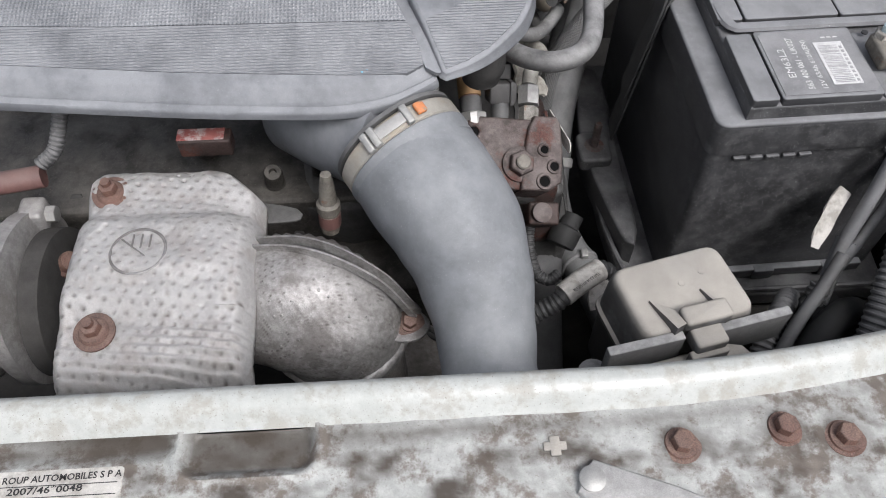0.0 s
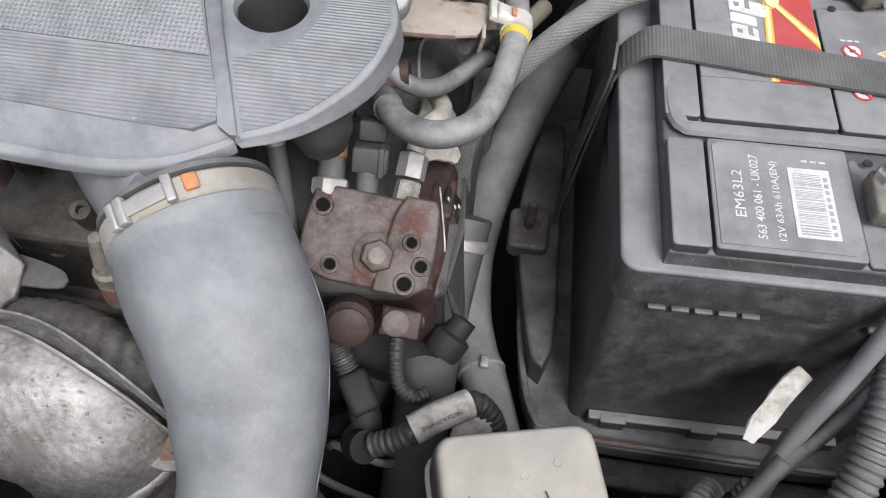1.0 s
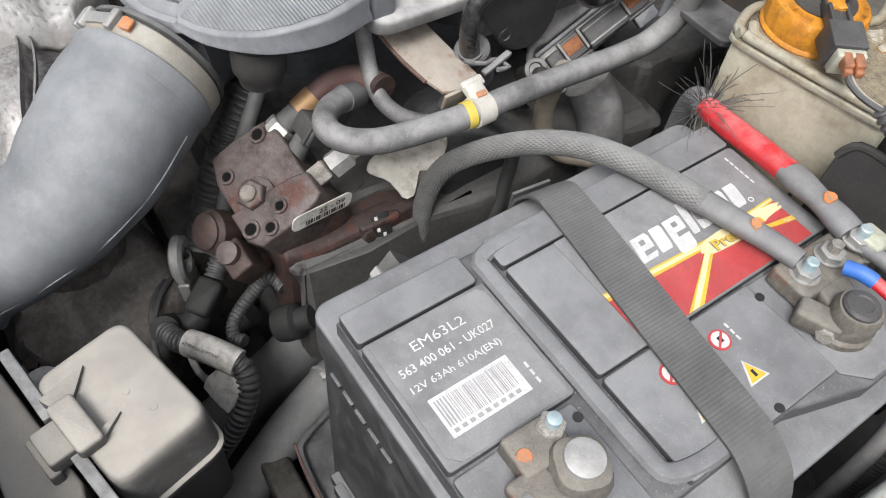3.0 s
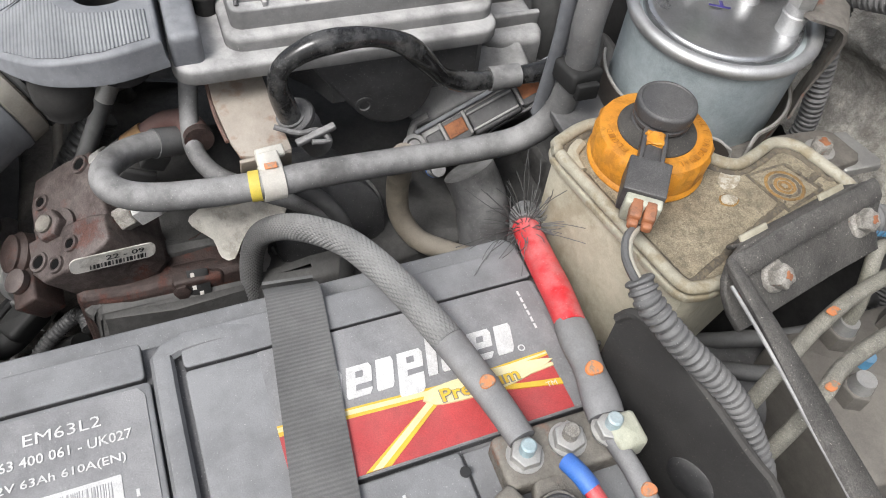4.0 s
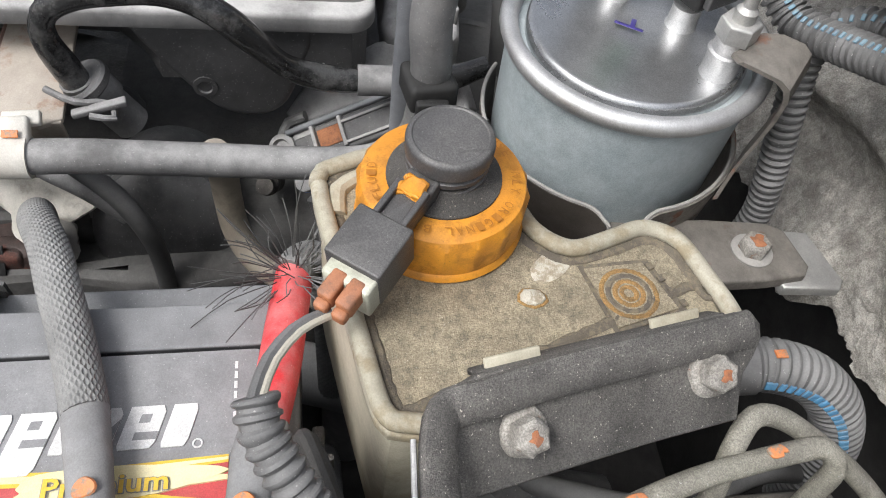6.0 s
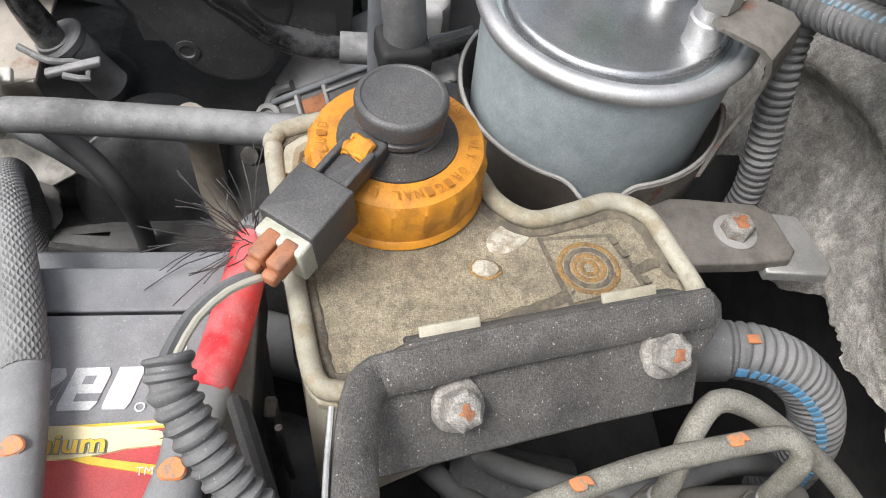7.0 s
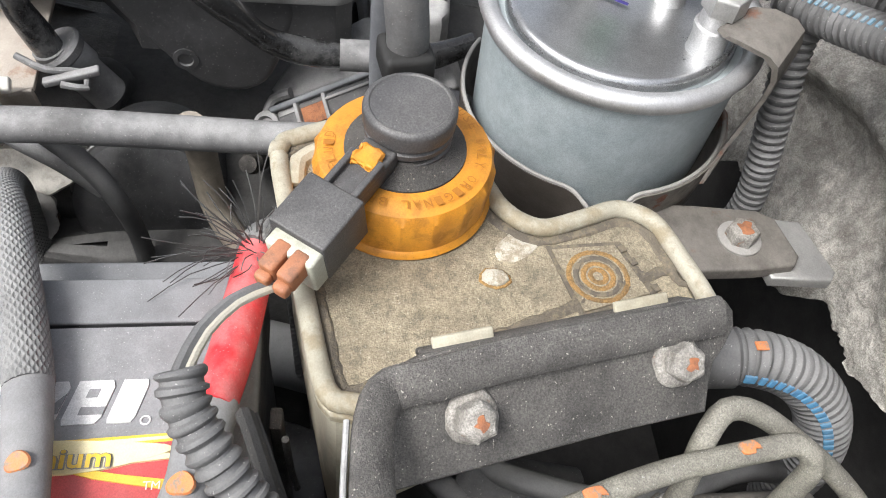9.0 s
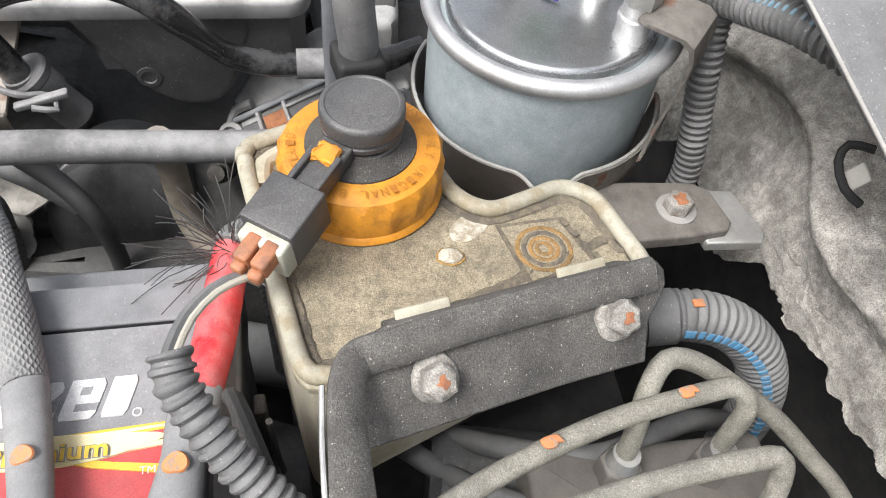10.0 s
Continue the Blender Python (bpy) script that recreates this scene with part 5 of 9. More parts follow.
for p in pp:
    row = []
    for i in range(nx + 1):
        u = i / nx
        k = (p.y + 0.112) / -0.156
        x0 = -0.479 + 0.012 * max(0, 1 - 7 * max(0.0, k)) - 0.006 * k
        x1 = -0.3685 - 0.035 * max(0.0, 1 - 5.0 * max(0.0, k)) - 0.004 * k
        x = x0 + (x1 - x0) * u
        edge = min(u, 1 - u)
        z = p.z - 0.020 * max(0.0, 1 - edge / 0.09) ** 2 - 0.006 * max(0.0, (u - 0.66)) * (1 if k < 0.7 else 0)
        q = V((x, p.y, z))
        gy = p.y + 0.12 * x + 0.0010 * noise.noise(V((x * 60, p.y * 60, 4)))
        row_k = round(gy / 0.0050)
        gx = (x + 0.0014 * noise.noise(V((x * 70, p.y * 70, 8))) + 0.0039 * (row_k % 2)) / 0.0078
        da, db = (gx - round(gx)) * 0.0078, gy - row_k * 0.0050
        da, db = da * 0.90 + db * 0.43, db * 0.90 - da * 0.43
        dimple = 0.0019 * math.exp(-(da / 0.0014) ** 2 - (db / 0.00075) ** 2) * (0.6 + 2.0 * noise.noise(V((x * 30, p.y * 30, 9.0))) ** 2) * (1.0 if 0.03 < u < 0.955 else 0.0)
        q.z += 0.0020 * noise.noise(q * 45) + 0.0010 * noise.noise(q * 130) + 0.0011 * math.sin((p.y + 0.12 * x + 0.002 * noise.noise(q * 40)) * 1300) * min(1.0, max(0.0, (k - 0.72) * 8)) * (0.4 + 0.6 * u)
        q.z -= dimple
        q.z += 0.0038 * in_box(x, p.y, -0.428, -0.178, 0.043, 0.026, 0.008) - 0.0025 * in_box(x, p.y, -0.450, -0.236, 0.026, 0.016, 0.010)
        row.append(bm.verts.new(q))
        # Tone grows darker with the pit's depth.
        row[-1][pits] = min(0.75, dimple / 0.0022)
    rows.append(row)
for a, b in zip(rows, rows[1:]):
    for i in range(nx):
        bm.faces.new((a[i], b[i], b[i + 1], a[i + 1]))
geo = bmesh.ops.solidify(bm, geom=bm.faces[:], thickness=0.0008)
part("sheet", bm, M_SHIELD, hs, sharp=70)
part("corner_tab", slab(smooth_outline([(-0.392, -0.135), (-0.372, -0.136), (-0.351, -0.142), (-0.349, -0.150), (-0.365, -0.152), (-0.392, -0.150)], 0.004), 0.742, 0.7435, 0.0005), M_BLOCK_DUSTY, hs, "dull grey tab at the corner")
for x, y, z in ((-0.461, -0.1415, 0.766), (-0.456, -0.2335, 0.757)):
    b = part("bolt", lathe([(0.0115, 0), (0.0115, 0.0012), (0.0085, 0.0016), (0.0075, 0.0035), (0.0068, 0.0040)], axis_frame((x, y, z), (0, -0.15, 1)), 24), M_BOLT_RUST, hs, "rusty flanged bolt with washer")
    part("bolt_head", hexagon((x, y, z + 0.004), (0, -0.15, 1), 0.0054, 0.0055, spin=12), M_BOLT_RUST, b)
    part("bolt_tip", lathe([(0.0030, 0), (0.0028, 0.003)], axis_frame((x, y, z + 0.0095), (0, -0.15, 1)), 12), M_BOLT_RUST, b)
ring = part("stamped_ring", tube([(-0.435 + 0.0155 * math.cos(radians(a)), -0.190 + 0.0155 * math.sin(radians(a)), 0.7720) for a in range(0, 361, 15)], 0.0009, 6, 0.003, squash=0.6), M_ELBOW, hs, "stamped round mark")
for k, (x, y, ln, an) in enumerate(((-0.439, -0.183, 0.010, 90), (-0.434, -0.183, 0.010, 90), (-0.429, -0.183, 0.009, 90), (-0.435, -0.197, 0.018, 0), (-0.435, -0.190, 0.028, -40))):
    part("stamped_line", block(0, 0, 0, ln, 0.0010, 0.0010, 0.0004, pose(x, y, 0.7720, 0, 0, an)), M_ELBOW, ring)
el = thing("exhaust_elbow_shield", (-0.33, -0.2, 0.62), "dirty aluminised exhaust elbow cover with folded seam and rusty bolt", "heat shield")
line = [(-0.402, -0.181, 0.703), (-0.374, -0.184, 0.7085), (-0.352, -0.188, 0.709), (-0.336, -0.193, 0.703), (-0.3290, -0.1970, 0.690), (-0.3270, -0.1980, 0.672)]
seam = [(-0.377, -0.1790, 0.7530), (-0.3555, -0.1825, 0.7565), (-0.336, -0.1875, 0.7562), (-0.316, -0.1945, 0.7508), (-0.2975, -0.2010, 0.7385), (-0.2850, -0.2050, 0.7180), (-0.2790, -0.2060, 0.7060)]
bm = tube(line, lambda t: 0.0400 + 0.0065 * min(1.0, t * 2.2) - 0.0040 * max(0.0, t - 0.55) * 2.2, 230, 0.0008)
pits = bm.verts.layers.float.new("grime")
for v in bm.verts:
    c = V((-0.34, -0.195, 0.685))
    out = (v.co - c).normalized()
    behind = min(1.0, max(0.0, (v.co.y + 0.1775 + 0.27 * (v.co.x + 0.372)) / 0.004))
    cell = math.cos((v.co.x * 0.8 + v.co.y * 0.6) * 1450) * math.cos((v.co.z - v.co.y * 0.8 + v.co.x * 0.2) * 1250)
    v[pits] = min(0.85, max(0.0, cell - 0.72) * 4.0 * (0.3 + 1.6 * abs(noise.noise(v.co * 55)))) * (1 - behind)
    v.co += out * (0.0022 * noise.noise(v.co * 34) + 0.0030 * noise.noise(v.co * 17 + V((3, 0, 1))) - 0.0055 * behind)
    v.co += out * ((0.00025 * cell - 0.0012 * max(0.0, cell - 0.82) * 3.0) * (1 - behind) + 0.0007 * behind * math.sin(v.co.x * 900 + 300 * v.co.y))
part("shell", bm, M_ELBOW, el, sharp=80)
bead = [(-0.3285 + 0.0415 * math.cos(radians(a)), -0.1975 + 0.0415 * math.sin(radians(a)), 0.6815 + 0.006 * math.cos(radians(a + 20))) for a in range(-190, 61, 10)]
part("collar", roughen(tube(bead, 0.0045, 16, 0.003), 0.0010, 70), M_ELBOW, el, "bulging lower collar")
part("lower_pipe", tube([(-0.326, -0.198, 0.68), (-0.324, -0.203, 0.62), (-0.32, -0.205, 0.54)], 0.037, 32), M_GEARBOX, el, "dark pipe below the elbow")
part("seam", band([(x, y, z + 0.0010) for x, y, z in seam], 0.0080, 0.0013, (0.22, -0.12, 0.95)), M_ELBOW, el, "folded seam flange")
part("back_seam", band([(x + 0.003, y + 0.0060 + 0.0015 * math.sin(k), z - 0.0005) for k, (x, y, z) in enumerate(seam)], 0.0075, 0.0012, (0.22, 0.05, 0.95)), M_ELBOW, el, "second folded edge")
part("ear", slab(smooth_outline([(-0.300, -0.196), (-0.280, -0.196), (-0.270, -0.206), (-0.276, -0.217), (-0.290, -0.219), (-0.302, -0.212)], 0.004), 0.7005, 0.7025, 0.0006), M_ELBOW, el)
b = part("bolt", lathe([(0.0095, 0), (0.0095, 0.001), (0.006, 0.0015), (0.006, 0.003)], axis_frame((-0.283, -0.2070, 0.7025), (0.1, -0.2, 1)), 22), M_BOLT_RUST, el, "rusty bolt")
part("bolt_head", hexagon((-0.283, -0.2070, 0.7050), (0.1, -0.2, 1), 0.0048, 0.005), M_BOLT_RUST, b)
tb = thing("turbo_flange", (-0.54, -0.17, 0.65), "pale cast turbo housing with a black band and bolts", "turbocharger")
bm = lathe([(0.030, -0.05), (0.050, -0.045), (0.054, -0.030), (0.046, -0.022), (0.046, -0.004), (0.058, -0.002), (0.058, 0.008), (0.046, 0.010)], axis_frame((-0.530, -0.170, 0.700), (1, 0, 0)), 36, wobble=lambda a, z: 1 + 0.04 * math.cos(3 * a))
part("housing", roughen(bm, 0.0008, 80), M_TURBO, tb)
part("rim", lathe([(0.043, 0), (0.049, 0.002), (0.049, 0.014), (0.043, 0.016)], axis_frame((-0.519, -0.172, 0.695), (1, 0, 0)), 40), M_BLOCK_DARK, tb)
for y, z in ((-0.130, 0.735), (-0.150, 0.718)):
    part("lug", block(-0.523, y, z, 0.016, 0.018, 0.018, 0.003), M_TURBO, tb)
part("bolt", hexagon((-0.515, -0.130, 0.735), (1, 0, 0), 0.0058, 0.006), M_STEEL, tb)
part("plug", lathe([(0.0085, 0), (0.0085, 0.012), (0.0065, 0.013), (0.0065, 0.019)], axis_frame((-0.512, -0.160, 0.715), (0.8, -0.1, 0.6)), 20), M_BOLT_RUST, tb, "brownish plug")

# ---- cylinder head behind ----
hd = thing("cylinder_head", (-0.40, -0.06, 0.5), "oily dark cast engine head with bosses and bolts", "engine")
bm = block(-0.43, -0.045, 0.62, 0.36, 0.11, 0.16, 0.006)
divide(bm, 5)
part("casting", roughen(bm, 0.004, 30), M_ENGINE, hd)
bm = block(-0.40, -0.115, 0.60, 0.30, 0.06, 0.10, 0.006)
divide(bm, 5)
part("casting_step", roughen(bm, 0.004, 34, 4.0), M_ENGINE, hd)
for x, y, z in ((-0.4579, -0.0860, 0.706), (-0.3766, -0.0840, 0.706), (-0.345, -0.06, 0.703), (-0.43, -0.05, 0.704)):
    part("boss", lathe([(0.0075, -0.012), (0.0068, 0.012), (0.0058, 0.0145), (0.0028, 0.0145), (0.0026, 0.010)], axis_frame((x, y, z), (0.1, -0.35, 1)), 18), M_ENGINE, hd)
for x, y, z in ((-0.3979, -0.0917, 0.688), (-0.52, -0.085, 0.692), (-0.365, -0.100, 0.655)):
    b = part("bolt", lathe([(0.010, -0.004), (0.010, 0.0015), (0.007, 0.002)], axis_frame((x, y, z), (0, -0.5, 0.85)), 20), M_ENGINE, hd)
    part("bolt_head", hexagon((x, y - 0.001, z + 0.001), (0, -0.5, 0.85), 0.006, 0.006), M_BLOCK_DARK, b)
part("step_edge", tube([(-0.55, -0.105, 0.662), (-0.45, -0.112, 0.656), (-0.34, -0.115, 0.650)], 0.005), M_ENGINE, hd)
sn = thing("exhaust_sensor", (-0.331, -0.142, 0.70), "pitted steel exhaust sensor with a copper body", "sensor")
part("body", lathe([(0.0060, 0), (0.0070, 0.006), (0.0068, 0.018), (0.0078, 0.019), (0.0078, 0.025), (0.0060, 0.027), (0.0050, 0.040), (0.0035, 0.050)], axis_frame((-0.3335, -0.1390, 0.716), (0.05, 0.12, 1)), 24), M_CORRODED, sn)
part("copper_body", lathe([(0.0073, 0), (0.0075, 0.002), (0.0074, 0.010)], axis_frame((-0.3330, -0.1382, 0.7225), (0.05, 0.12, 1)), 24), M_PURPLE, sn, "copper coloured lower body")
rcn = thing("faded_red_connector", (-0.415, -0.083, 0.75), "faded red and white sensor connector under the cover", "connector")
part("body", block(-0.409, -0.100, 0.764, 0.034, 0.012, 0.014, 0.0015), M_PUMP_DARK, rcn)
part("sticker", block(-0.411, -0.0995, 0.7712, 0.030, 0.010, 0.0006, 0.0002), M_FADED, rcn, "faded red and white film")
pw = thing("brown_hose_stub", (-0.54, -0.11, 0.75), "dusky brown hose stub with ribbed conduit", "hose")
part("stub", tube([(-0.60, -0.124, 0.752), (-0.55, -0.118, 0.752), (-0.515, -0.112, 0.752)], 0.0075), M_PURPLE, pw)
part("conduit", corrugated([(-0.516, -0.107, 0.757), (-0.505, -0.100, 0.765), (-0.497, -0.085, 0.785)], 0.005, 0.003, 0.0007), M_CONDUIT, pw)

# ---- engine cover ----
ec = thing("engine_cover", (-0.36, -0.07, 0.80), "dusty dark grey ribbed engine cover with a round opening", "engine cover")


def curved(pts):
    """A smooth run of plan points through a few."""
    return [(p.x, p.y) for p in spline([(x, y, 0) for x, y in pts], 0.004)]


HOLE, HR = V((-0.2545, -0.0478, 0)), 0.0142


def cover_sheet(outline, z0, z1, bevel, mat, name):
    """A moulded cover piece; the round opening is cut through its top."""
    bm = bmesh.new()
    area = sum(a[0] * b[1] - b[0] * a[1] for a, b in zip(outline, outline[1:] + outline[:1]))
    if area < 0:
        outline = outline[::-1]
    rings = []
    for d, z in [(-0.0016, z0), (-0.0014, z0 + 0.003), (-0.0004, z0 + 0.006)] + [(bevel * (1 - math.cos(a)), z1 - bevel + bevel * math.sin(a)) for a in (0, 0.5, 1.05, math.pi / 2)]:
        rings.append([bm.verts.new((x, y, z)) for x, y in (inset(outline, d) if d else outline)])
    n = len(outline)
    for a, b in zip(rings, rings[1:]):
        for k in range(n):
            bm.faces.new((a[k], a[(k + 1) % n], b[(k + 1) % n], b[k]))
    m = 48
    hr = []
    for r, z in ((HR + 0.003, z1), (HR + 0.0012, z1 - 0.0006), (HR, z1 - 0.004)):
        hr.append([bm.verts.new((HOLE.x + r * 1.12 * math.cos(2 * math.pi * k / m), HOLE.y + r * math.sin(2 * math.pi * k / m), z)) for k in range(m)])
    for a, b in zip(hr, hr[1:]):
        for k in range(m):
            bm.faces.new((a[k], b[k], b[(k + 1) % m], a[(k + 1) % m]))
    e = [bm.edges.get((rings[-1][k], rings[-1][(k + 1) % n])) for k in range(n)] + [bm.edges.get((hr[0][k], hr[0][(k + 1) % m])) for k in range(m)]
    bmesh.ops.triangle_fill(bm, edges=e, use_beauty=True)
    return part(name, droop(bm), mat, ec)


def cover_drop(y):
    """How far the cover's skin falls away towards its front edge."""
    return 0.020 * max(0.0, (-0.045 - y) / 0.066) ** 1.6


def droop(bm, z0=0.8165, z1=0.8435):
    """Bends a flat cover piece down towards the front, full at its skin and little at its foot."""
    for k in range(22):
        bmesh.ops.bisect_plane(bm, geom=bm.verts[:] + bm.edges[:] + bm.faces[:], plane_co=(0, -0.046 - 0.0038 * k, 0), plane_no=(0, 1, 0))
    for v in bm.verts:
        k = min(1.0, max(0.25, (v.co.z - z0) / (z1 - z0)))
        v.co.z -= cover_drop(v.co.y) * k
    return bm


def cover_front(outline, rings):
    """The long front piece: rings of (inset, depth below the skin), from the lip's foot up to the skin."""
    bm = bmesh.new()
    area = sum(a[0] * b[1] - b[0] * a[1] for a, b in zip(outline, outline[1:] + outline[:1]))
    outline = outline[::-1] if area < 0 else outline
    loops = []
    for d, h in rings:
        loop = []
        for x, y in outline:
            if y < -0.1 and x < -0.2572:
                y = y + d
                x = min(x, -0.2585 - 0.505 * (y + 0.1085) - 0.5 * min(d, 0.003))
            elif x > -0.30 and y > -0.1 or x >= -0.2572:
                x -= min(d, 0.0025)
            loop.append(bm.verts.new((x, y, 0.8405 - h)))
        loops.append(loop)
    n = len(outline)
    for a, b in zip(loops, loops[1:]):
        for k in range(n):
            bm.faces.new((a[k], a[(k + 1) % n], b[(k + 1) % n], b[k]))
    bm.faces.new(loops[-1])
    return droop(bm, 0.70, 0.8405)


right = curved([(-0.2030, -0.0252), (-0.1965, -0.0500), (-0.2010, -0.0700), (-0.2095, -0.0840), (-0.2260, -0.0985), (-0.2400, -0.1060), (-0.2540, -0.1105)]) + [(-0.2565, -0.1090), (-0.2635, -0.0885), (-0.2700, -0.0715), (-0.2775, -0.0500), (-0.2880, -0.0252)]
cover_sheet(right, 0.8285, 0.8435, 0.0026, M_COVER, "cover_top")
bm = slab([(-0.1997, -0.0510), (-0.2038, -0.0692), (-0.2118, -0.0822), (-0.2275, -0.0962), (-0.2408, -0.1035), (-0.2540, -0.1080), (-0.2618, -0.0870), (-0.2645, -0.0780), (-0.2490, -0.0715), (-0.2360, -0.0640), (-0.2300, -0.0500), (-0.2285, -0.0300), (-0.2055, -0.0300)], 0.8425, 0.8439, 0.0)
part("lined_panel", droop(bm), M_COVER_LINES, ec, "finely lined panel")
front_o = curved([(-0.2575, -0.1085), (-0.2720, -0.1150), (-0.2890, -0.1210), (-0.3180, -0.1245), (-0.3650, -0.1230), (-0.4150, -0.1200), (-0.5120, -0.1120), (-0.560, -0.1075)]) + [(-0.560, -0.0280), (-0.2915, -0.0280), (-0.2815, -0.0540), (-0.2697, -0.0850)]
part("cover_front", cover_front(front_o, [(0.0, 0.0115), (0.0, 0.0070), (0.0008, 0.0055), (0.0038, 0.0052), (0.0046, 0.0058), (0.0054, 0.0046), (0.0110, 0.0008), (0.0125, 0.0002), (0.0140, 0.0)]), M_COVER, ec, "long front piece with a stepped lip")
bm = slab([(-0.2600, -0.1085), (-0.2545, -0.1085), (-0.2615, -0.0885), (-0.2680, -0.0715), (-0.2755, -0.0500), (-0.2850, -0.0290), (-0.2950, -0.0290), (-0.2850, -0.0540), (-0.2730, -0.0850), (-0.2660, -0.1050)], 0.8300, 0.8372, 0.0)
part("groove", droop(bm), M_COVER, ec, "shallow groove between the two pieces")
bm = slab([(-0.2890, -0.1078), (-0.3120, -0.1072), (-0.3380, -0.1058), (-0.3640, -0.1045), (-0.4150, -0.1015), (-0.5120, -0.0935), (-0.555, -0.0905), (-0.555, -0.0690), (-0.45, -0.0740), (-0.2755, -0.0770), (-0.2690, -0.0930), (-0.2672, -0.1030), (-0.2770, -0.1075)], 0.8385, 0.8411, 0.0)
part("lined_panel", droop(bm, 0.70, 0.8405), M_COVER_LINES, ec, "finely lined panel")
bm = slab([(-0.2765, -0.0756), (-0.45, -0.0725), (-0.555, -0.0675), (-0.555, -0.0300), (-0.2945, -0.0300)], 0.8385, 0.8413, 0.0)
part("dotted_panel", droop(bm, 0.70, 0.8405), M_COVER_DOTS, ec, "finely dotted panel")
for x, y, w in ((-0.3075, -0.1070, 0.0050), (-0.3050, -0.1060, 0.0030), (-0.3060, -0.1030, 0.0022), (-0.3085, -0.1050, 0.0018)):
    part("paint_mark", block(0, 0, 0, w, 0.0013, 0.0004, 0.0001, pose(x + 0.006, y + 0.002, 0.8415 - cover_drop(y), 18, 0, 30)), M_CYAN_PAINT, ec, "cyan paint smear")
# Well lining darker than the cover, the shade in the opening put into colour.
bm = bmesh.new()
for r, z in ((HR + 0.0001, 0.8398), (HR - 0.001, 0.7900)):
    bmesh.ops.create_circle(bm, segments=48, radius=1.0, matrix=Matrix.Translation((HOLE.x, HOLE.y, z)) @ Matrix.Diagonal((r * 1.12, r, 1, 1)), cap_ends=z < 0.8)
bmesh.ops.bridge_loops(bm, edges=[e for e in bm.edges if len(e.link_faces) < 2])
part("well", bm, M_DEEP, ec, "well of the opening, coloured black for the shade inside")
part("post", lathe([(0.012, 0.790), (0.013, 0.796), (0.015, 0.799), (0.015, 0.808), (0.014, 0.816)], Matrix.Translation((-0.2300, -0.0780, 0)), 28), M_BLOCK_DARK, ec, "rubber mounting post below the cover")

# ---- fuel pump ----
pm = thing("fuel_pump", (-0.21, -0.08, 0.64), "rusty cast iron high-pressure fuel pump with bolts and fittings", "fuel pump")
PF = Matrix.Translation((-0.2030, -0.1010, 0.7300)) @ V((0.16, -0.52, 0.84)).to_track_quat("Z", "Y").to_matrix().to_4x4()
# in the pump's frame: x to the engine's end, y up the face, z out of it
PX = (PF.inverted().to_3x3() @ V((1, 0, 0)))
spin = math.atan2(PX.y, PX.x)
PF = PF @ Matrix.Rotation(spin - radians(3), 4, "Z")
o = [(-0.041, -0.011), (-0.024, -0.017), (0.020, -0.018), (0.0285, -0.012), (0.030, 0.010), (0.0285, 0.026), (0.020, 0.032), (-0.028, 0.033), (-0.038, 0.029), (-0.041, 0.010)]
bm = slab(o, -0.05, 0.0, 0.002, PF)
part("body", bm, M_PUMP, pm)
bm = slab([(0.0, -0.0185), (0.0205, -0.0185), (0.0295, -0.012), (0.0305, 0.010), (0.029, 0.028), (0.026, 0.034), (0.010, 0.034), (0.006, 0.026), (0.002, 0.005)], -0.04, 0.0045, 0.0022, PF)
part("face_plate", bm, M_PUMP, pm)
b = part("big_bolt", lathe([(0.0125, 0), (0.0125, 0.0025), (0.0105, 0.0035)], PF, 30), M_PUMP, pm, "large rusty hexagon bolt")
part("bolt_head", hexagon(PF @ V((0, 0, 0.003)), PF.to_3x3() @ V((0, 0, 1)), 0.0092, 0.0065, spin=8, chamfer=0.3), M_PUMP, b)
part("bolt_tip", lathe([(0.0052, 0), (0.0052, 0.0022), (0.0042, 0.0030)], PF @ Matrix.Translation((0, 0, 0.0090)), 20), M_CORRODED, b, "worn bright bolt tip")
for x, y, r, z in ((0.0165, 0.010, 0.0028, 0.0045), (0.0165, -0.012, 0.0038, 0.0045), (0.0235, -0.0015, 0.0031, 0.0045), (-0.0235, -0.0085, 0.0030, 0.0), (-0.0325, 0.0215, 0.0036, 0.0)):
    h = part("hole_lip", lathe([(r + 0.0022, 0), (r + 0.0018, 0.0014), (r + 0.0006, 0.0016), (r, 0.0012), (r * 0.96, -0.0004)], PF @ Matrix.Translation((x, y, z)), 24), M_PUMP, pm)
    # No recess is cut; a flat black disc gives the hole's shade.
    part("hole", lathe([(r, 0), (r, 0.0003)], PF @ Matrix.Translation((x, y, z)), 20), M_HOLE, h, "black disc for the shade in a threaded hole")
bm = block(-0.1975, -0.0500, 0.6700, 0.052, 0.104, 0.066, 0.006)
divide(bm, 3)
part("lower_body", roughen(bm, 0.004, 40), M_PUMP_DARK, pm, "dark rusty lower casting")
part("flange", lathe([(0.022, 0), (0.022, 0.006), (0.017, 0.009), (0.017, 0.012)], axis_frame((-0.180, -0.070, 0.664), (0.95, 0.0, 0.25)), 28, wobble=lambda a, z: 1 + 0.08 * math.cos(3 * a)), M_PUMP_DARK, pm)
for y, z in ((-0.085, 0.69), (-0.045, 0.705), (-0.03, 0.672)):
    part("flange_bolt", hexagon((-0.1715, y, z - 0.010), (0.95, 0, 0.3), 0.005, 0.005), M_PUMP_DARK, pm)
bm = lathe([(0.0125, 0), (0.0135, 0.004), (0.0135, 0.014), (0.011, 0.017)], PF @ pose(-0.008, -0.034, -0.022, 20, 0, 0), 26)
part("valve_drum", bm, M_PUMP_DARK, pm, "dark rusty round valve")
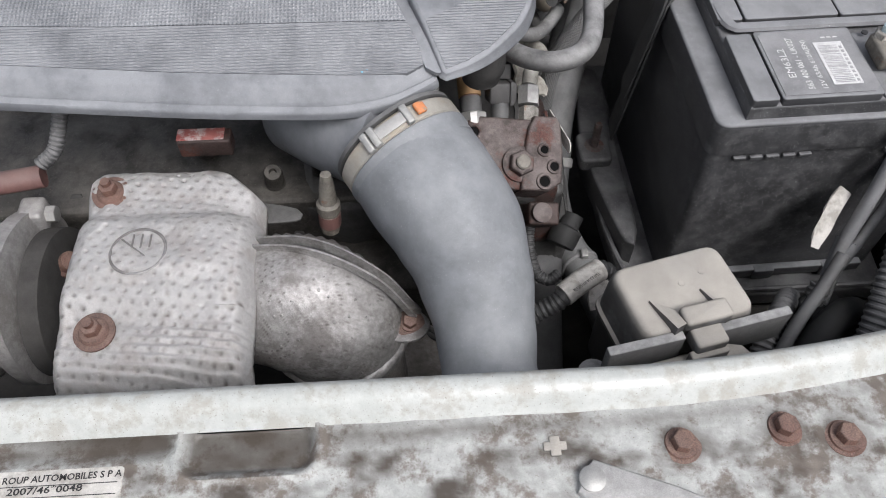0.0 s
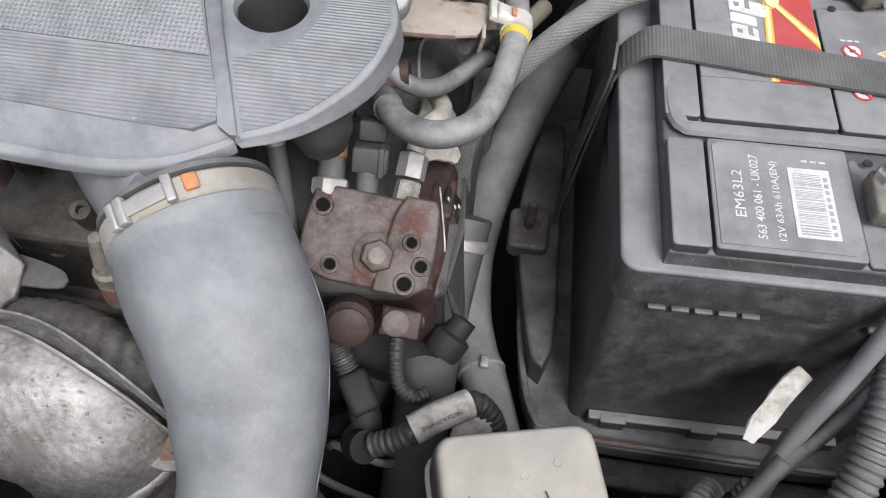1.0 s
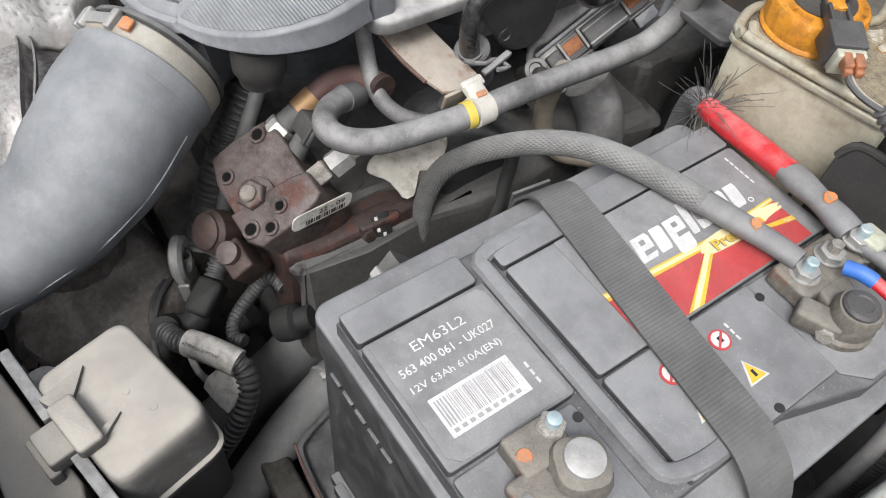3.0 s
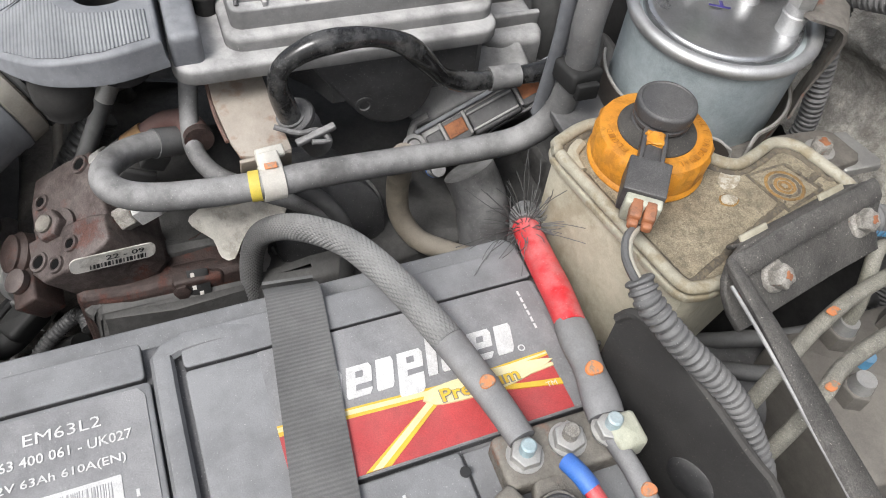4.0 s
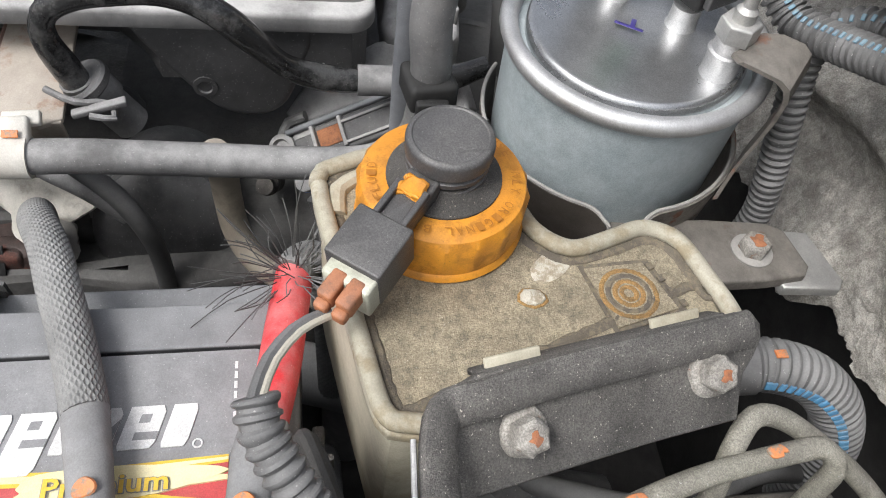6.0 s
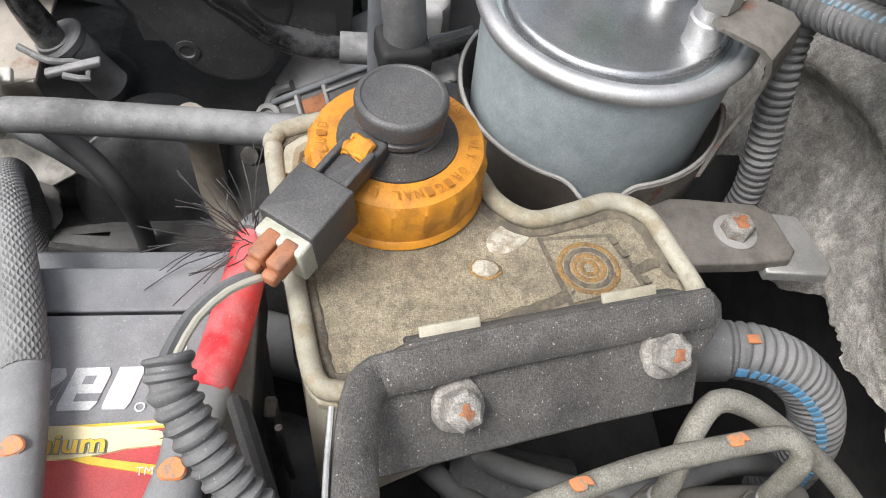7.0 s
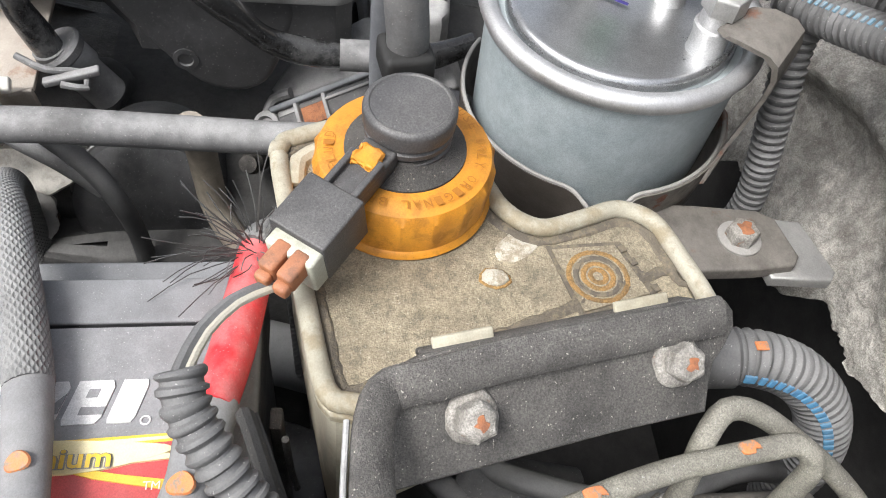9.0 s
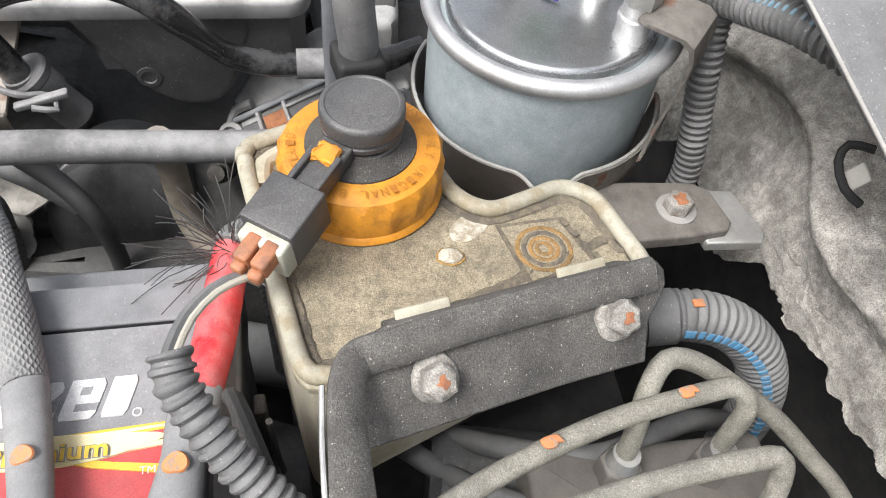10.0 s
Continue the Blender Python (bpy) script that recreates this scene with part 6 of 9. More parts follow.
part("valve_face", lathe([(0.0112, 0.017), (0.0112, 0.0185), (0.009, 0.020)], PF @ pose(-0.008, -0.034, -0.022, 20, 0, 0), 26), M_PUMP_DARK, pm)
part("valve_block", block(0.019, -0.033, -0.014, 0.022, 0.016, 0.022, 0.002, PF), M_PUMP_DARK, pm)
part("valve_bolt", lathe([(0.007, 0), (0.007, 0.004), (0.004, 0.005)], PF @ Matrix.Translation((0.016, -0.033, -0.002)), 20), M_PUMP, pm)
# paper tag on the pump
tg = thing("pump_tag", (-0.181, -0.075, 0.71), "curled white paper tag with a barcode on the pump", "tag")
TA = (V((-0.1769, -0.0533, 0.7299)) - V((-0.1684, -0.0951, 0.7376))).normalized()
TN = V((0.95, 0.12, 0.02))
TN = (TN - TA * TN.dot(TA)).normalized()
TB = TN.cross(TA)
TF = Matrix(((TA.x, TB.x, TN.x, -0.1720), (TA.y, TB.y, TN.y, -0.0742), (TA.z, TB.z, TN.z, 0.7335), (0, 0, 0, 1)))
part("paper", slab(rounded(-0.022, 0.022, -0.0055, 0.0055, 0.004), -0.0004, 0.0004, 0.0, TF), M_PAPER, tg)
text_part("print", "22 - 09", TF @ V((-0.004, 0.0005, 0.0005)), TF.to_3x3() @ V((1, 0, 0)), TF.to_3x3() @ V((0, 1, 0)), 0.020, M_BLACK_INK, tg, height=0.0036, bold=0.02)
for k in range(16):
    part("bar", block(-0.012 + 0.0019 * k, -0.0028, 0.0005, 0.0006 + 0.0005 * (k % 3), 0.0032, 0.0002, 0.00005, TF), M_BLACK_INK, tg)
tp = thing("type_plate", (-0.165, -0.045, 0.69), "small black plate with pale print on the pump flange", "plate")
part("pad", block(-0.1775, -0.0350, 0.6925, 0.016, 0.030, 0.020, 0.003), M_PUMP_DARK, tp, "rusty pad under the plate")
QF = Matrix.Translation((-0.1692, -0.0350, 0.6965)) @ V((0.85, -0.05, 0.5)).to_track_quat("Z", "Y").to_matrix().to_4x4()
part("plate", block(0, 0, 0, 0.012, 0.022, 0.001, 0.0003, QF), M_BLACK_INK, tp)
for k in range(5):
    part("print_bar", block(-0.003 + 0.0035 * (k % 2), -0.008 + 0.004 * k, 0.0007, 0.0022, 0.0026, 0.0002, 0.00005, QF), M_PAPER, tp)
# fuel fittings
ff = thing("fuel_line_elbow", (-0.235, -0.05, 0.74), "brown fuel line elbow with a brass sleeve and steel clip", "fuel fitting")
fl = [(-0.2335, -0.0700, 0.7440), (-0.2342, -0.0610, 0.7495), (-0.2352, -0.0450, 0.7590), (-0.2330, -0.0350, 0.7670), (-0.2240, -0.0260, 0.7750), (-0.2120, -0.0200, 0.7800), (-0.2000, -0.0180, 0.7820)]
part("elbow", tube(fl, 0.0070, 16), M_PURPLE, ff)
part("brass_sleeve", tube([(-0.2345, -0.0560, 0.7525), (-0.2352, -0.0445, 0.7593)], 0.0080, 20), M_BRASS, ff, "brass coloured sleeve")
part("collar", tube([(-0.2337, -0.0665, 0.7462), (-0.2344, -0.0570, 0.7520)], 0.0076, 18), M_RUBBER_DARK, ff)
bm = lathe([(0.0092, 0), (0.0098, 0.002), (0.0098, 0.008), (0.0090, 0.009)], axis_frame((-0.2332, -0.0740, 0.7415), (-0.04, 0.86, 0.52)), 14, wobble=lambda a, z: 1 + 0.07 * math.sin(5 * a))
part("steel_clip", bm, M_STEEL, ff, "shiny crimped steel clip")
part("end_ring", tube([(-0.2025, -0.0182, 0.7818), (-0.1980, -0.0178, 0.7822)], 0.0078, 18), M_PUMP_DARK, ff)
pc = thing("pump_connector", (-0.215, -0.06, 0.73), "black plastic connector on the pump top", "connector")
part("body", block(0, 0, 0, 0.019, 0.020, 0.014, 0.0015, pose(-0.2130, -0.0555, 0.7560, -32, 4, 4)), M_DEEP, pc)
part("shroud", block(0, 0, 0, 0.015, 0.014, 0.011, 0.0015, pose(-0.2135, -0.0430, 0.7640, -32, 4, 4)), M_DEEP, pc)
part("rib", block(0, 0, 0, 0.003, 0.021, 0.016, 0.0006, pose(-0.2070, -0.0560, 0.7562, -32, 4, 4)), M_DEEP, pc)
part("neck", tube([(-0.2140, -0.0700, 0.7400), (-0.2135, -0.0620, 0.7530)], 0.0062, 14), M_RUBBER_DARK, pc)
part("foot", lathe([(0.0085, 0), (0.0085, 0.003), (0.0065, 0.005)], axis_frame((-0.2145, -0.0725, 0.7365), (0.05, 0.5, 0.8)), 20), M_PUMP, pc)
bj = thing("banjo_fitting", (-0.18, -0.06, 0.74), "dusty steel hexagon pipe union", "fuel fitting")
part("union", hexagon((-0.1935, -0.0690, 0.7370), (0.08, 0.85, 0.50), 0.0070, 0.012), M_NUT, bj)
part("union", hexagon((-0.1925, -0.0570, 0.7430), (0.08, 0.85, 0.50), 0.0082, 0.014, spin=20), M_ALU, bj)
part("pipe", tube([(-0.1912, -0.0450, 0.7510), (-0.1880, -0.0330, 0.7570), (-0.1800, -0.0180, 0.7560), (-0.1880, 0.0050, 0.7480)], 0.0055, 12), M_FOIL, bj)
# torn white wrap
fo = thing("torn_wrap", (-0.18, -0.01, 0.70), "torn and crumpled dirty white insulation wrap", "insulation")
WZ = V((0.62, -0.20, 0.75)).normalized()
WX = (V((0, 1, 0)) - WZ * WZ.y).normalized()
WY = WZ.cross(WX)
WM = Matrix(((WX.x, WY.x, WZ.x, -0.1840), (WX.y, WY.y, WZ.y, -0.0060), (WX.z, WY.z, WZ.z, 0.7240), (0, 0, 0, 1)))
bm = slab(smooth_outline([(-0.027, 0.009), (-0.012, 0.017), (0.024, 0.016), (0.028, 0.005), (0.014, -0.008), (0.004, -0.004), (-0.006, -0.017), (-0.013, -0.015), (-0.016, -0.004)], 0.004), -0.0012, 0.0012, 0.0, WM)
divide(bm, 5)
for v in bm.verts:
    p = WM.inverted() @ v.co
    fold = 0.0085 * abs(noise.noise(V((p.x * 70, p.y * 60, 2.0)))) + 0.0035 * abs(noise.noise(V((p.x * 130, p.y * 130, 5.0)))) - 0.004 * max(0.0, p.x - 0.004) / 0.02
    v.co += WZ * fold
part("wrap", bm, M_FOIL, fo, sharp=24)
bm = slab(smooth_outline([(-0.005, 0.008), (0.009, 0.006), (0.007, -0.014), (-0.002, -0.018), (-0.007, -0.006)], 0.003), -0.0010, 0.0010, 0.0, WM @ pose(0.002, -0.012, -0.003, 25, 10, 20))
divide(bm, 4)
part("torn_flap", roughen(roughen(bm, 0.004, 60, 7.0), 0.0010, 190, 1.0), M_PALE_METAL, fo, "grey torn end of the wrap", sharp=24)

# ---- hoses over the engine ----
rh = thing("return_hose", (-0.14, 0.05, 0.79), "dusty grey rubber fuel hose looping over to the filter", "hose")
line = [(-0.2120, -0.0270, 0.7720), (-0.2050, -0.0420, 0.7790), (-0.1950, -0.0560, 0.7845), (-0.1800, -0.0650, 0.7890), (-0.1640, -0.0625, 0.7925), (-0.1540, -0.0480, 0.7930), (-0.1480, -0.0220, 0.7945), (-0.1450, 0.0060, 0.7960), (-0.1470, 0.0330, 0.7945), (-0.1510, 0.0750, 0.7890), (-0.1530, 0.1250, 0.7850), (-0.1530, 0.1500, 0.7880), (-0.1500, 0.1640, 0.8050), (-0.1440, 0.1660, 0.8400), (-0.1430, 0.1640, 0.8680), (-0.1450, 0.1700, 0.8960), (-0.1480, 0.1870, 0.9105), (-0.1500, 0.2080, 0.9150), (-0.1520, 0.2290, 0.9140)]
part("hose", tube(line, lambda t: 0.0070 + 0.0006 * min(1.0, max(0.0, (t - 0.55) * 6)), 20, 0.003), M_RUBBER, rh)
part("yellow_band", tube([(-0.1456, 0.0000, 0.7957), (-0.1451, 0.0050, 0.7960)], 0.0076, 20), M_YELLOW_PAINT, rh, "yellow paint band")
part("cuff", tube([(-0.2118, -0.0275, 0.7722), (-0.2055, -0.0410, 0.7786)], 0.0080, 18), M_RUBBER_DARK, rh)
part("blue_mark", block(-0.1495, 0.2065, 0.9236, 0.003, 0.004, 0.0008, 0.0002), M_CYAN_PAINT, rh)
part("orange_mark", block(-0.1500, 0.2180, 0.9237, 0.006, 0.005, 0.0008, 0.0002), M_ORANGE_PAINT, rh)
part("end_collar", tube([(-0.1515, 0.2240, 0.9143), (-0.1530, 0.2330, 0.9135)], 0.0098, 18), M_RUBBER, rh)
wc = thing("white_hose_clip", (-0.137, 0.007, 0.80), "white plastic hose clip with an orange dab", "clip")
part("clip_body", tube([(-0.1451, 0.0052, 0.7960), (-0.1456, 0.0160, 0.7957)], 0.0086, 16), M_WHITE_PLASTIC, wc)
part("clip_top", block(0, 0, 0, 0.012, 0.011, 0.006, 0.0015, pose(-0.1510, 0.0110, 0.8030, 0, 25, 6)), M_WHITE_PLASTIC, wc)
part("clip_fin", block(0, 0, 0, 0.006, 0.014, 0.004, 0.0010, pose(-0.1575, 0.0125, 0.8040, 0, 25, 6)), M_WHITE_PLASTIC, wc)
part("paint_mark", block(0, 0, 0, 0.0030, 0.0060, 0.0008, 0.0003, pose(-0.1470, 0.0110, 0.8060, 0, 30, 0)), M_ORANGE_PAINT, wc, "orange dab")
th = thing("thin_hose", (-0.20, -0.02, 0.77), "thin dusty grey breather hose", "hose")
part("hose", tube([(-0.2330, -0.0150, 0.8120), (-0.2200, -0.0180, 0.7985), (-0.2080, -0.0210, 0.7860), (-0.1960, -0.0210, 0.7765), (-0.1830, -0.0130, 0.7700), (-0.1700, 0.0060, 0.7660), (-0.1620, 0.0250, 0.7600), (-0.1600, 0.0400, 0.745)], 0.0050, 14), M_RUBBER, th)
bp = thing("engine_bracket", (-0.19, 0.008, 0.77), "dusty beige plated bracket with rusty edges", "bracket")
bm = slab([(-0.236, -0.008), (-0.236, 0.020), (-0.200, 0.0220), (-0.164, 0.0245), (-0.160, 0.016), (-0.165, -0.001), (-0.178, -0.0045), (-0.205, -0.0075)], 0.7985, 0.8005, 0.0005, pose(0, 0, 0.0, 0, 0, 0))
for v in bm.verts:
    v.co.z += 0.10 * (v.co.x + 0.20) * -1.0 * 0.6
part("plate", bm, M_BEIGE, bp)
part("lip", block(0, 0, 0, 0.0022, 0.026, 0.012, 0.0006, pose(-0.1635, 0.0110, 0.7920, 0, 12, 4)), M_BEIGE, bp)
part("rust_edge", tube([(-0.222, -0.0082, 0.801), (-0.196, -0.0078, 0.7995), (-0.176, -0.0052, 0.7985)], 0.0011, 8), M_BOLT_RUST, bp)

bl = thing("black_cable_loop", (-0.18, 0.07, 0.80), "shiny black sheathed cable looping into a clipped socket", "cable")
part("sheath", tube([(-0.1820, 0.0300, 0.7960), (-0.1805, 0.0260, 0.8100), (-0.1785, 0.0225, 0.8260), (-0.1780, 0.0250, 0.8370), (-0.1780, 0.0340, 0.8440), (-0.1780, 0.0470, 0.8480), (-0.1780, 0.0670, 0.8480), (-0.1780, 0.0850, 0.8415), (-0.1800, 0.0990, 0.8270), (-0.1840, 0.1120, 0.8110), (-0.1880, 0.1280, 0.8020), (-0.1900, 0.1480, 0.7990), (-0.1900, 0.1780, 0.8000), (-0.1950, 0.2000, 0.8050)], lambda t: 0.0054 + 0.0006 * math.sin(30 * t), 16, 0.003), M_GLOSS_CABLE, bl)
part("cuff", tube([(-0.1822, 0.0303, 0.7950), (-0.1812, 0.0280, 0.8040)], 0.0072, 16), M_RUBBER_DARK, bl, "black cuff")
part("tape_wrap", tube([(-0.1900, 0.1420, 0.7995), (-0.1900, 0.1600, 0.7992)], 0.0068, 16), M_RUBBER, bl, "dusty tape wrap")
sk = thing("clip_socket", (-0.185, 0.032, 0.77), "grey plastic socket with a wire spring clip", "connector")
part("socket", lathe([(0.0092, 0), (0.0096, 0.002), (0.0096, 0.012), (0.0082, 0.014), (0.0082, 0.030)], axis_frame((-0.1830, 0.0300, 0.8020), (-0.15, 0.45, -0.9)), 24), M_PLASTIC_DUSTY, sk)
part("clip_ring", lathe([(0.0096, 0.001), (0.0106, 0.002), (0.0106, 0.005), (0.0096, 0.006)], axis_frame((-0.1826, 0.0292, 0.8045), (-0.15, 0.45, -0.9)), 28), M_PLASTIC, sk, "grey clip ring")
part("clip_wire", tube([(-0.1730, 0.0180, 0.8060), (-0.1690, 0.0290, 0.8030), (-0.1730, 0.0400, 0.7990), (-0.1650, 0.0440, 0.7980), (-0.1640, 0.0350, 0.8000)], 0.0014, 8), M_RUBBER, sk, "spring clip wire")
part("clip_tab", block(0, 0, 0, 0.004, 0.022, 0.003, 0.0008, pose(-0.1690, 0.0380, 0.8000, 10, 0, 12)), M_RUBBER, sk)

# ---- air filter housing ----
ab = thing("air_filter_box", (-0.30, 0.06, 0.74), "dusty dark grey air filter housing with a ribbed lid", "air filter")
part("base_flange", slab(rounded(-0.46, -0.1985, -0.0235, 0.1500, 0.012), 0.8165, 0.8265, 0.003, low=0.002), M_PLASTIC_DUSTY, ab)
bm = slab([(-0.45, -0.010), (-0.242, -0.010), (-0.238, 0.034), (-0.2220, 0.048), (-0.2060, 0.056), (-0.2060, 0.140), (-0.2150, 0.147), (-0.45, 0.147)], 0.786, 0.818, 0.0, None, None)
part("lower_body", bm, M_PLASTIC, ab, "black lower half of the housing")
bm = slab(smooth_outline([(0.050, 0.816), (0.054, 0.798), (0.064, 0.784), (0.078, 0.768), (0.094, 0.763), (0.108, 0.769), (0.116, 0.786), (0.119, 0.816)], 0.005), -0.245, -0.2050, 0.004, Matrix(((0, 0, 1, 0), (1, 0, 0, 0), (0, 1, 0, 0), (0, 0, 0, 1))))
part("lobe", bm, M_PLASTIC, ab)
part("lobe_eye", lathe([(0.0055, 0), (0.0055, 0.001), (0.0035, 0.0012), (0.003, 0.0004)], axis_frame((-0.2052, 0.074, 0.782), (1, 0, 0)), 22), M_PLASTIC, ab)
part("lid_lip", slab(rounded(-0.45, -0.2080, 0.0040, 0.1495, 0.010), 0.824, 0.8345, 0.0035), M_PLASTIC_DUSTY, ab)
part("lid_step", slab(rounded(-0.45, -0.2150, 0.0085, 0.1465, 0.006), 0.832, 0.8455, 0.0015), M_PLASTIC_DUSTY, ab)
bm = bmesh.new()
lo = [(-0.2195, 0.0125), (-0.2195, 0.1440), (-0.45, 0.1440), (-0.45, 0.0125)]
hi = [(-0.2320, 0.0195), (-0.2290, 0.1375), (-0.45, 0.1375), (-0.45, 0.0195)]
a = [bm.verts.new((x, y, 0.844)) for x, y in lo]
b = [bm.verts.new((x, y, 0.8520 if k in (0, 3) else 0.8730)) for k, (x, y) in enumerate(hi)]
for k in range(4):
    bm.faces.new((a[k], a[(k + 1) % 4], b[(k + 1) % 4], b[k]))
bm.faces.new(b)
bmesh.ops.subdivide_edges(bm, edges=bm.edges[:], cuts=11, use_grid_fill=True)
part("lid", bm, M_PLASTIC, ab, "black raised lid")
bm = bmesh.new()
q = [bm.verts.new(p) for p in ((-0.2450, 0.0230, 0.8530), (-0.2420, 0.1340, 0.8727), (-0.45, 0.1340, 0.8727), (-0.45, 0.0230, 0.8530))]
q2 = [bm.verts.new(v.co + V((0, 0, 0.0022))) for v in q]
for k in range(4):
    bm.faces.new((q[k], q[(k + 1) % 4], q2[(k + 1) % 4], q2[k]))
bm.faces.new(q2)
bm.faces.new(q[::-1])
part("lid_panel", bm, M_COVER_DOTS, ab, "pale grey dotted panel on the lid")
part("lid_lug", lathe([(0.0075, 0), (0.0075, 0.003), (0.0045, 0.0035), (0.0045, 0.001)], axis_frame((-0.262, 0.070, 0.8632), (0, -0.18, 1)), 24), M_WHITE_PLASTIC, ab, "pale looped lug on the lid")
for k in range(6):
    y = 0.0260 + 0.0212 * k
    top = 0.8520 + 0.021 * (y - 0.0195) / 0.118
    bm = slab([(-0.2160, 0.8450), (-0.2165, 0.8475), (-0.2265, top + 0.0002), (-0.240, top + 0.0008), (-0.240, 0.8450)], -0.0010, 0.0010, 0.0003, Matrix(((1, 0, 0, 0), (0, 0, -1, y), (0, 1, 0, 0), (0, 0, 0, 1))))
    part("rib", bm, M_PLASTIC_DUSTY, ab)
for k in range(9):
    x = -0.246 - 0.017 * k
    bm = slab([(0.0095, 0.8450), (0.0100, 0.8475), (0.0175, 0.8520), (0.0260, 0.8530), (0.0260, 0.8450)], -0.0012, 0.0012, 0.0003, Matrix(((0, 0, 1, x), (1, 0, 0, 0), (0, 1, 0, 0), (0, 0, 0, 1))))
    part("rib", bm, M_PLASTIC_DUSTY, ab)
    bm = slab([(0.1465, 0.8450), (0.1450, 0.8490), (0.1390, 0.8725), (0.1340, 0.8726), (0.1340, 0.8450)], -0.0012, 0.0012, 0.0003, Matrix(((0, 0, 1, x), (1, 0, 0, 0), (0, 1, 0, 0), (0, 0, 0, 1))))
    part("rib", bm, M_PLASTIC_DUSTY, ab)
bm = tube([(-0.2190, 0.0125, 0.8455), (-0.2315, 0.0195, 0.8525), (-0.2305, 0.080, 0.8630), (-0.2288, 0.1375, 0.8735), (-0.2188, 0.1442, 0.8455)], 0.0012, 8)
part("lid_edge", bm, M_PLASTIC, ab)
b = part("screw", lathe([(0.0060, 0.826), (0.0060, 0.836), (0.0075, 0.8365), (0.0075, 0.838)], Matrix.Translation((-0.2470, -0.0005, 0)), 20), M_BLOCK_DARK, ab)
part("screw_head", hexagon((-0.2470, -0.0005, 0.8380), (0, 0, 1), 0.0056, 0.0048, chamfer=0.3), M_RUST_ORANGE, b, "rusty orange hexagon head")
# flat padded strip between cover and box
cp = thing("cover_pad", (-0.25, -0.013, 0.825), "grey moulded strip beside the engine cover", "trim")
part("strip", slab(rounded(-0.56, -0.2040, -0.0225, -0.0070, 0.004), 0.8225, 0.8435, 0.004), M_COVER, cp)

# ---- intake duct, rail and injector plugs ----
dt = thing("intake_duct", (-0.23, 0.18, 0.76), "dusty grey plastic duct beside the air box", "duct")
bm = slab(smooth_outline([(-0.330, 0.160), (-0.265, 0.158), (-0.236, 0.155), (-0.223, 0.164), (-0.221, 0.182), (-0.228, 0.192), (-0.265, 0.196), (-0.330, 0.196)], 0.008), 0.765, 0.800, 0.006)
part("body", roughen(bm, 0.0015, 40), M_PLASTIC_DUSTY, dt)
for x in (-0.285, -0.260, -0.235):
    part("rib", block(x, 0.177, 0.803, 0.004, 0.030, 0.010, 0.0015), M_PLASTIC_DUSTY, dt)
part("band", tube([(-0.270, 0.156, 0.795), (-0.270, 0.168, 0.810), (-0.270, 0.188, 0.808), (-0.270, 0.198, 0.790)], 0.003), M_PLASTIC_DUSTY, dt)
ir = thing("injector_rail", (-0.20, 0.14, 0.72), "dusty grey injector rail with black plugs and rusty clips", "fuel rail")
ra, rb_ = V((-0.1990, 0.1180, 0.7460)), V((-0.1930, 0.1860, 0.7880))
RX = (rb_ - ra).normalized()
RZ = V((0.62, -0.35, 0.70))
RZ = (RZ - RX * RZ.dot(RX)).normalized()
RY = RZ.cross(RX)
IM = Matrix(((RX.x, RY.x, RZ.x, ra.x), (RX.y, RY.y, RZ.y, ra.y), (RX.z, RY.z, RZ.z, ra.z), (0, 0, 0, 1)))
part("rail", block(0.040, 0.002, -0.010, 0.092, 0.020, 0.016, 0.002, IM), M_PLASTIC_DUSTY, ir)
part("upper_rib", block(0.040, 0.0125, -0.004, 0.095, 0.003, 0.010, 0.001, IM), M_COVER, ir)
part("lower_rib", block(0.044, -0.0075, -0.004, 0.080, 0.0022, 0.008, 0.0008, IM), M_PLASTIC, ir)
part("dusty_wing", slab([(-0.006, 0.014), (0.072, 0.014), (0.074, 0.034), (0.050, 0.040), (0.010, 0.036), (-0.008, 0.024)], -0.016, -0.006, 0.003, IM), M_PLASTIC_DUSTY, ir, "dusty moulded wing behind the plugs")
for x in (0.0165, 0.0660):
    p = part("plug", block(x, 0.002, -0.002, 0.017, 0.0155, 0.008, 0.001, IM), M_PLASTIC, ir, "black injector plug")
    part("rusty_clip", block(x, 0.003, 0.002, 0.0125, 0.0090, 0.0018, 0.0005, IM), M_RUST_ORANGE, p, "rusty steel clip")
    for d in (-0.0078, 0.0078):
        part("clip_jaw", block(x + d, 0.003, 0.0025, 0.0020, 0.0150, 0.0050, 0.0005, IM), M_PLASTIC_DUSTY, p)
    part("plug_face", block(x + 0.002, -0.0120, -0.006, 0.016, 0.010, 0.0080, 0.001, IM), M_COVER, p)
p = part("plug", block(0.0410, 0.001, 0.000, 0.031, 0.0165, 0.012, 0.002, IM), M_PLASTIC, ir, "long black plug between the clips")
part("ridge", block(0.0410, 0.0065, 0.0066, 0.030, 0.0015, 0.0016, 0.0004, IM), M_PLASTIC_DUSTY, p)
part("ridge", block(0.0410, -0.0035, 0.0066, 0.030, 0.0015, 0.0016, 0.0004, IM), M_PLASTIC_DUSTY, p)
part("end_plug", block(0.0020, 0.000, -0.003, 0.011, 0.015, 0.011, 0.0015, IM), M_PLASTIC, ir)
part("end_lug", lathe([(0.0075, -0.006), (0.0075, 0.004), (0.0050, 0.005), (0.0040, 0.003)], IM @ pose(-0.012, 0.006, -0.004, 0, 0, 0), 22), M_PLASTIC_DUSTY, ir)
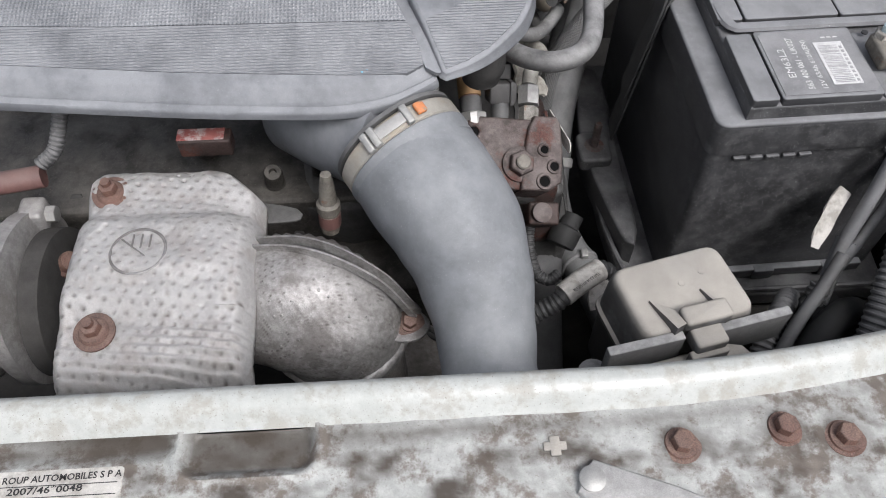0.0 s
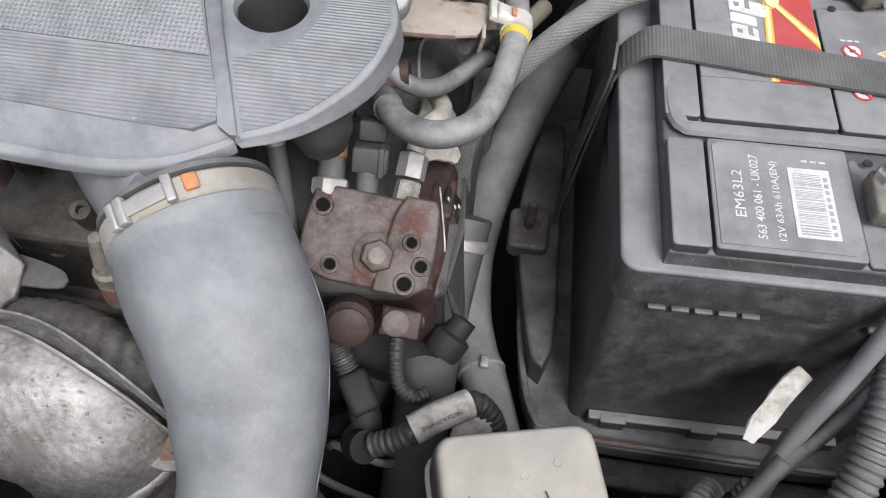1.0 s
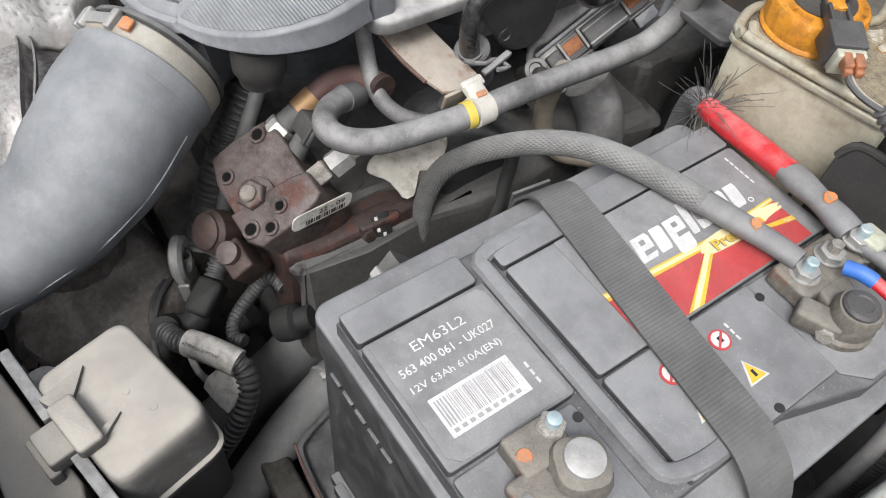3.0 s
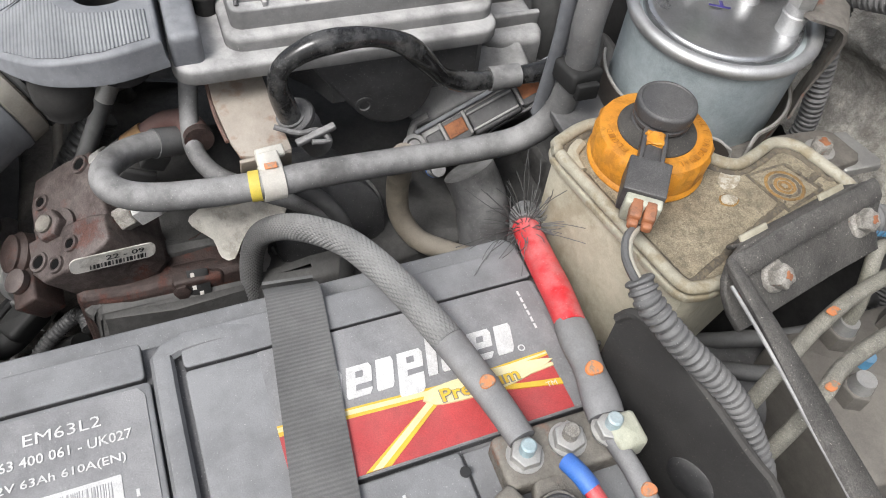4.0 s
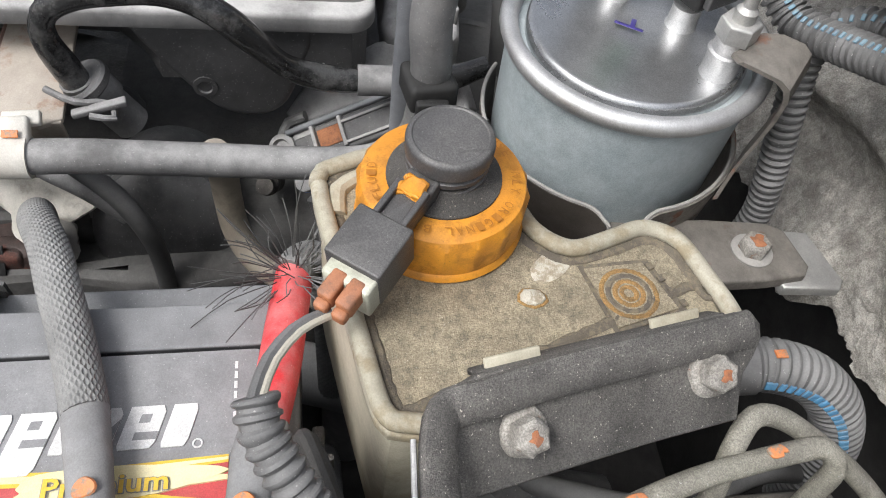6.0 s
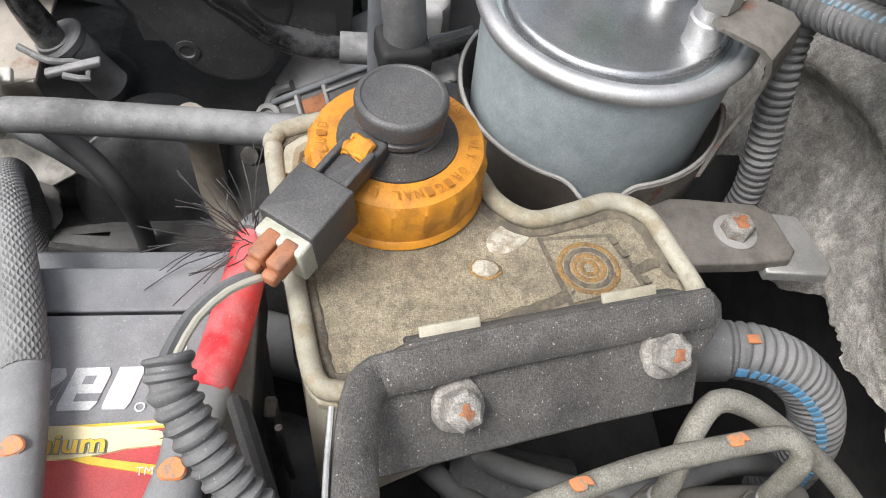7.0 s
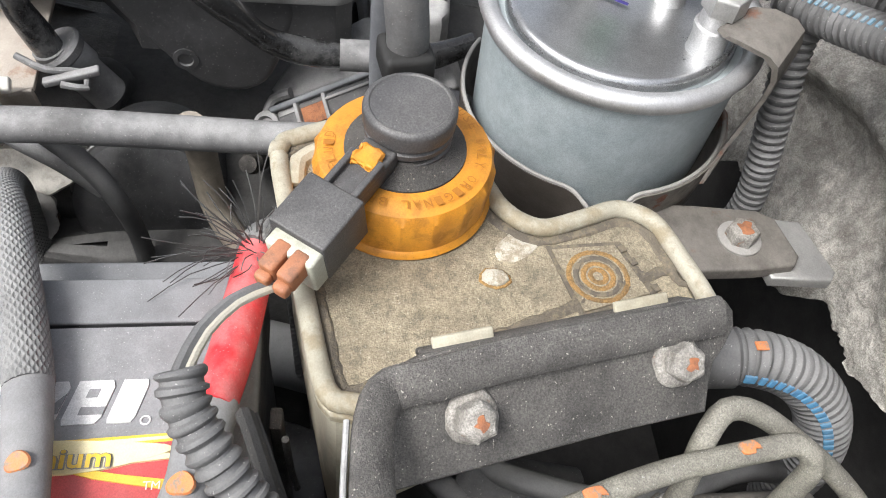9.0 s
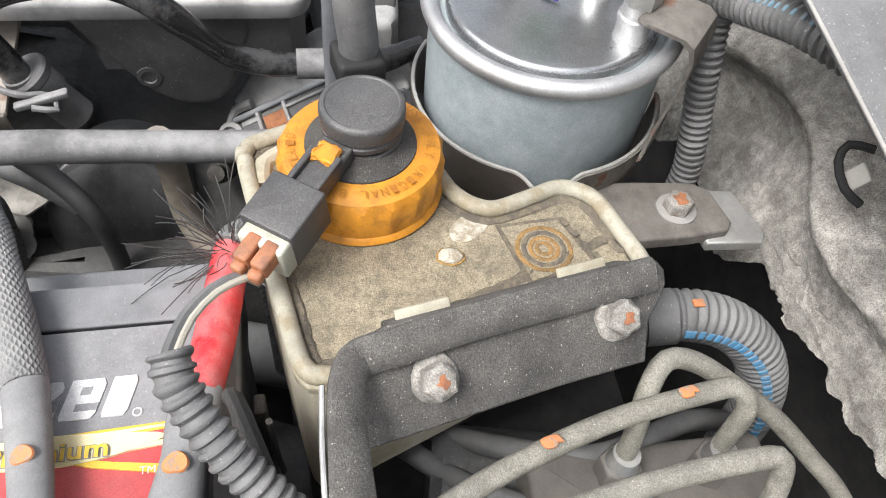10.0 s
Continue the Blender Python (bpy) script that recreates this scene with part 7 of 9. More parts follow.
part("hook_tip", tube([IM @ V((-0.012, 0.012, -0.004)), IM @ V((-0.006, 0.018, -0.004)), IM @ V((0.004, 0.018, -0.004))], 0.0028, 10), M_PLASTIC_DUSTY, ir)

# ---- dark engine parts below the hoses ----
dr = thing("pump_drum", (-0.18, 0.045, 0.64), "dusty dark round pump cover below the hoses", "engine")
part("drum", lathe([(0.035, -0.05), (0.037, -0.01), (0.035, 0.004), (0.030, 0.007), (0.020, 0.0085), (0.006, 0.009)], axis_frame((-0.1870, 0.0470, 0.7050), (0.93, 0.06, 0.35)), 40), M_PLASTIC, dr)
part("rim", tube([V((-0.1870, 0.0470, 0.7050)) + (axis_frame((0, 0, 0), (0.93, 0.06, 0.35)).to_3x3() @ V((0.0365 * math.cos(radians(a)), 0.0365 * math.sin(radians(a)), -0.004))) for a in range(0, 361, 12)], 0.0013, 6), M_PLASTIC_DUSTY, dr)
bh = thing("black_bent_pipe", (-0.155, 0.045, 0.66), "glossy black pipe curving down past the drum", "pipe")
part("pipe", tube([(-0.172, 0.004, 0.785), (-0.163, 0.020, 0.777), (-0.155, 0.038, 0.764), (-0.152, 0.048, 0.742), (-0.155, 0.050, 0.710), (-0.158, 0.047, 0.66), (-0.16, 0.045, 0.60)], 0.0045, 14), M_RUBBER_DARK, bh)
tn = thing("tan_pipe", (-0.16, 0.09, 0.68), "tan stained coolant pipe with a tight bend", "pipe")
part("pipe", tube([(-0.157, 0.082, 0.787), (-0.164, 0.083, 0.768), (-0.167, 0.083, 0.748), (-0.165, 0.085, 0.728), (-0.157, 0.094, 0.713), (-0.148, 0.110, 0.707), (-0.138, 0.128, 0.704), (-0.128, 0.150, 0.700)], 0.0066, 16), M_TAN_PIPE, tn)
vp = thing("grey_coolant_hose", (-0.17, 0.14, 0.64), "wide dusty grey coolant hose going down", "hose")
part("hose", tube([(-0.182, 0.134, 0.738), (-0.175, 0.138, 0.728), (-0.166, 0.141, 0.712), (-0.156, 0.142, 0.670), (-0.150, 0.140, 0.60), (-0.150, 0.14, 0.52)], 0.0165, 22), M_RUBBER, vp)
part("bead", lathe([(0.0166, -0.002), (0.0176, -0.001), (0.0176, 0.001), (0.0166, 0.002)], axis_frame((-0.1585, 0.1418, 0.682), (0.2, 0.0, -0.8)), 28), M_RUBBER_DARK, vp)
for loc, size, seed in (((-0.26, 0.05, 0.60), (0.20, 0.30, 0.20), 1.0), ((-0.24, -0.03, 0.62), (0.10, 0.10, 0.18), 2.0), ((-0.38, 0.22, 0.60), (0.30, 0.14, 0.26), 3.0), ((-0.26, 0.24, 0.58), (0.16, 0.10, 0.30), 5.0)):
    bm = block(*loc, *size, 0.01)
    divide(bm, 6)
    tagged(part("engine_block", roughen(bm, 0.012, 22, seed), M_BLOCK_DUSTY), "dusty dark engine block casting deep in the bay", "engine")
sm = thing("small_sensors", (-0.20, 0.105, 0.70), "small dark sensor fittings with blue caps", "sensor")
for x, y, z, blue in ((-0.205, 0.108, 0.738, 0), (-0.195, 0.118, 0.730, 1), (-0.200, 0.098, 0.722, 0), (-0.188, 0.155, 0.745, 1)):
    f = part("fitting", lathe([(0.006, -0.02), (0.006, 0.0), (0.0045, 0.002), (0.0045, 0.009)], axis_frame((x, y, z), (0.7, -0.1, 0.6)), 16), M_ENGINE if not blue else M_PLASTIC_DUSTY, sm)
    if blue:
        part("collar", lathe([(0.0062, -0.004), (0.0062, -0.001)], axis_frame((x, y, z), (0.7, -0.1, 0.6)), 16), M_BLUE, f)
# hoses and wires behind, above the gearbox
for line, r, mt, nm, lb in (
        ([(-0.34, 0.205, 0.74), (-0.335, 0.200, 0.79), (-0.350, 0.195, 0.83), (-0.40, 0.19, 0.85)], 0.0130, M_RUBBER, "rear_hose", "dusty black hose behind the air box"),
        ([(-0.29, 0.24, 0.70), (-0.300, 0.235, 0.77), (-0.330, 0.232, 0.82), (-0.40, 0.225, 0.84)], 0.0110, M_RUBBER_DARK, "rear_hose", "black ribbed hose behind the duct"),
        ([(-0.250, 0.235, 0.72), (-0.262, 0.240, 0.79), (-0.300, 0.250, 0.83), (-0.37, 0.27, 0.84)], 0.0120, M_RUBBER_DARK, "rear_hose", "dark hose running to the bulkhead")):
    t = thing(nm, line[0], lb, "hose")
    part("hose", tube(line, r, 18), mt, t)
    d = (V(line[2]) - V(line[1])).normalized()
    part("band", lathe([(r + 0.0006, -0.004), (r + 0.0012, -0.003), (r + 0.0012, 0.003), (r + 0.0006, 0.004)], axis_frame(V(line[1]).lerp(V(line[2]), 0.5), d), 22), M_STEEL, t, "narrow metal band")
gp = thing("grey_flat_conduit", (-0.15, 0.16, 0.85), "pale grey flat conduit running up beside the hose", "conduit")
part("conduit", tube([(-0.158, 0.158, 0.800), (-0.152, 0.157, 0.850), (-0.155, 0.158, 0.885), (-0.168, 0.166, 0.915), (-0.190, 0.178, 0.940), (-0.23, 0.20, 0.955)], 0.0042, 14, squash=0.6), M_COVER, gp)
hk = thing("black_hose_clip", (-0.143, 0.165, 0.83), "black plastic clip round the hose", "clip")
part("clip_body", block(0, 0, 0, 0.0185, 0.0185, 0.012, 0.0025, pose(-0.1430, 0.1655, 0.8360, 0, 0, 10)), M_BLACK_SHADE, hk)
part("clip_latch", block(-0.1320, 0.166, 0.833, 0.004, 0.012, 0.009, 0.001), M_BLACK_SHADE, hk)
part("mount_plate", slab(rounded(-0.158, -0.110, 0.158, 0.195, 0.006), 0.806, 0.810, 0.001), M_PLASTIC, hk)

# ---- fuel filter ----
FC = V((-0.1385, 0.2370, 0))
FR = 0.0478
AX = (0.05, -0.02, 1)
ft = thing("fuel_filter", (-0.1335, 0.2335, 0.80), "round galvanised fuel filter with a polished top and hose connectors", "fuel filter")
FZ = V(AX).normalized()
FX = (V((1, 0, 0)) - FZ * FZ.x).normalized()
FY = FZ.cross(FX)
FM = Matrix(((FX.x, FY.x, FZ.x, FC.x), (FX.y, FY.y, FZ.y, FC.y), (FX.z, FY.z, FZ.z, 0.867), (0, 0, 0, 1)))
part("can", lathe([(FR - 0.0065, -0.062), (FR - 0.0045, -0.058), (FR - 0.0035, -0.052), (FR - 0.0030, -0.010), (FR - 0.0022, -0.0055)], FM, 72), M_CAN, ft, "blue-grey galvanised can")
part("rolled_rim", lathe([(FR - 0.0028, -0.006), (FR - 0.0004, -0.0055), (FR + 0.0008, -0.0028), (FR + 0.0002, -0.0004), (FR - 0.0016, 0.0008), (FR - 0.0044, 0.0002), (FR - 0.0058, -0.0024), (FR - 0.0060, -0.0080)], FM, 72), M_STEEL_BRIGHT, ft, "shiny rolled rim", sharp=80)
part("top", lathe([(FR - 0.0058, -0.0078), (FR - 0.0084, -0.0075), (FR - 0.0087, -0.0022), (FR - 0.0092, -0.0008), (FR - 0.0102, -0.0001), (FR - 0.0115, -0.0004), (FR - 0.015, -0.0013), (0.012, -0.0019)], FM, 72), M_STEEL_TOP, ft, "polished steel top", sharp=80)
for x, y, hex_top in ((-0.1600, 0.2340, 0), (-0.1430, 0.2540, 0), (-0.1170, 0.2590, 1)):
    loc = FM @ V((x - FC.x, y - FC.y, -0.002))
    s = part("stub", lathe([(0.0060, 0), (0.0054, 0.0008), (0.0052, 0.006), (0.0052, 0.0085)] if not hex_top else [(0.0064, 0), (0.0060, 0.001), (0.0060, 0.0085), (0.0066, 0.009), (0.0066, 0.0105), (0.0056, 0.011), (0.0056, 0.016)], axis_frame(loc, AX), 28), M_STEEL_BRIGHT, ft, "bright steel stub")
    if hex_top:
        part("bleed_nut", hexagon(loc + V(AX).normalized() * 0.016, AX, 0.0068, 0.0065), M_STEEL, s, "hexagon bleed nut")
        part("bleed_tip", lathe([(0.0036, 0.0225), (0.0036, 0.026), (0.0022, 0.0275), (0.0022, 0.0315)], axis_frame(loc, AX), 16), M_STEEL, s)
        part("green_mark", block(0.0056, -0.0012, 0.0132, 0.0010, 0.0034, 0.0030, 0.0003, axis_frame(loc, AX)), M_GREEN, s)
ink = part("ink_mark", block(0, 0, 0, 0.0105, 0.0016, 0.0002, 0.0001, pose(-0.1385, 0.2330, 0.8674, 0, -2, 55)), M_INK_BLUE, ft, "blue marker stroke")
part("ink_stroke", block(0, 0, 0, 0.0060, 0.0018, 0.0002, 0.0001, pose(-0.1400, 0.2350, 0.8674, 0, -2, -25)), M_INK_BLUE, ink)
c1 = part("quick_connector", block(0, 0, 0, 0.019, 0.017, 0.019, 0.002, pose(-0.1600, 0.2350, 0.8860, 0, 0, 20)), M_RUBBER, ft, "grey quick connector with a green tab")
part("green_tab", block(0, 0, 0, 0.0015, 0.010, 0.0080, 0.0004, pose(-0.1505, 0.2390, 0.8850, 0, 6, 20)), M_GREEN, c1)
part("connector_neck", lathe([(0.0095, 0.894), (0.0105, 0.898), (0.0105, 0.912), (0.0085, 0.9175)], Matrix.Translation((-0.1570, 0.2340, 0)), 20), M_RUBBER, c1)
c2 = part("quick_connector", block(0, 0, 0, 0.019, 0.018, 0.020, 0.002, pose(-0.1430, 0.2545, 0.8880, 4, 0, 25)), M_BLACK_SHADE, ft, "black quick connector")
part("connector_frame", block(0, 0, 0, 0.003, 0.014, 0.013, 0.0008, pose(-0.1325, 0.2590, 0.8870, 4, 4, 25)), M_PLASTIC, c2)
for k in range(3):
    part("ridge", lathe([(0.0095, 0.899 + 0.005 * k), (0.0100, 0.900 + 0.005 * k), (0.0100, 0.902 + 0.005 * k), (0.0092, 0.9035 + 0.005 * k)], Matrix.Translation((-0.1430, 0.2555, 0)), 24), M_BLACK_SHADE, c2)
part("connector_elbow", tube([(-0.1430, 0.2555, 0.910), (-0.1430, 0.2560, 0.9220), (-0.1490, 0.2530, 0.9300), (-0.1600, 0.2450, 0.9310), (-0.175, 0.235, 0.930)], 0.0078, 18), M_BLACK_SHADE, c2)
part("orange_mark", lathe([(0.0045, 0), (0.0036, 0.0012)], axis_frame((-0.1425, 0.2550, 0.9290), (0.4, 0.1, 1)), 16), M_ORANGE_PAINT, c2, "orange paint dab")
part("pipe", tube([(-0.168, 0.240, 0.932), (-0.155, 0.236, 0.932), (-0.150, 0.232, 0.926)], 0.0048, 12), M_PLASTIC, c2)
part("green_dab", block(-0.1560, 0.2430, 0.9385, 0.006, 0.004, 0.001, 0.0003), M_GREEN, c2)
# clamp bracket of the filter
fb = thing("filter_bracket", (-0.11, 0.25, 0.80), "dusty grey sheet bracket clasping the filter", "bracket")


def curl(a, end):
    """How far the clasp's sheet has curled outwards near its gap end: sideways and down."""
    k = max(0.0, 1 - abs(a - end) / 13.0)
    return 0.0060 * k ** 2, 0.0065 * k ** 4


def clasp(a0, a1, z0, z1, r, flare, end):
    """A stretch of sheet round the can between two angles, curling out at its gap end."""
    bm = bmesh.new()
    rows = []
    n = max(6, int(abs(a1 - a0) / 1.5))
    for i in range(n + 1):
        a = radians(a0 + (a1 - a0) * i / n)
        row = []
        out, down = curl(math.degrees(a), end)
        for rr, z in ((r, z0), (r + flare, z1 - down), (r + flare + 0.0016, z1 - down), (r + 0.0016, z0)):
            row.append(bm.verts.new(FM @ V(((rr + out) * math.cos(a), (rr + out) * math.sin(a), z))))
        rows.append(row)
    for p, q in zip(rows, rows[1:]):
        for k in range(4):
            bm.faces.new((p[k], p[(k + 1) % 4], q[(k + 1) % 4], q[k]))
    bm.faces.new(rows[0][::-1])
    bm.faces.new(rows[-1])
    return bm


part("clasp", clasp(-125, -11, -0.085, -0.041, FR - 0.0022, 0.0030, -11), M_CLASP, fb, "dark brown clasp")
part("clasp", clasp(-2, 80, -0.085, -0.041, FR - 0.0022, 0.0035, -2), M_HOOK, fb)
for a0, a1, end in ((-125, -11, -11), (80, -2, -2)):
    line = []
    for k in range(31):
        a = a0 + (a1 - a0) * k / 30
        out, down = curl(a, end)
        line.append(FM @ V(((FR + 0.0014 + out) * math.cos(radians(a)), (FR + 0.0014 + out) * math.sin(radians(a)), -0.0408 - down)))
    line.append(line[-1] - FZ * 0.034)
    part("clasp_edge", tube(line, 0.0008, 8, 0.002), M_PALE_METAL, fb, "pale edge")


def hook_point(r, z, side):
    """On the tab's line over the rim: outwards, up, and sideways."""
    a = radians(50)
    return FM @ V((r * math.cos(a) + side * math.sin(a), r * math.sin(a) - side * math.cos(a), z))


bm = bmesh.new()
rows = []
for r, z, w0, w1 in ((0.0330, 0.0120, 0.003, 0.010), (0.0360, 0.0124, -0.006, 0.0125), (0.0420, 0.0124, -0.010, 0.0125), (0.0490, 0.0118, -0.011, 0.0120), (0.0525, 0.0095, -0.011, 0.0115), (0.0540, 0.0050, -0.0105, 0.0110), (0.0540, -0.0050, -0.0085, 0.0095), (0.0525, -0.0180, -0.0060, 0.0085), (0.0510, -0.0300, -0.0060, 0.0090), (0.0505, -0.0440, -0.0080, 0.0120)):
    rows.append([bm.verts.new(hook_point(r + dr, z + dz, w)) for w, dr, dz in ((w0, 0, 0), (w1, 0, 0), (w1, 0.0014, 0.0014), (w0, 0.0014, 0.0014))])
for p, q in zip(rows, rows[1:]):
    for k in range(4):
        bm.faces.new((p[k], p[(k + 1) % 4], q[(k + 1) % 4], q[k]))
bm.faces.new(rows[0][::-1])
bm.faces.new(rows[-1])
bmesh.ops.recalc_face_normals(bm, faces=bm.faces[:])
part("hook", bm, M_HOOK, fb, "hooked tab over the filter rim")
for ob in (ft, fb):
    ob.location += V((0.0020, -0.0014, 0.0015))

# ---- bulkhead bracket ----
bb = thing("bolted_bracket", (-0.08, 0.285, 0.80), "dusty grey pressed bracket with a rusty bolt beside the felt", "bracket")
bm = slab([(-0.097, 0.232), (-0.068, 0.230), (-0.066, 0.255), (-0.067, 0.285), (-0.069, 0.300), (-0.073, 0.303), (-0.090, 0.300), (-0.094, 0.294), (-0.096, 0.270)], 0.806, 0.811, 0.0012, pose(0, 0, 0, 0, 0, 0))
part("plate", bm, M_HOOK, bb)
part("step", slab([(-0.095, 0.288), (-0.066, 0.292), (-0.065, 0.314), (-0.069, 0.317), (-0.092, 0.312)], 0.803, 0.8072, 0.001), M_STEEL, bb, "bright galvanised end")
b = part("bolt", lathe([(0.0078, 0.8105), (0.0078, 0.812), (0.0068, 0.8125)], Matrix.Translation((-0.0800, 0.2825, 0)), 24), M_PALE_METAL, bb)
part("bolt_head", hexagon((-0.0800, 0.2825, 0.8122), (0, 0, 1), 0.0056, 0.0052, spin=10, chamfer=0.25), M_NUT, b, "rust-flecked bolt head")
part("bolt_rust", slab(smooth_outline([(0.0030, 0.0004), (0.0020, 0.0026), (0.0002, 0.0018), (-0.0022, 0.0028), (-0.0030, 0.0004), (-0.0016, -0.0010), (-0.0018, -0.0028), (0.0010, -0.0018), (0.0026, -0.0020)], 0.0008), 0, 0.0004, 0.0001, pose(-0.0800, 0.2825, 0.8173)), M_RUST_ORANGE, b)
bb.location += V((-0.0007, -0.0010, 0.0017))
# ribbed conduits at the bulkhead
def dashes(line, r, pitch, outward, t0, t1, wide, long):
    """Short flat bars on the crests of a ribbed conduit, along one side of it."""
    path = spline(line, pitch / 6)
    bm, dist, last, n = bmesh.new(), 0.0, -1, len(path)
    for i in range(1, n - 1):
        dist += (path[i] - path[i - 1]).length
        k = int(dist / pitch - 0.25)
        if k == last or not t0 <= i / n <= t1:
            continue
        last = k
        d = (path[i + 1] - path[i]).normalized()
        o = V(outward)
        o = (o - d * o.dot(d)).normalized()
        s = d.cross(o)
        c = path[i] + o * (r - 0.0002)
        block(0, 0, 0, wide, long, 0.0008, 0.0002, Matrix(((s.x, d.x, o.x, c.x), (s.y, d.y, o.y, c.y), (s.z, d.z, o.z, c.z), (0, 0, 0, 1))), bm)
    return bm


for line, r, lb, stripe in (
        ([(-0.107, 0.296, 0.78), (-0.108, 0.2985, 0.803), (-0.110, 0.2955, 0.825), (-0.114, 0.2915, 0.850), (-0.119, 0.2900, 0.872), (-0.1175, 0.2950, 0.884), (-0.108, 0.3010, 0.891), (-0.092, 0.3070, 0.893), (-0.07, 0.316, 0.892)], 0.0060, "ribbed black conduit rising by the bulkhead with a blue stripe", 1),
        ([(-0.190, 0.2550, 0.945), (-0.160, 0.2640, 0.921), (-0.146, 0.2700, 0.903), (-0.137, 0.2770, 0.888), (-0.126, 0.2840, 0.8805), (-0.111, 0.2890, 0.8835), (-0.093, 0.2905, 0.891), (-0.076, 0.2925, 0.8975), (-0.055, 0.3010, 0.899)], 0.0064, "ribbed conduit with worn blue stripe along the bulkhead", 1)):
    cn = thing("ribbed_conduit", line[0], lb, "conduit")
    part("conduit", corrugated(line, r, 0.0032, 0.0014, 14), M_CONDUIT, cn)
    part("blue_stripe", dashes(line, r, 0.0032, (0.3, -0.25, 0.4), 0.55 if r < 0.0062 else 0.02, 1.0, 0.0022, 0.0013), M_BLUE_WORN, cn, "worn blue stripe")

hook = thing("bulkhead_clip", (-0.060, 0.335, 0.847), "small dark hooked clip with a pale face in the felt", "clip")
part("hook", tube([(-0.066, 0.333, 0.856), (-0.070, 0.326, 0.855), (-0.067, 0.323, 0.850), (-0.059, 0.324, 0.845), (-0.054, 0.329, 0.842)], 0.0016, 10), M_BLACK_SHADE, hook)
part("face", block(0, 0, 0, 0.007, 0.002, 0.009, 0.0006, pose(-0.0605, 0.3275, 0.849, -15, 20, 10)), M_WHITE_PLASTIC, hook, "pale clip face")

# ---- brake fluid reservoir ----
rv = thing("brake_reservoir", (-0.045, 0.18, 0.76), "yellowed plastic brake fluid reservoir, grimy on top, with an orange cap", "reservoir")
out = smooth_outline([(-0.0860, 0.1230), (-0.0930, 0.1290), (-0.0990, 0.1480), (-0.0920, 0.1680), (-0.0780, 0.1850), (-0.0660, 0.1910), (-0.0595, 0.1995), (-0.0630, 0.2120), (-0.0670, 0.2240), (-0.0620, 0.2350), (-0.0480, 0.2405), (-0.0290, 0.2445), (-0.0130, 0.2360), (-0.0080, 0.2150), (-0.0040, 0.1800), (-0.0010, 0.1560), (-0.0015, 0.1450), (-0.0060, 0.1385), (-0.0300, 0.1330), (-0.0600, 0.1270)], 0.004)
tank = inset(out[::-1] if sum(a[0] * b[1] - b[0] * a[1] for a, b in zip(out, out[1:] + out[:1])) < 0 else out, 0.0025)
tank = [(min(x, -0.003 - 0.42 * max(0.0, y - 0.146)), y) for x, y in tank]
part("body", slab(tank, 0.770, 0.842, 0.001), M_RESERVOIR, rv, "cream translucent tank")
part("top_skin", slab(inset(out[::-1] if sum(a[0] * b[1] - b[0] * a[1] for a, b in zip(out, out[1:] + out[:1])) < 0 else out, 0.0045), 0.840, 0.8445, 0.0006), M_RES_TOP, rv, "grime covered top")
part("rim", tube([(x, y, 0.8460) for x, y in inset(out[::-1] if sum(a[0] * b[1] - b[0] * a[1] for a, b in zip(out, out[1:] + out[:1])) < 0 else out, 0.0022)] + [(inset(out, 0.0)[0][0], inset(out, 0.0)[0][1], 0.846)], 0.0027, 14, 0.002), M_RES_RIM, rv, "raised cream rim")
gl_line = inset(tank, 0.0034)
part("grime_line", roughen(tube([(x, y, 0.8446) for x, y in gl_line + gl_line[:1]], 0.0017, 8, 0.002, squash=0.45), 0.0007, 400), M_STAMP_GRIME, rv, "dark dirt packed inside the rim")
part("flange", slab(out, 0.8385, 0.8425, 0.001, low=0.001), M_RES_RIM, rv)
part("shoulder", tube([(-0.088, 0.138, 0.8440), (-0.082, 0.131, 0.8445), (-0.072, 0.1305, 0.8440)], 0.0030, 10), M_RESERVOIR, rv)
emb = part("stamp", slab([(-0.0515, 0.2005), (-0.0535, 0.2225), (-0.0345, 0.2300), (-0.0275, 0.2065)], 0.8440, 0.8449), M_STAMP_GRIME, rv, "square stamped mark with rings")
part("stamp_face", slab([(-0.0500, 0.2020), (-0.0518, 0.2205), (-0.0352, 0.2270), (-0.0293, 0.2075)], 0.8446, 0.8454), M_RES_TOP, emb)
for r in (0.0082, 0.0062, 0.0042, 0.0022):
    part("stamp_ring", roughen(tube([(-0.0408 + r * math.cos(radians(a)), 0.2135 + r * math.sin(radians(a)), 0.8454) for a in range(0, 361, 15)], 0.00075, 8, 0.0007, squash=0.5), 0.00022, 900), M_RUST_GRIT if r != 0.0062 else M_STAMP_GRIME, emb)
for k in range(4):
    part("stamp_bar", block(0, 0, 0, 0.0024, 0.0020, 0.0006, 0.0001, pose(-0.0505 + 0.0045 * k, 0.2225 + 0.0022 * k, 0.8453, 0, 0, 20)), M_STAMP_GRIME, emb)
part("chip_edge", slab(smooth_outline([(-0.0428, 0.1793), (-0.0385, 0.1772), (-0.0358, 0.1818), (-0.0382, 0.1864), (-0.0420, 0.1846)], 0.002), 0.8440, 0.8450, 0.0004), M_RUST_GRIT, rv, "rusty brown edge of the chip").location += V((-0.001, 0.003, 0.0))
part("chip", slab(smooth_outline([(-0.0420, 0.1795), (-0.0385, 0.1780), (-0.0365, 0.1820), (-0.0385, 0.1855), (-0.0415, 0.1840)], 0.002), 0.8440, 0.8460, 0.0008), M_WIPED, rv, "pale chip of bare plastic").location += V((-0.001, 0.003, 0.0))
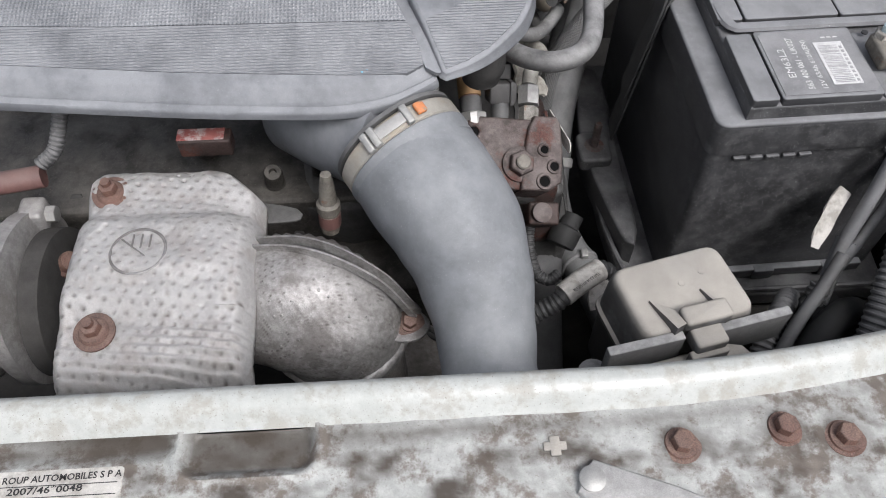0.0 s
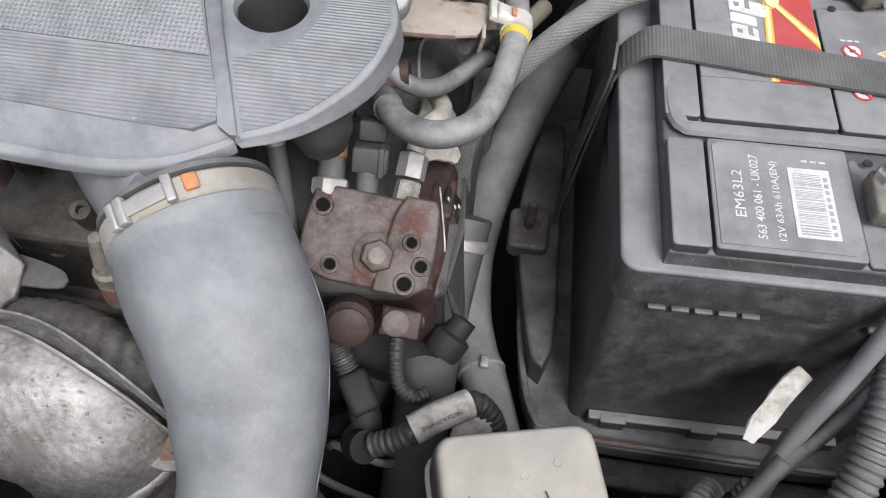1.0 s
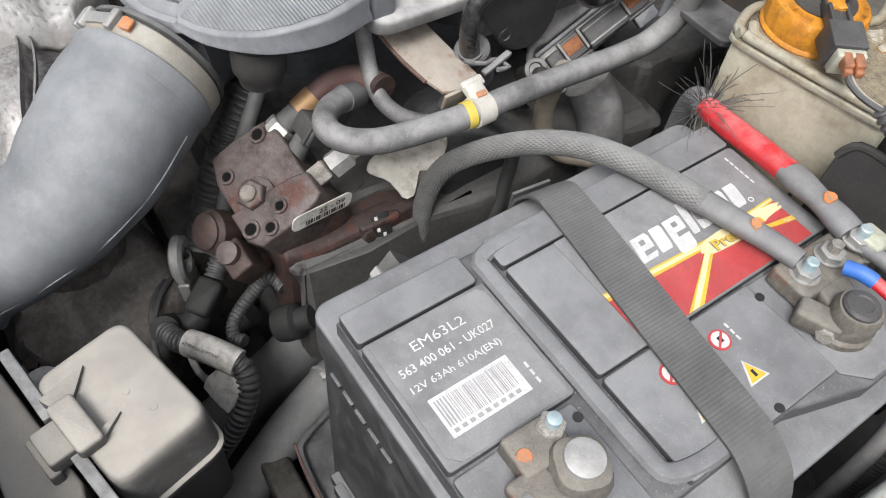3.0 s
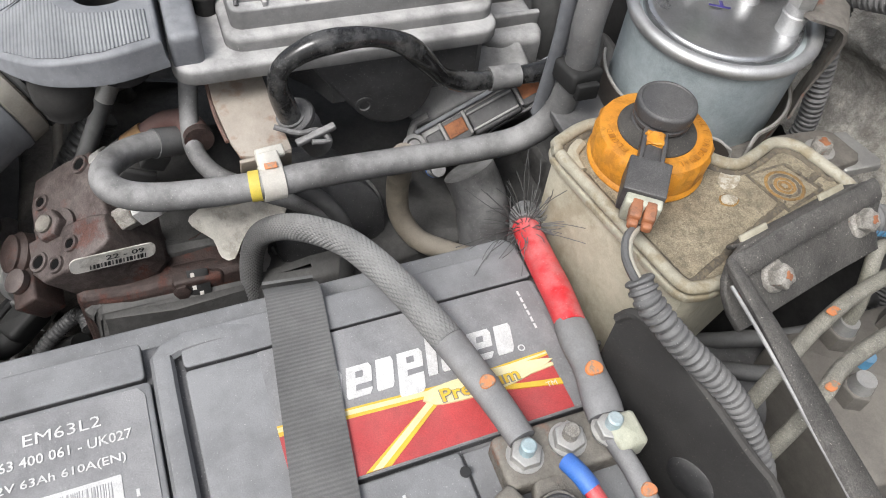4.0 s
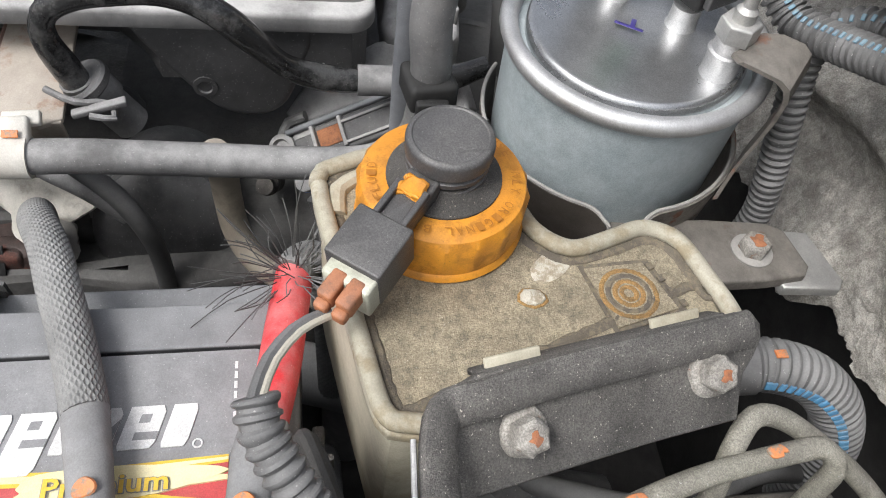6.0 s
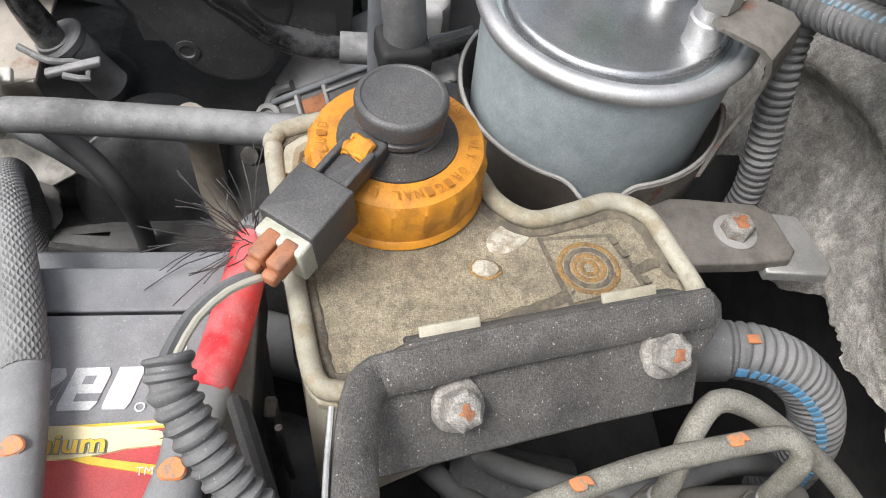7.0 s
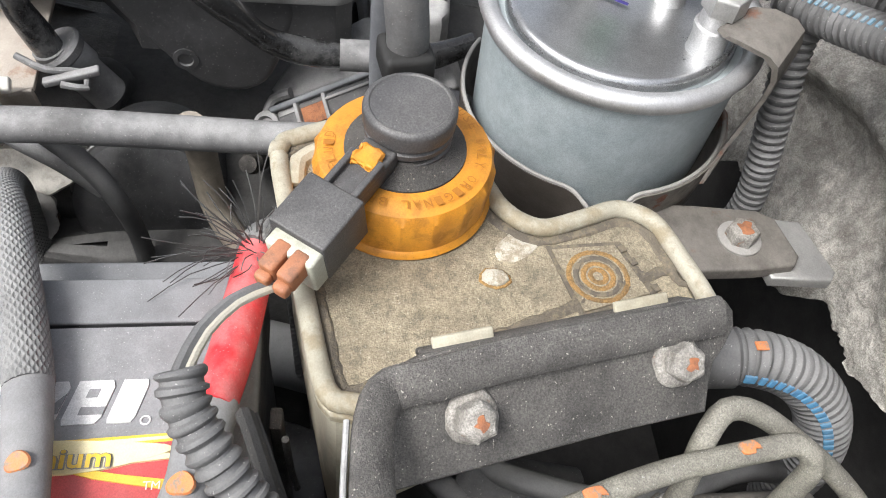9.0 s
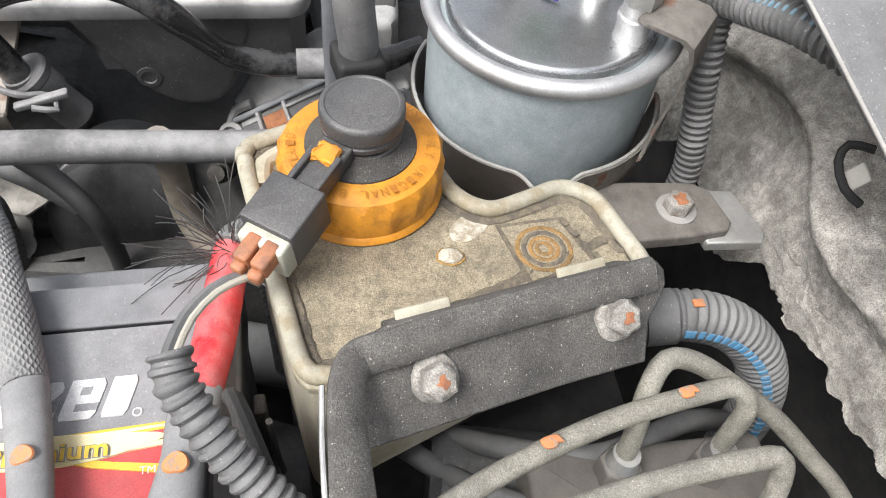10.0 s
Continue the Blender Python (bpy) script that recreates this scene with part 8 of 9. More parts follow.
part("clean_patch", slab(smooth_outline([(-0.0540, 0.1865), (-0.0500, 0.1830), (-0.0455, 0.1835), (-0.0450, 0.1880), (-0.0480, 0.1930), (-0.0530, 0.1965), (-0.0575, 0.1950), (-0.0570, 0.1900)], 0.002), 0.8435, 0.8447, 0.0004), M_WIPED, rv, "wiped pale patch").location += V((-0.001, 0.003, 0.0))
CAPM = axis_frame((-0.0715, 0.1610, 0.8446), (0.03, -0.02, 1))
cap = part("cap", lathe([(0.0248, 0.0), (0.0256, 0.0015), (0.0250, 0.003), (0.0244, 0.0035), (0.0247, 0.006), (0.0250, 0.0150), (0.0238, 0.0172), (0.0215, 0.0180), (0.0180, 0.0186), (0.0170, 0.0186)], CAPM, 216, wobble=lambda a, z: 1 + (0.030 * (0.5 - abs(math.sin(9 * a)) ** 1.5) if 0.004 < z < 0.0165 else 0.0)), M_CAP, rv, "orange scalloped screw cap")
# raised lettering round the cap
word = "USE ONLY ORIGINAL BRAKE FLUID"
for k, ch in enumerate(word):
    if ch == " ":
        continue
    a = radians(72 - 8.2 * k)
    loc = CAPM @ V((0.0194 * math.cos(a), 0.0194 * math.sin(a), 0.0186))
    rad = CAPM.to_3x3() @ V((math.cos(a), math.sin(a), -0.03))
    tang = CAPM.to_3x3() @ V((math.sin(a), -math.cos(a), 0))
    text_part("letter", ch, loc - tang * 0.0011, tang, rad, 0.0020, M_CAP_TEXT, cap, height=0.0027, lift=0.0005, bold=0.0)
part("sensor_base", lathe([(0.0168, 0.0176), (0.0166, 0.0192), (0.0145, 0.0198), (0.0118, 0.0212), (0.0105, 0.0232)], CAPM, 48), M_SENSOR_GRIT, cap, "gritty black sensor base")
part("sensor_dome", lathe([(0.0104, 0.0205), (0.0117, 0.0212), (0.0117, 0.0226), (0.0107, 0.0232), (0.0107, 0.0239), (0.0119, 0.0246), (0.0119, 0.0260), (0.0109, 0.0266), (0.0109, 0.0273), (0.0123, 0.0280), (0.0125, 0.0322), (0.0122, 0.0332), (0.0115, 0.0338), (0.0108, 0.0339), (0.0104, 0.0336), (0.0080, 0.0337)], CAPM @ Matrix.Translation((0, 0.001, 0)), 48), M_SENSOR, cap, "smooth black rubber dome")
text_part("letter", "6.P>UM", CAPM @ V((0.0050, -0.0040, 0.0338)), (0, 1, 0), (-1, 0, 0), 0.0085, M_SENSOR, cap, lift=0.0002)
# plug on the cap's arm
arm_a, arm_b = V((-0.0582, 0.1498, 0.8696)), V((-0.0350, 0.1327, 0.8646))
AD = (arm_b - arm_a).normalized()
AS = AD.cross(V((0, 0, 1))).normalized()
AU = AS.cross(AD)
AM = Matrix(((AD.x, AS.x, AU.x, arm_a.x), (AD.y, AS.y, AU.y, arm_a.y), (AD.z, AS.z, AU.z, arm_a.z), (0, 0, 0, 1)))
part("arm", block(0.0050, 0, -0.0025, 0.024, 0.0100, 0.0060, 0.0010, AM), M_SENSOR, cap, "black arm to the plug")
for s in (-1, 1):
    part("arm_rail", block(0.0070, 0.0042 * s, 0.0010, 0.016, 0.0018, 0.0030, 0.0005, AM), M_SENSOR, cap)
part("arm_residue", roughen(divide(block(-0.0005, 0, 0.0010, 0.0062, 0.0078, 0.0030, 0.0010, AM), 3), 0.0016, 330), M_CAP, cap, "orange flaking residue")
pl = thing("sensor_plug", (-0.033, 0.134, 0.86), "black plug with pale end and brown terminals on the cap", "connector")
part("housing", block(0.0200, 0, -0.0030, 0.0165, 0.0165, 0.0145, 0.0007, AM), M_SENSOR, pl)
part("pale_end", block(0.0300, -0.0008, -0.0040, 0.0055, 0.0140, 0.0125, 0.0009, AM), M_CONN_PALE, pl, "pale green plug end")
for s in (-1, 1):
    part("terminal", block(0.0340, 0.0027 * s - 0.0012, -0.0005, 0.0085, 0.0046, 0.0060, 0.0010, AM), M_CONN_BROWN, pl, "brown terminal insert")
    part("terminal_tip", block(0.0392, 0.0027 * s - 0.0012, -0.0015, 0.0030, 0.0040, 0.0040, 0.0010, AM), M_CONN_BROWN, pl)
pw2 = thing("plug_wires", (-0.01, 0.12, 0.85), "two thin wires entering a ribbed black conduit", "cable")
w0 = AM @ V((0.039, -0.001, -0.004))
for k, mt in enumerate((M_RUBBER_DARK, M_CREAM_WIRE)):
    o = V((0.0006, 0.0018, 0.0)) * (k - 0.5)
    part("wire", tube([w0 + o * 0.5, V((-0.0260, 0.1260, 0.8600)) + o, V((-0.0210, 0.1200, 0.8620)) + o, V((-0.0120, 0.1145, 0.8640)) + o, V((-0.0020, 0.1120, 0.8660)) + o, V((0.0040, 0.1115, 0.8675)) + o], (0.0015, 0.0010)[k], 8), mt, pw2)
part("conduit", corrugated([(-0.0010, 0.1115, 0.8675), (0.0070, 0.1138, 0.8620), (0.0190, 0.1240, 0.8500), (0.0340, 0.1425, 0.8310), (0.0460, 0.1525, 0.8130), (0.0580, 0.1590, 0.7930), (0.0660, 0.1620, 0.760), (0.070, 0.164, 0.70)], 0.0054, 0.0034, 0.0010, 16), M_CONDUIT, pw2, "ribbed black conduit")

# ---- steel bracket over the reservoir ----
sb = thing("steel_bracket", (-0.005, 0.19, 0.83), "rough black steel bracket with two weathered bolts", "bracket")
N = V((0.62, 0.16, 0.77)).normalized()
U = V((-0.22, 0.97, -0.02))
U = (U - N * U.dot(N)).normalized()
W = N.cross(U)
o = V((-0.0045, 0.1940, 0.8560))
BM = Matrix(((U.x, W.x, N.x, o.x), (U.y, W.y, N.y, o.y), (U.z, W.z, N.z, o.z), (0, 0, 0, 1)))
edge = [(0.0372, -0.0152), (0.0392, -0.0085), (0.0412, -0.0034), (0.0453, 0.0005), (0.0484, 0.0045), (0.0488, 0.0085), (0.0470, 0.0115), (0.0430, 0.0127), (0.0100, 0.0130), (-0.0250, 0.0131), (-0.0328, 0.0130), (-0.0400, 0.0107), (-0.0462, 0.0050), (-0.0485, 0.0), (-0.0490, -0.008)]
plate_o = edge + [(-0.0470, -0.0156), (-0.0403, -0.0156), (0.0103, -0.0147)]
part("plate", slab(plate_o, -0.0016, 0.0016, 0.0008, BM, low=0.0008), M_BRACKET, sb)


def ribbon(pts, sides, width, thick):
    """A bent strip of sheet that twists from one sideways direction to another."""
    path, out = spline(pts, 0.003), spline(sides, 0.003)
    bm, rows, n = bmesh.new(), [], len(path)
    for i, p in enumerate(path):
        d = (path[min(i + 1, n - 1)] - path[max(i - 1, 0)]).normalized()
        s = out[round(i * (len(out) - 1) / (n - 1))]
        s = (s - d * s.dot(d)).normalized()
        u = s.cross(d)
        u = u if u.z > 0 else -u
        w = width(i / (n - 1)) / 2
        rows.append([bm.verts.new(p + s * a + u * b) for a, b in ((-w, -thick), (-w, thick * 0.4), (-w * 0.55, thick), (w * 0.6, thick), (w * 0.93, thick * 0.5), (w, -0.2 * thick), (w * 0.85, -thick))])
    for a, b in zip(rows, rows[1:]):
        for k in range(7):
            bm.faces.new((a[k], a[(k + 1) % 7], b[(k + 1) % 7], b[k]))
    bm.faces.new(rows[0][::-1])
    bm.faces.new(rows[-1])
    bmesh.ops.recalc_face_normals(bm, faces=bm.faces[:])
    return bm


arm = [(0.010, 0.1495, 0.8670), (0.030, 0.1488, 0.8655), (0.060, 0.1495, 0.8590), (0.100, 0.1502, 0.8480), (0.130, 0.151, 0.815)]
bend = [BM @ V((0.0440, 0.0085, 0.0030)), BM @ V((0.0150, 0.0088, 0.0034)), BM @ V((-0.0150, 0.0088, 0.0036)), BM @ V((-0.0320, 0.0078, 0.0042)), V((0.0010, 0.1535, 0.8640))] + [V(p) for p in arm]
part("arm", ribbon(bend, [W, W, W, W, W * 0.6 + V((0, -0.75, 0.1))] + [V((0.02, -1, 0.05))] * 5, lambda t: 0.0098 + 0.0030 * min(1.0, max(0.0, (t - 0.45) * 5)), 0.0020), M_BRACKET, sb, "rolled edge running on into a long arm")
part("pale_edge", tube([V(p) + V((0, -0.0058, 0.0008)) for p in arm], 0.0007, 8), M_PLASTIC_DUSTY, sb, "pale edge")
part("fold", block(0.004, 0.0122, -0.0045, 0.072, 0.0020, 0.0080, 0.0008, BM), M_BRACKET, sb)
for x, y in ((-0.0235, -0.0030), (0.0305, -0.0005)):
    b = part("bolt", roughen(lathe([(0.0064, 0.0012), (0.0066, 0.0020), (0.0062, 0.0028), (0.0052, 0.0034)], BM @ Matrix.Translation((x, y, 0)), 32), 0.0007, 240), M_NUT, sb, "weathered zinc bolt")
    part("bolt_head", roughen(divide(hexagon(BM @ V((x, y, 0.0028)), N, 0.0050, 0.0060, spin=15, chamfer=0.35), 3), 0.0006, 260), M_NUT, b)
    part("bolt_rust", slab(smooth_outline([(0.0017, 0.0002), (0.0012, 0.0014), (0.0001, 0.0010), (-0.0013, 0.0017), (-0.0018, 0.0003), (-0.0009, -0.0006), (-0.0011, -0.0017), (0.0005, -0.0010), (0.0016, -0.0012)], 0.0006), 0, 0.0003, 0.0001, BM @ Matrix.Translation((x, y, 0.0089)) @ Matrix.Rotation(40 * x, 4, "Z")), M_RUST_ORANGE, b)
for x in (-0.0215, 0.0255):
    part("pale_tab", block(x, 0.0140, -0.0030, 0.0150, 0.0034, 0.0014, 0.0004, BM), M_RESERVOIR, sb, "pale plastic tab under the bracket")
for x, y in ((-0.0455, -0.002), (-0.0440, 0.0055)):
    part("rust_spot", block(x, y, 0.0044, 0.0016, 0.0026, 0.0005, 0.0002, BM), M_RUST_ORANGE, sb)
sb.location += V((-0.0010, 0.0014, -0.0045))
# upright black plate and clutter between battery and reservoir
up = thing("upright_strip", (-0.009, 0.128, 0.76), "rough black upright strip between battery and reservoir", "bracket")
part("strip", block(-0.0305, 0.1238, 0.743, 0.0075, 0.0040, 0.080, 0.001), M_BRACKET, up)
part("rod", tube([(-0.024, 0.1290, 0.74), (-0.022, 0.1280, 0.76), (-0.020, 0.1275, 0.79)], 0.0012, 8), M_BRACKET, up)
# ---- brake pipes and modulator ----
ABS = thing("brake_modulator", (0.03, 0.25, 0.70), "dusty aluminium brake modulator block with pipe unions", "brake unit")
part("housing", block(0.035, 0.252, 0.745, 0.075, 0.085, 0.080, 0.004), M_ABS, ABS)
for x, y in ((0.008, 0.238), (0.010, 0.270), (0.035, 0.225), (0.040, 0.262), (0.06, 0.24)):
    u = part("union", hexagon((x, y, 0.785), (0, 0, 1), 0.0072, 0.010, spin=20 * y), M_ABS, ABS)
    part("collar", lathe([(0.0055, 0), (0.0045, 0.006)], Matrix.Translation((x, y, 0.795)), 16), M_STEEL, u)
part("blue_plug", lathe([(0.004, 0), (0.004, 0.006)], Matrix.Translation((0.022, 0.243, 0.785)), 14), M_BLUE_STRIPE, ABS)
part("motor", lathe([(0.028, -0.02), (0.028, 0.02), (0.024, 0.024)], axis_frame((-0.005, 0.205, 0.735), (-0.2, -1, 0)), 28), M_PLASTIC, ABS)
for line, marks in (
        ([(0.0350, 0.1560, 0.760), (0.0345, 0.1580, 0.800), (0.0315, 0.1650, 0.8200), (0.0270, 0.1750, 0.8262), (0.0180, 0.1950, 0.8260), (0.0080, 0.2250, 0.8260), (0.0015, 0.2580, 0.8255), (0.0010, 0.2680, 0.8250), (0.0050, 0.2720, 0.8200), (0.0080, 0.2700, 0.800), (0.0095, 0.2700, 0.790)], ((0.0030, 0.2500, 0.8300), (0.0140, 0.2060, 0.8302))),
        ([(0.0520, 0.1580, 0.760), (0.0515, 0.1600, 0.803), (0.0485, 0.1680, 0.8250), (0.0440, 0.1780, 0.8312), (0.0360, 0.1950, 0.8310), (0.0285, 0.2300, 0.8305), (0.0250, 0.2610, 0.8300), (0.0260, 0.2700, 0.8285), (0.0320, 0.2700, 0.815), (0.0395, 0.2640, 0.798)], ((0.0440, 0.1790, 0.8350),)),
        ([(0.0080, 0.2380, 0.790), (0.0060, 0.2380, 0.810), (-0.0010, 0.2400, 0.8260), (-0.0070, 0.2460, 0.8315), (-0.0070, 0.2560, 0.8290), (-0.0030, 0.2700, 0.8200), (0.0030, 0.2880, 0.8060), (0.0120, 0.3050, 0.7900), (0.0220, 0.3200, 0.7750), (0.040, 0.335, 0.75)], ())):
    bpipe = thing("brake_pipe", line[0], "olive coated bent brake pipe with paint dabs" if marks else "olive coated brake pipe arching over to the bulkhead", "brake pipe", group="brake pipes")
    part("pipe", tube(line, 0.0033, 14, 0.003), M_PIPE, bpipe)
    for mk in marks:
        part("paint_mark", slab(smooth_outline([(-0.0016, -0.0030), (0.0012, -0.0026), (0.0018, 0.0006), (0.0006, 0.0012), (0.0012, 0.0030), (-0.0012, 0.0022), (-0.0018, 0.0004)], 0.001), 0, 0.0007, 0.0003, pose(*mk, 0, 0, 15)), M_ORANGE_PAINT, bpipe, "orange dab")
for k, line in enumerate(([(-0.030, 0.170, 0.745), (0.0, 0.195, 0.765), (0.015, 0.225, 0.775), (0.0, 0.265, 0.772), (-0.01, 0.30, 0.75)], [(-0.040, 0.180, 0.735), (-0.012, 0.205, 0.770), (0.000, 0.235, 0.782), (-0.012, 0.275, 0.775), (-0.02, 0.31, 0.75)])):
    t = thing("black_wire", line[0], "black wire under the bracket", "cable")
    part("wire", tube(line, 0.0042, 12), M_RUBBER_DARK, t)
# large ribbed conduit with the blue stripe
lc = thing("striped_conduit", (-0.03, 0.28, 0.79), "wide ribbed black conduit with a bright blue stripe", "conduit")
line = [(-0.0360, 0.2430, 0.8050), (-0.0350, 0.2580, 0.8110), (-0.0330, 0.2740, 0.8130), (-0.0300, 0.2900, 0.8070), (-0.0250, 0.3030, 0.7930), (-0.0200, 0.3100, 0.7700), (-0.018, 0.312, 0.73)]
part("conduit", corrugated(line, 0.0092, 0.0031, 0.0010, 28), M_CONDUIT, lc)
part("cuff", tube([(-0.0350, 0.2560, 0.8105), (-0.0340, 0.2660, 0.8125)], 0.0097, 24), M_CONDUIT, lc)
part("blue_stripe", dashes(line, 0.0092, 0.0031, (0.92, -0.22, 0.16), 0.20, 0.8, 0.0032, 0.0020), M_BLUE_STRIPE, lc, "bright blue dashes")
part("paint_mark", block(-0.0320, 0.2710, 0.8225, 0.003, 0.004, 0.0008, 0.0003), M_ORANGE_PAINT, lc)
lc.location.y -= 0.002

# ---- relay box at the front ----
rb = thing("relay_box", (-0.123, -0.213, 0.66), "dusty cream-grey relay box cover with a latch", "relay box")
top = [(-0.1590, -0.1955), (-0.0885, -0.1785), (-0.0750, -0.2275), (-0.1455, -0.2440)]


def soft_quad(q, r, n=4):
    """A four-cornered plan with round corners."""
    out = []
    for i in range(4):
        p, c, s = V((*q[i - 1], 0)), V((*q[i], 0)), V((*q[(i + 1) % 4], 0))
        a, b = c + (p - c).normalized() * r, c + (s - c).normalized() * r
        for k in range(n + 1):
            t = k / n
            v = a * (1 - t) ** 2 + c * 2 * t * (1 - t) + b * t * t
            out.append((v.x, v.y))
    return out


cx, cy = -0.117, -0.2113


def cover_ring(k, r):
    """The cover's plan, drawn out from its middle."""
    return soft_quad([(cx + (x - cx) * k, cy + (y - cy) * k) for x, y in top], r)


def stacked(rings):
    """A closed skin through plans at rising heights."""
    bm = bmesh.new()
    rows = [[bm.verts.new((x, y, z)) for x, y in cover_ring(k, r)] for k, r, z in rings]
    n = len(rows[0])
    for a, b in zip(rows, rows[1:]):
        for i in range(n):
            bm.faces.new((a[i], a[(i + 1) % n], b[(i + 1) % n], b[i]))
    bm.faces.new(rows[0][::-1])
    bm.faces.new(rows[-1])
    bmesh.ops.recalc_face_normals(bm, faces=bm.faces[:])
    return bm


part("cover", stacked([(1.13, 0.012, 0.6985), (1.14, 0.012, 0.7000), (1.135, 0.012, 0.7022), (1.075, 0.011, 0.7036), (1.035, 0.010, 0.7255), (1.018, 0.010, 0.7305), (0.985, 0.009, 0.7345), (0.94, 0.008, 0.7362), (0.88, 0.007, 0.7368)]), M_CREAM_BOX, rb, "cream dusty cover with a lip")
part("skirt", stacked([(1.06, 0.012, 0.645), (1.07, 0.012, 0.690), (1.09, 0.012, 0.6987)]), M_DEEP, rb, "black box body")
RM = pose(-0.1100, -0.2303, 0.7385, 0, 0, 12)
part("latch", block(0.0, -0.002, 0.002, 0.030, 0.013, 0.010, 0.0025, RM), M_CREAM_BOX, rb, "pale grey moulded latch")
for x0, x1 in ((-0.0270, -0.0140), (0.0060, 0.0130)):
    bm = slab([(x0, 0.016), (x1, 0.004), (x1, -0.006), (x0 + 0.006, -0.008)], -0.004, 0.0045, 0.0006, RM)
    for v in bm.verts:
        p = RM.inverted() @ v.co
        if p.z > 0:
            p.z = max(0.0006, 0.0055 - 0.0034 * max(0.0, p.y + 0.002) / 0.009 * 1.6)
            v.co = RM @ p
    part("latch_web", bm, M_CREAM_BOX, rb)
part("latch_tongue", block(-0.002, -0.0135, -0.006, 0.020, 0.014, 0.012, 0.002, RM), M_CREAM_BOX, rb)
part("latch_lip", block(-0.003, -0.0205, -0.013, 0.024, 0.006, 0.010, 0.0015, RM), M_CREAM_BOX, rb)
for q in ((-0.117, -0.208), (-0.103, -0.200)):
    part("moulded_pip", lathe([(0.0022, 0.7364), (0.0018, 0.7371), (0.0010, 0.7372)], Matrix.Translation((*q, 0)), 12), M_CREAM_BOX, rb)
rs = thing("relay_box_carrier", (-0.10, -0.24, 0.68), "dusty black plastic carrier bars in front of the relay box", "bracket")
part("bar", block(0, 0, 0, 0.047, 0.006, 0.030, 0.0010, pose(-0.1480, -0.2500, 0.7310, 0, 0, 10.5)), M_PLASTIC_DUSTY, rs)
part("bar", block(0, 0, 0, 0.048, 0.006, 0.030, 0.0010, pose(-0.0800, -0.2365, 0.7290, 0, 0, 12)), M_PLASTIC_DUSTY, rs)
part("tray", slab([(-0.1740, -0.2615), (-0.0950, -0.2445), (-0.0860, -0.2460), (-0.0800, -0.2540), (-0.0800, -0.2760), (-0.1840, -0.2780), (-0.1810, -0.2670)], 0.694, 0.731, 0.003), M_CREAM_BOX, rs, "pale grey lid in front of the bars")
part("ear", lathe([(0.010, 0), (0.010, 0.01), (0.006, 0.012)], Matrix.Translation((-0.172, -0.2480, 0.695)), 20), M_PLASTIC_DUSTY, rs)
rs.location += V((0.0020, 0.0037, -0.0100))
# conduit with its paper sleeve
cs = thing("labelled_conduit", (-0.155, -0.155, 0.65), "ribbed black conduit with a printed paper sleeve", "conduit")
part("conduit", corrugated([(-0.196, -0.176, 0.652), (-0.180, -0.172, 0.660), (-0.170, -0.1660, 0.6650), (-0.152, -0.1530, 0.6660), (-0.141, -0.1470, 0.6620), (-0.131, -0.1510, 0.6500), (-0.125, -0.163, 0.634), (-0.124, -0.180, 0.61)], 0.0072, 0.0040, 0.0010), M_CONDUIT_DARK, cs)
sl = part("paper_sleeve", tube([(-0.1740, -0.1680, 0.6640), (-0.1600, -0.1585, 0.6665), (-0.1450, -0.1485, 0.6650)], 0.0086, 18), M_PAPER, cs, "dirty white printed sleeve")
text_part("print", "TAVOLA N 1971A/80/08", (-0.1490, -0.1570, 0.6745), (-0.83, -0.56, 0), (0.50, -0.75, 0.3), 0.024, M_BLACK_INK, sl, height=0.003)
bm = slab([(-0.012, -0.010), (0.010, -0.012), (0.012, 0.008), (-0.010, 0.010)], -0.0004, 0.0004, 0.0, axis_frame((-0.1420, -0.1600, 0.6530), (0.2, -0.7, 0.6)))
divide(bm, 2)
part("paper_flap", roughen(bm, 0.003, 70), M_PAPER, cs)
cb2 = thing("angled_plug", (-0.205, -0.155, 0.62), "dusty grey angled plug with ribbed boot", "connector")
part("boot", corrugated([(-0.236, -0.112, 0.672), (-0.228, -0.122, 0.664), (-0.218, -0.134, 0.654)], 0.0070, 0.0036, 0.0012), M_CONDUIT_DARK, cb2)
# Plug and elbow coloured near-black in place of the shade under the pump.
part("body", block(0, 0, 0, 0.018, 0.026, 0.018, 0.004, pose(-0.2105, -0.1440, 0.6460, 20, 0, 35)), M_BLACK_SHADE, cb2)
part("elbow", tube([(-0.2070, -0.1500, 0.6400), (-0.2030, -0.1600, 0.6360), (-0.2080, -0.1700, 0.6360), (-0.2000, -0.1760, 0.648)], 0.0095, 16), M_BLACK_SHADE, cb2)
lf = thing("lifting_eye", (-0.257, -0.15, 0.62), "flat grey steel lifting eye", "lifting eye")
LX = V((0.0055, 0.003, -0.0715)).normalized()
LZ = V((0.50, 0.80, 0.12))
LZ = (LZ - LX * LZ.dot(LX)).normalized()
LY = LZ.cross(LX)
LM = Matrix(((LX.x, LY.x, LZ.x, -0.2440), (LX.y, LY.y, LZ.y, -0.1455), (LX.z, LY.z, LZ.z, 0.634), (0, 0, 0, 1)))
part("eye", lathe([(0.0078, -0.0042), (0.0120, -0.0046), (0.0145, -0.0025), (0.0145, 0.0025), (0.0120, 0.0046), (0.0078, 0.0042), (0.0070, 0.0), (0.0078, -0.0042)], LM @ Matrix.Translation((-0.016, 0, 0)) @ Matrix.Scale(1.35, 4, V((1, 0, 0))), 32), M_ALU, lf)
part("shank", slab([(-0.002, -0.0125), (0.012, -0.0125), (0.036, -0.006), (0.036, 0.010), (-0.002, 0.0125)], -0.0035, 0.0035, 0.0012, LM), M_ALU, lf)
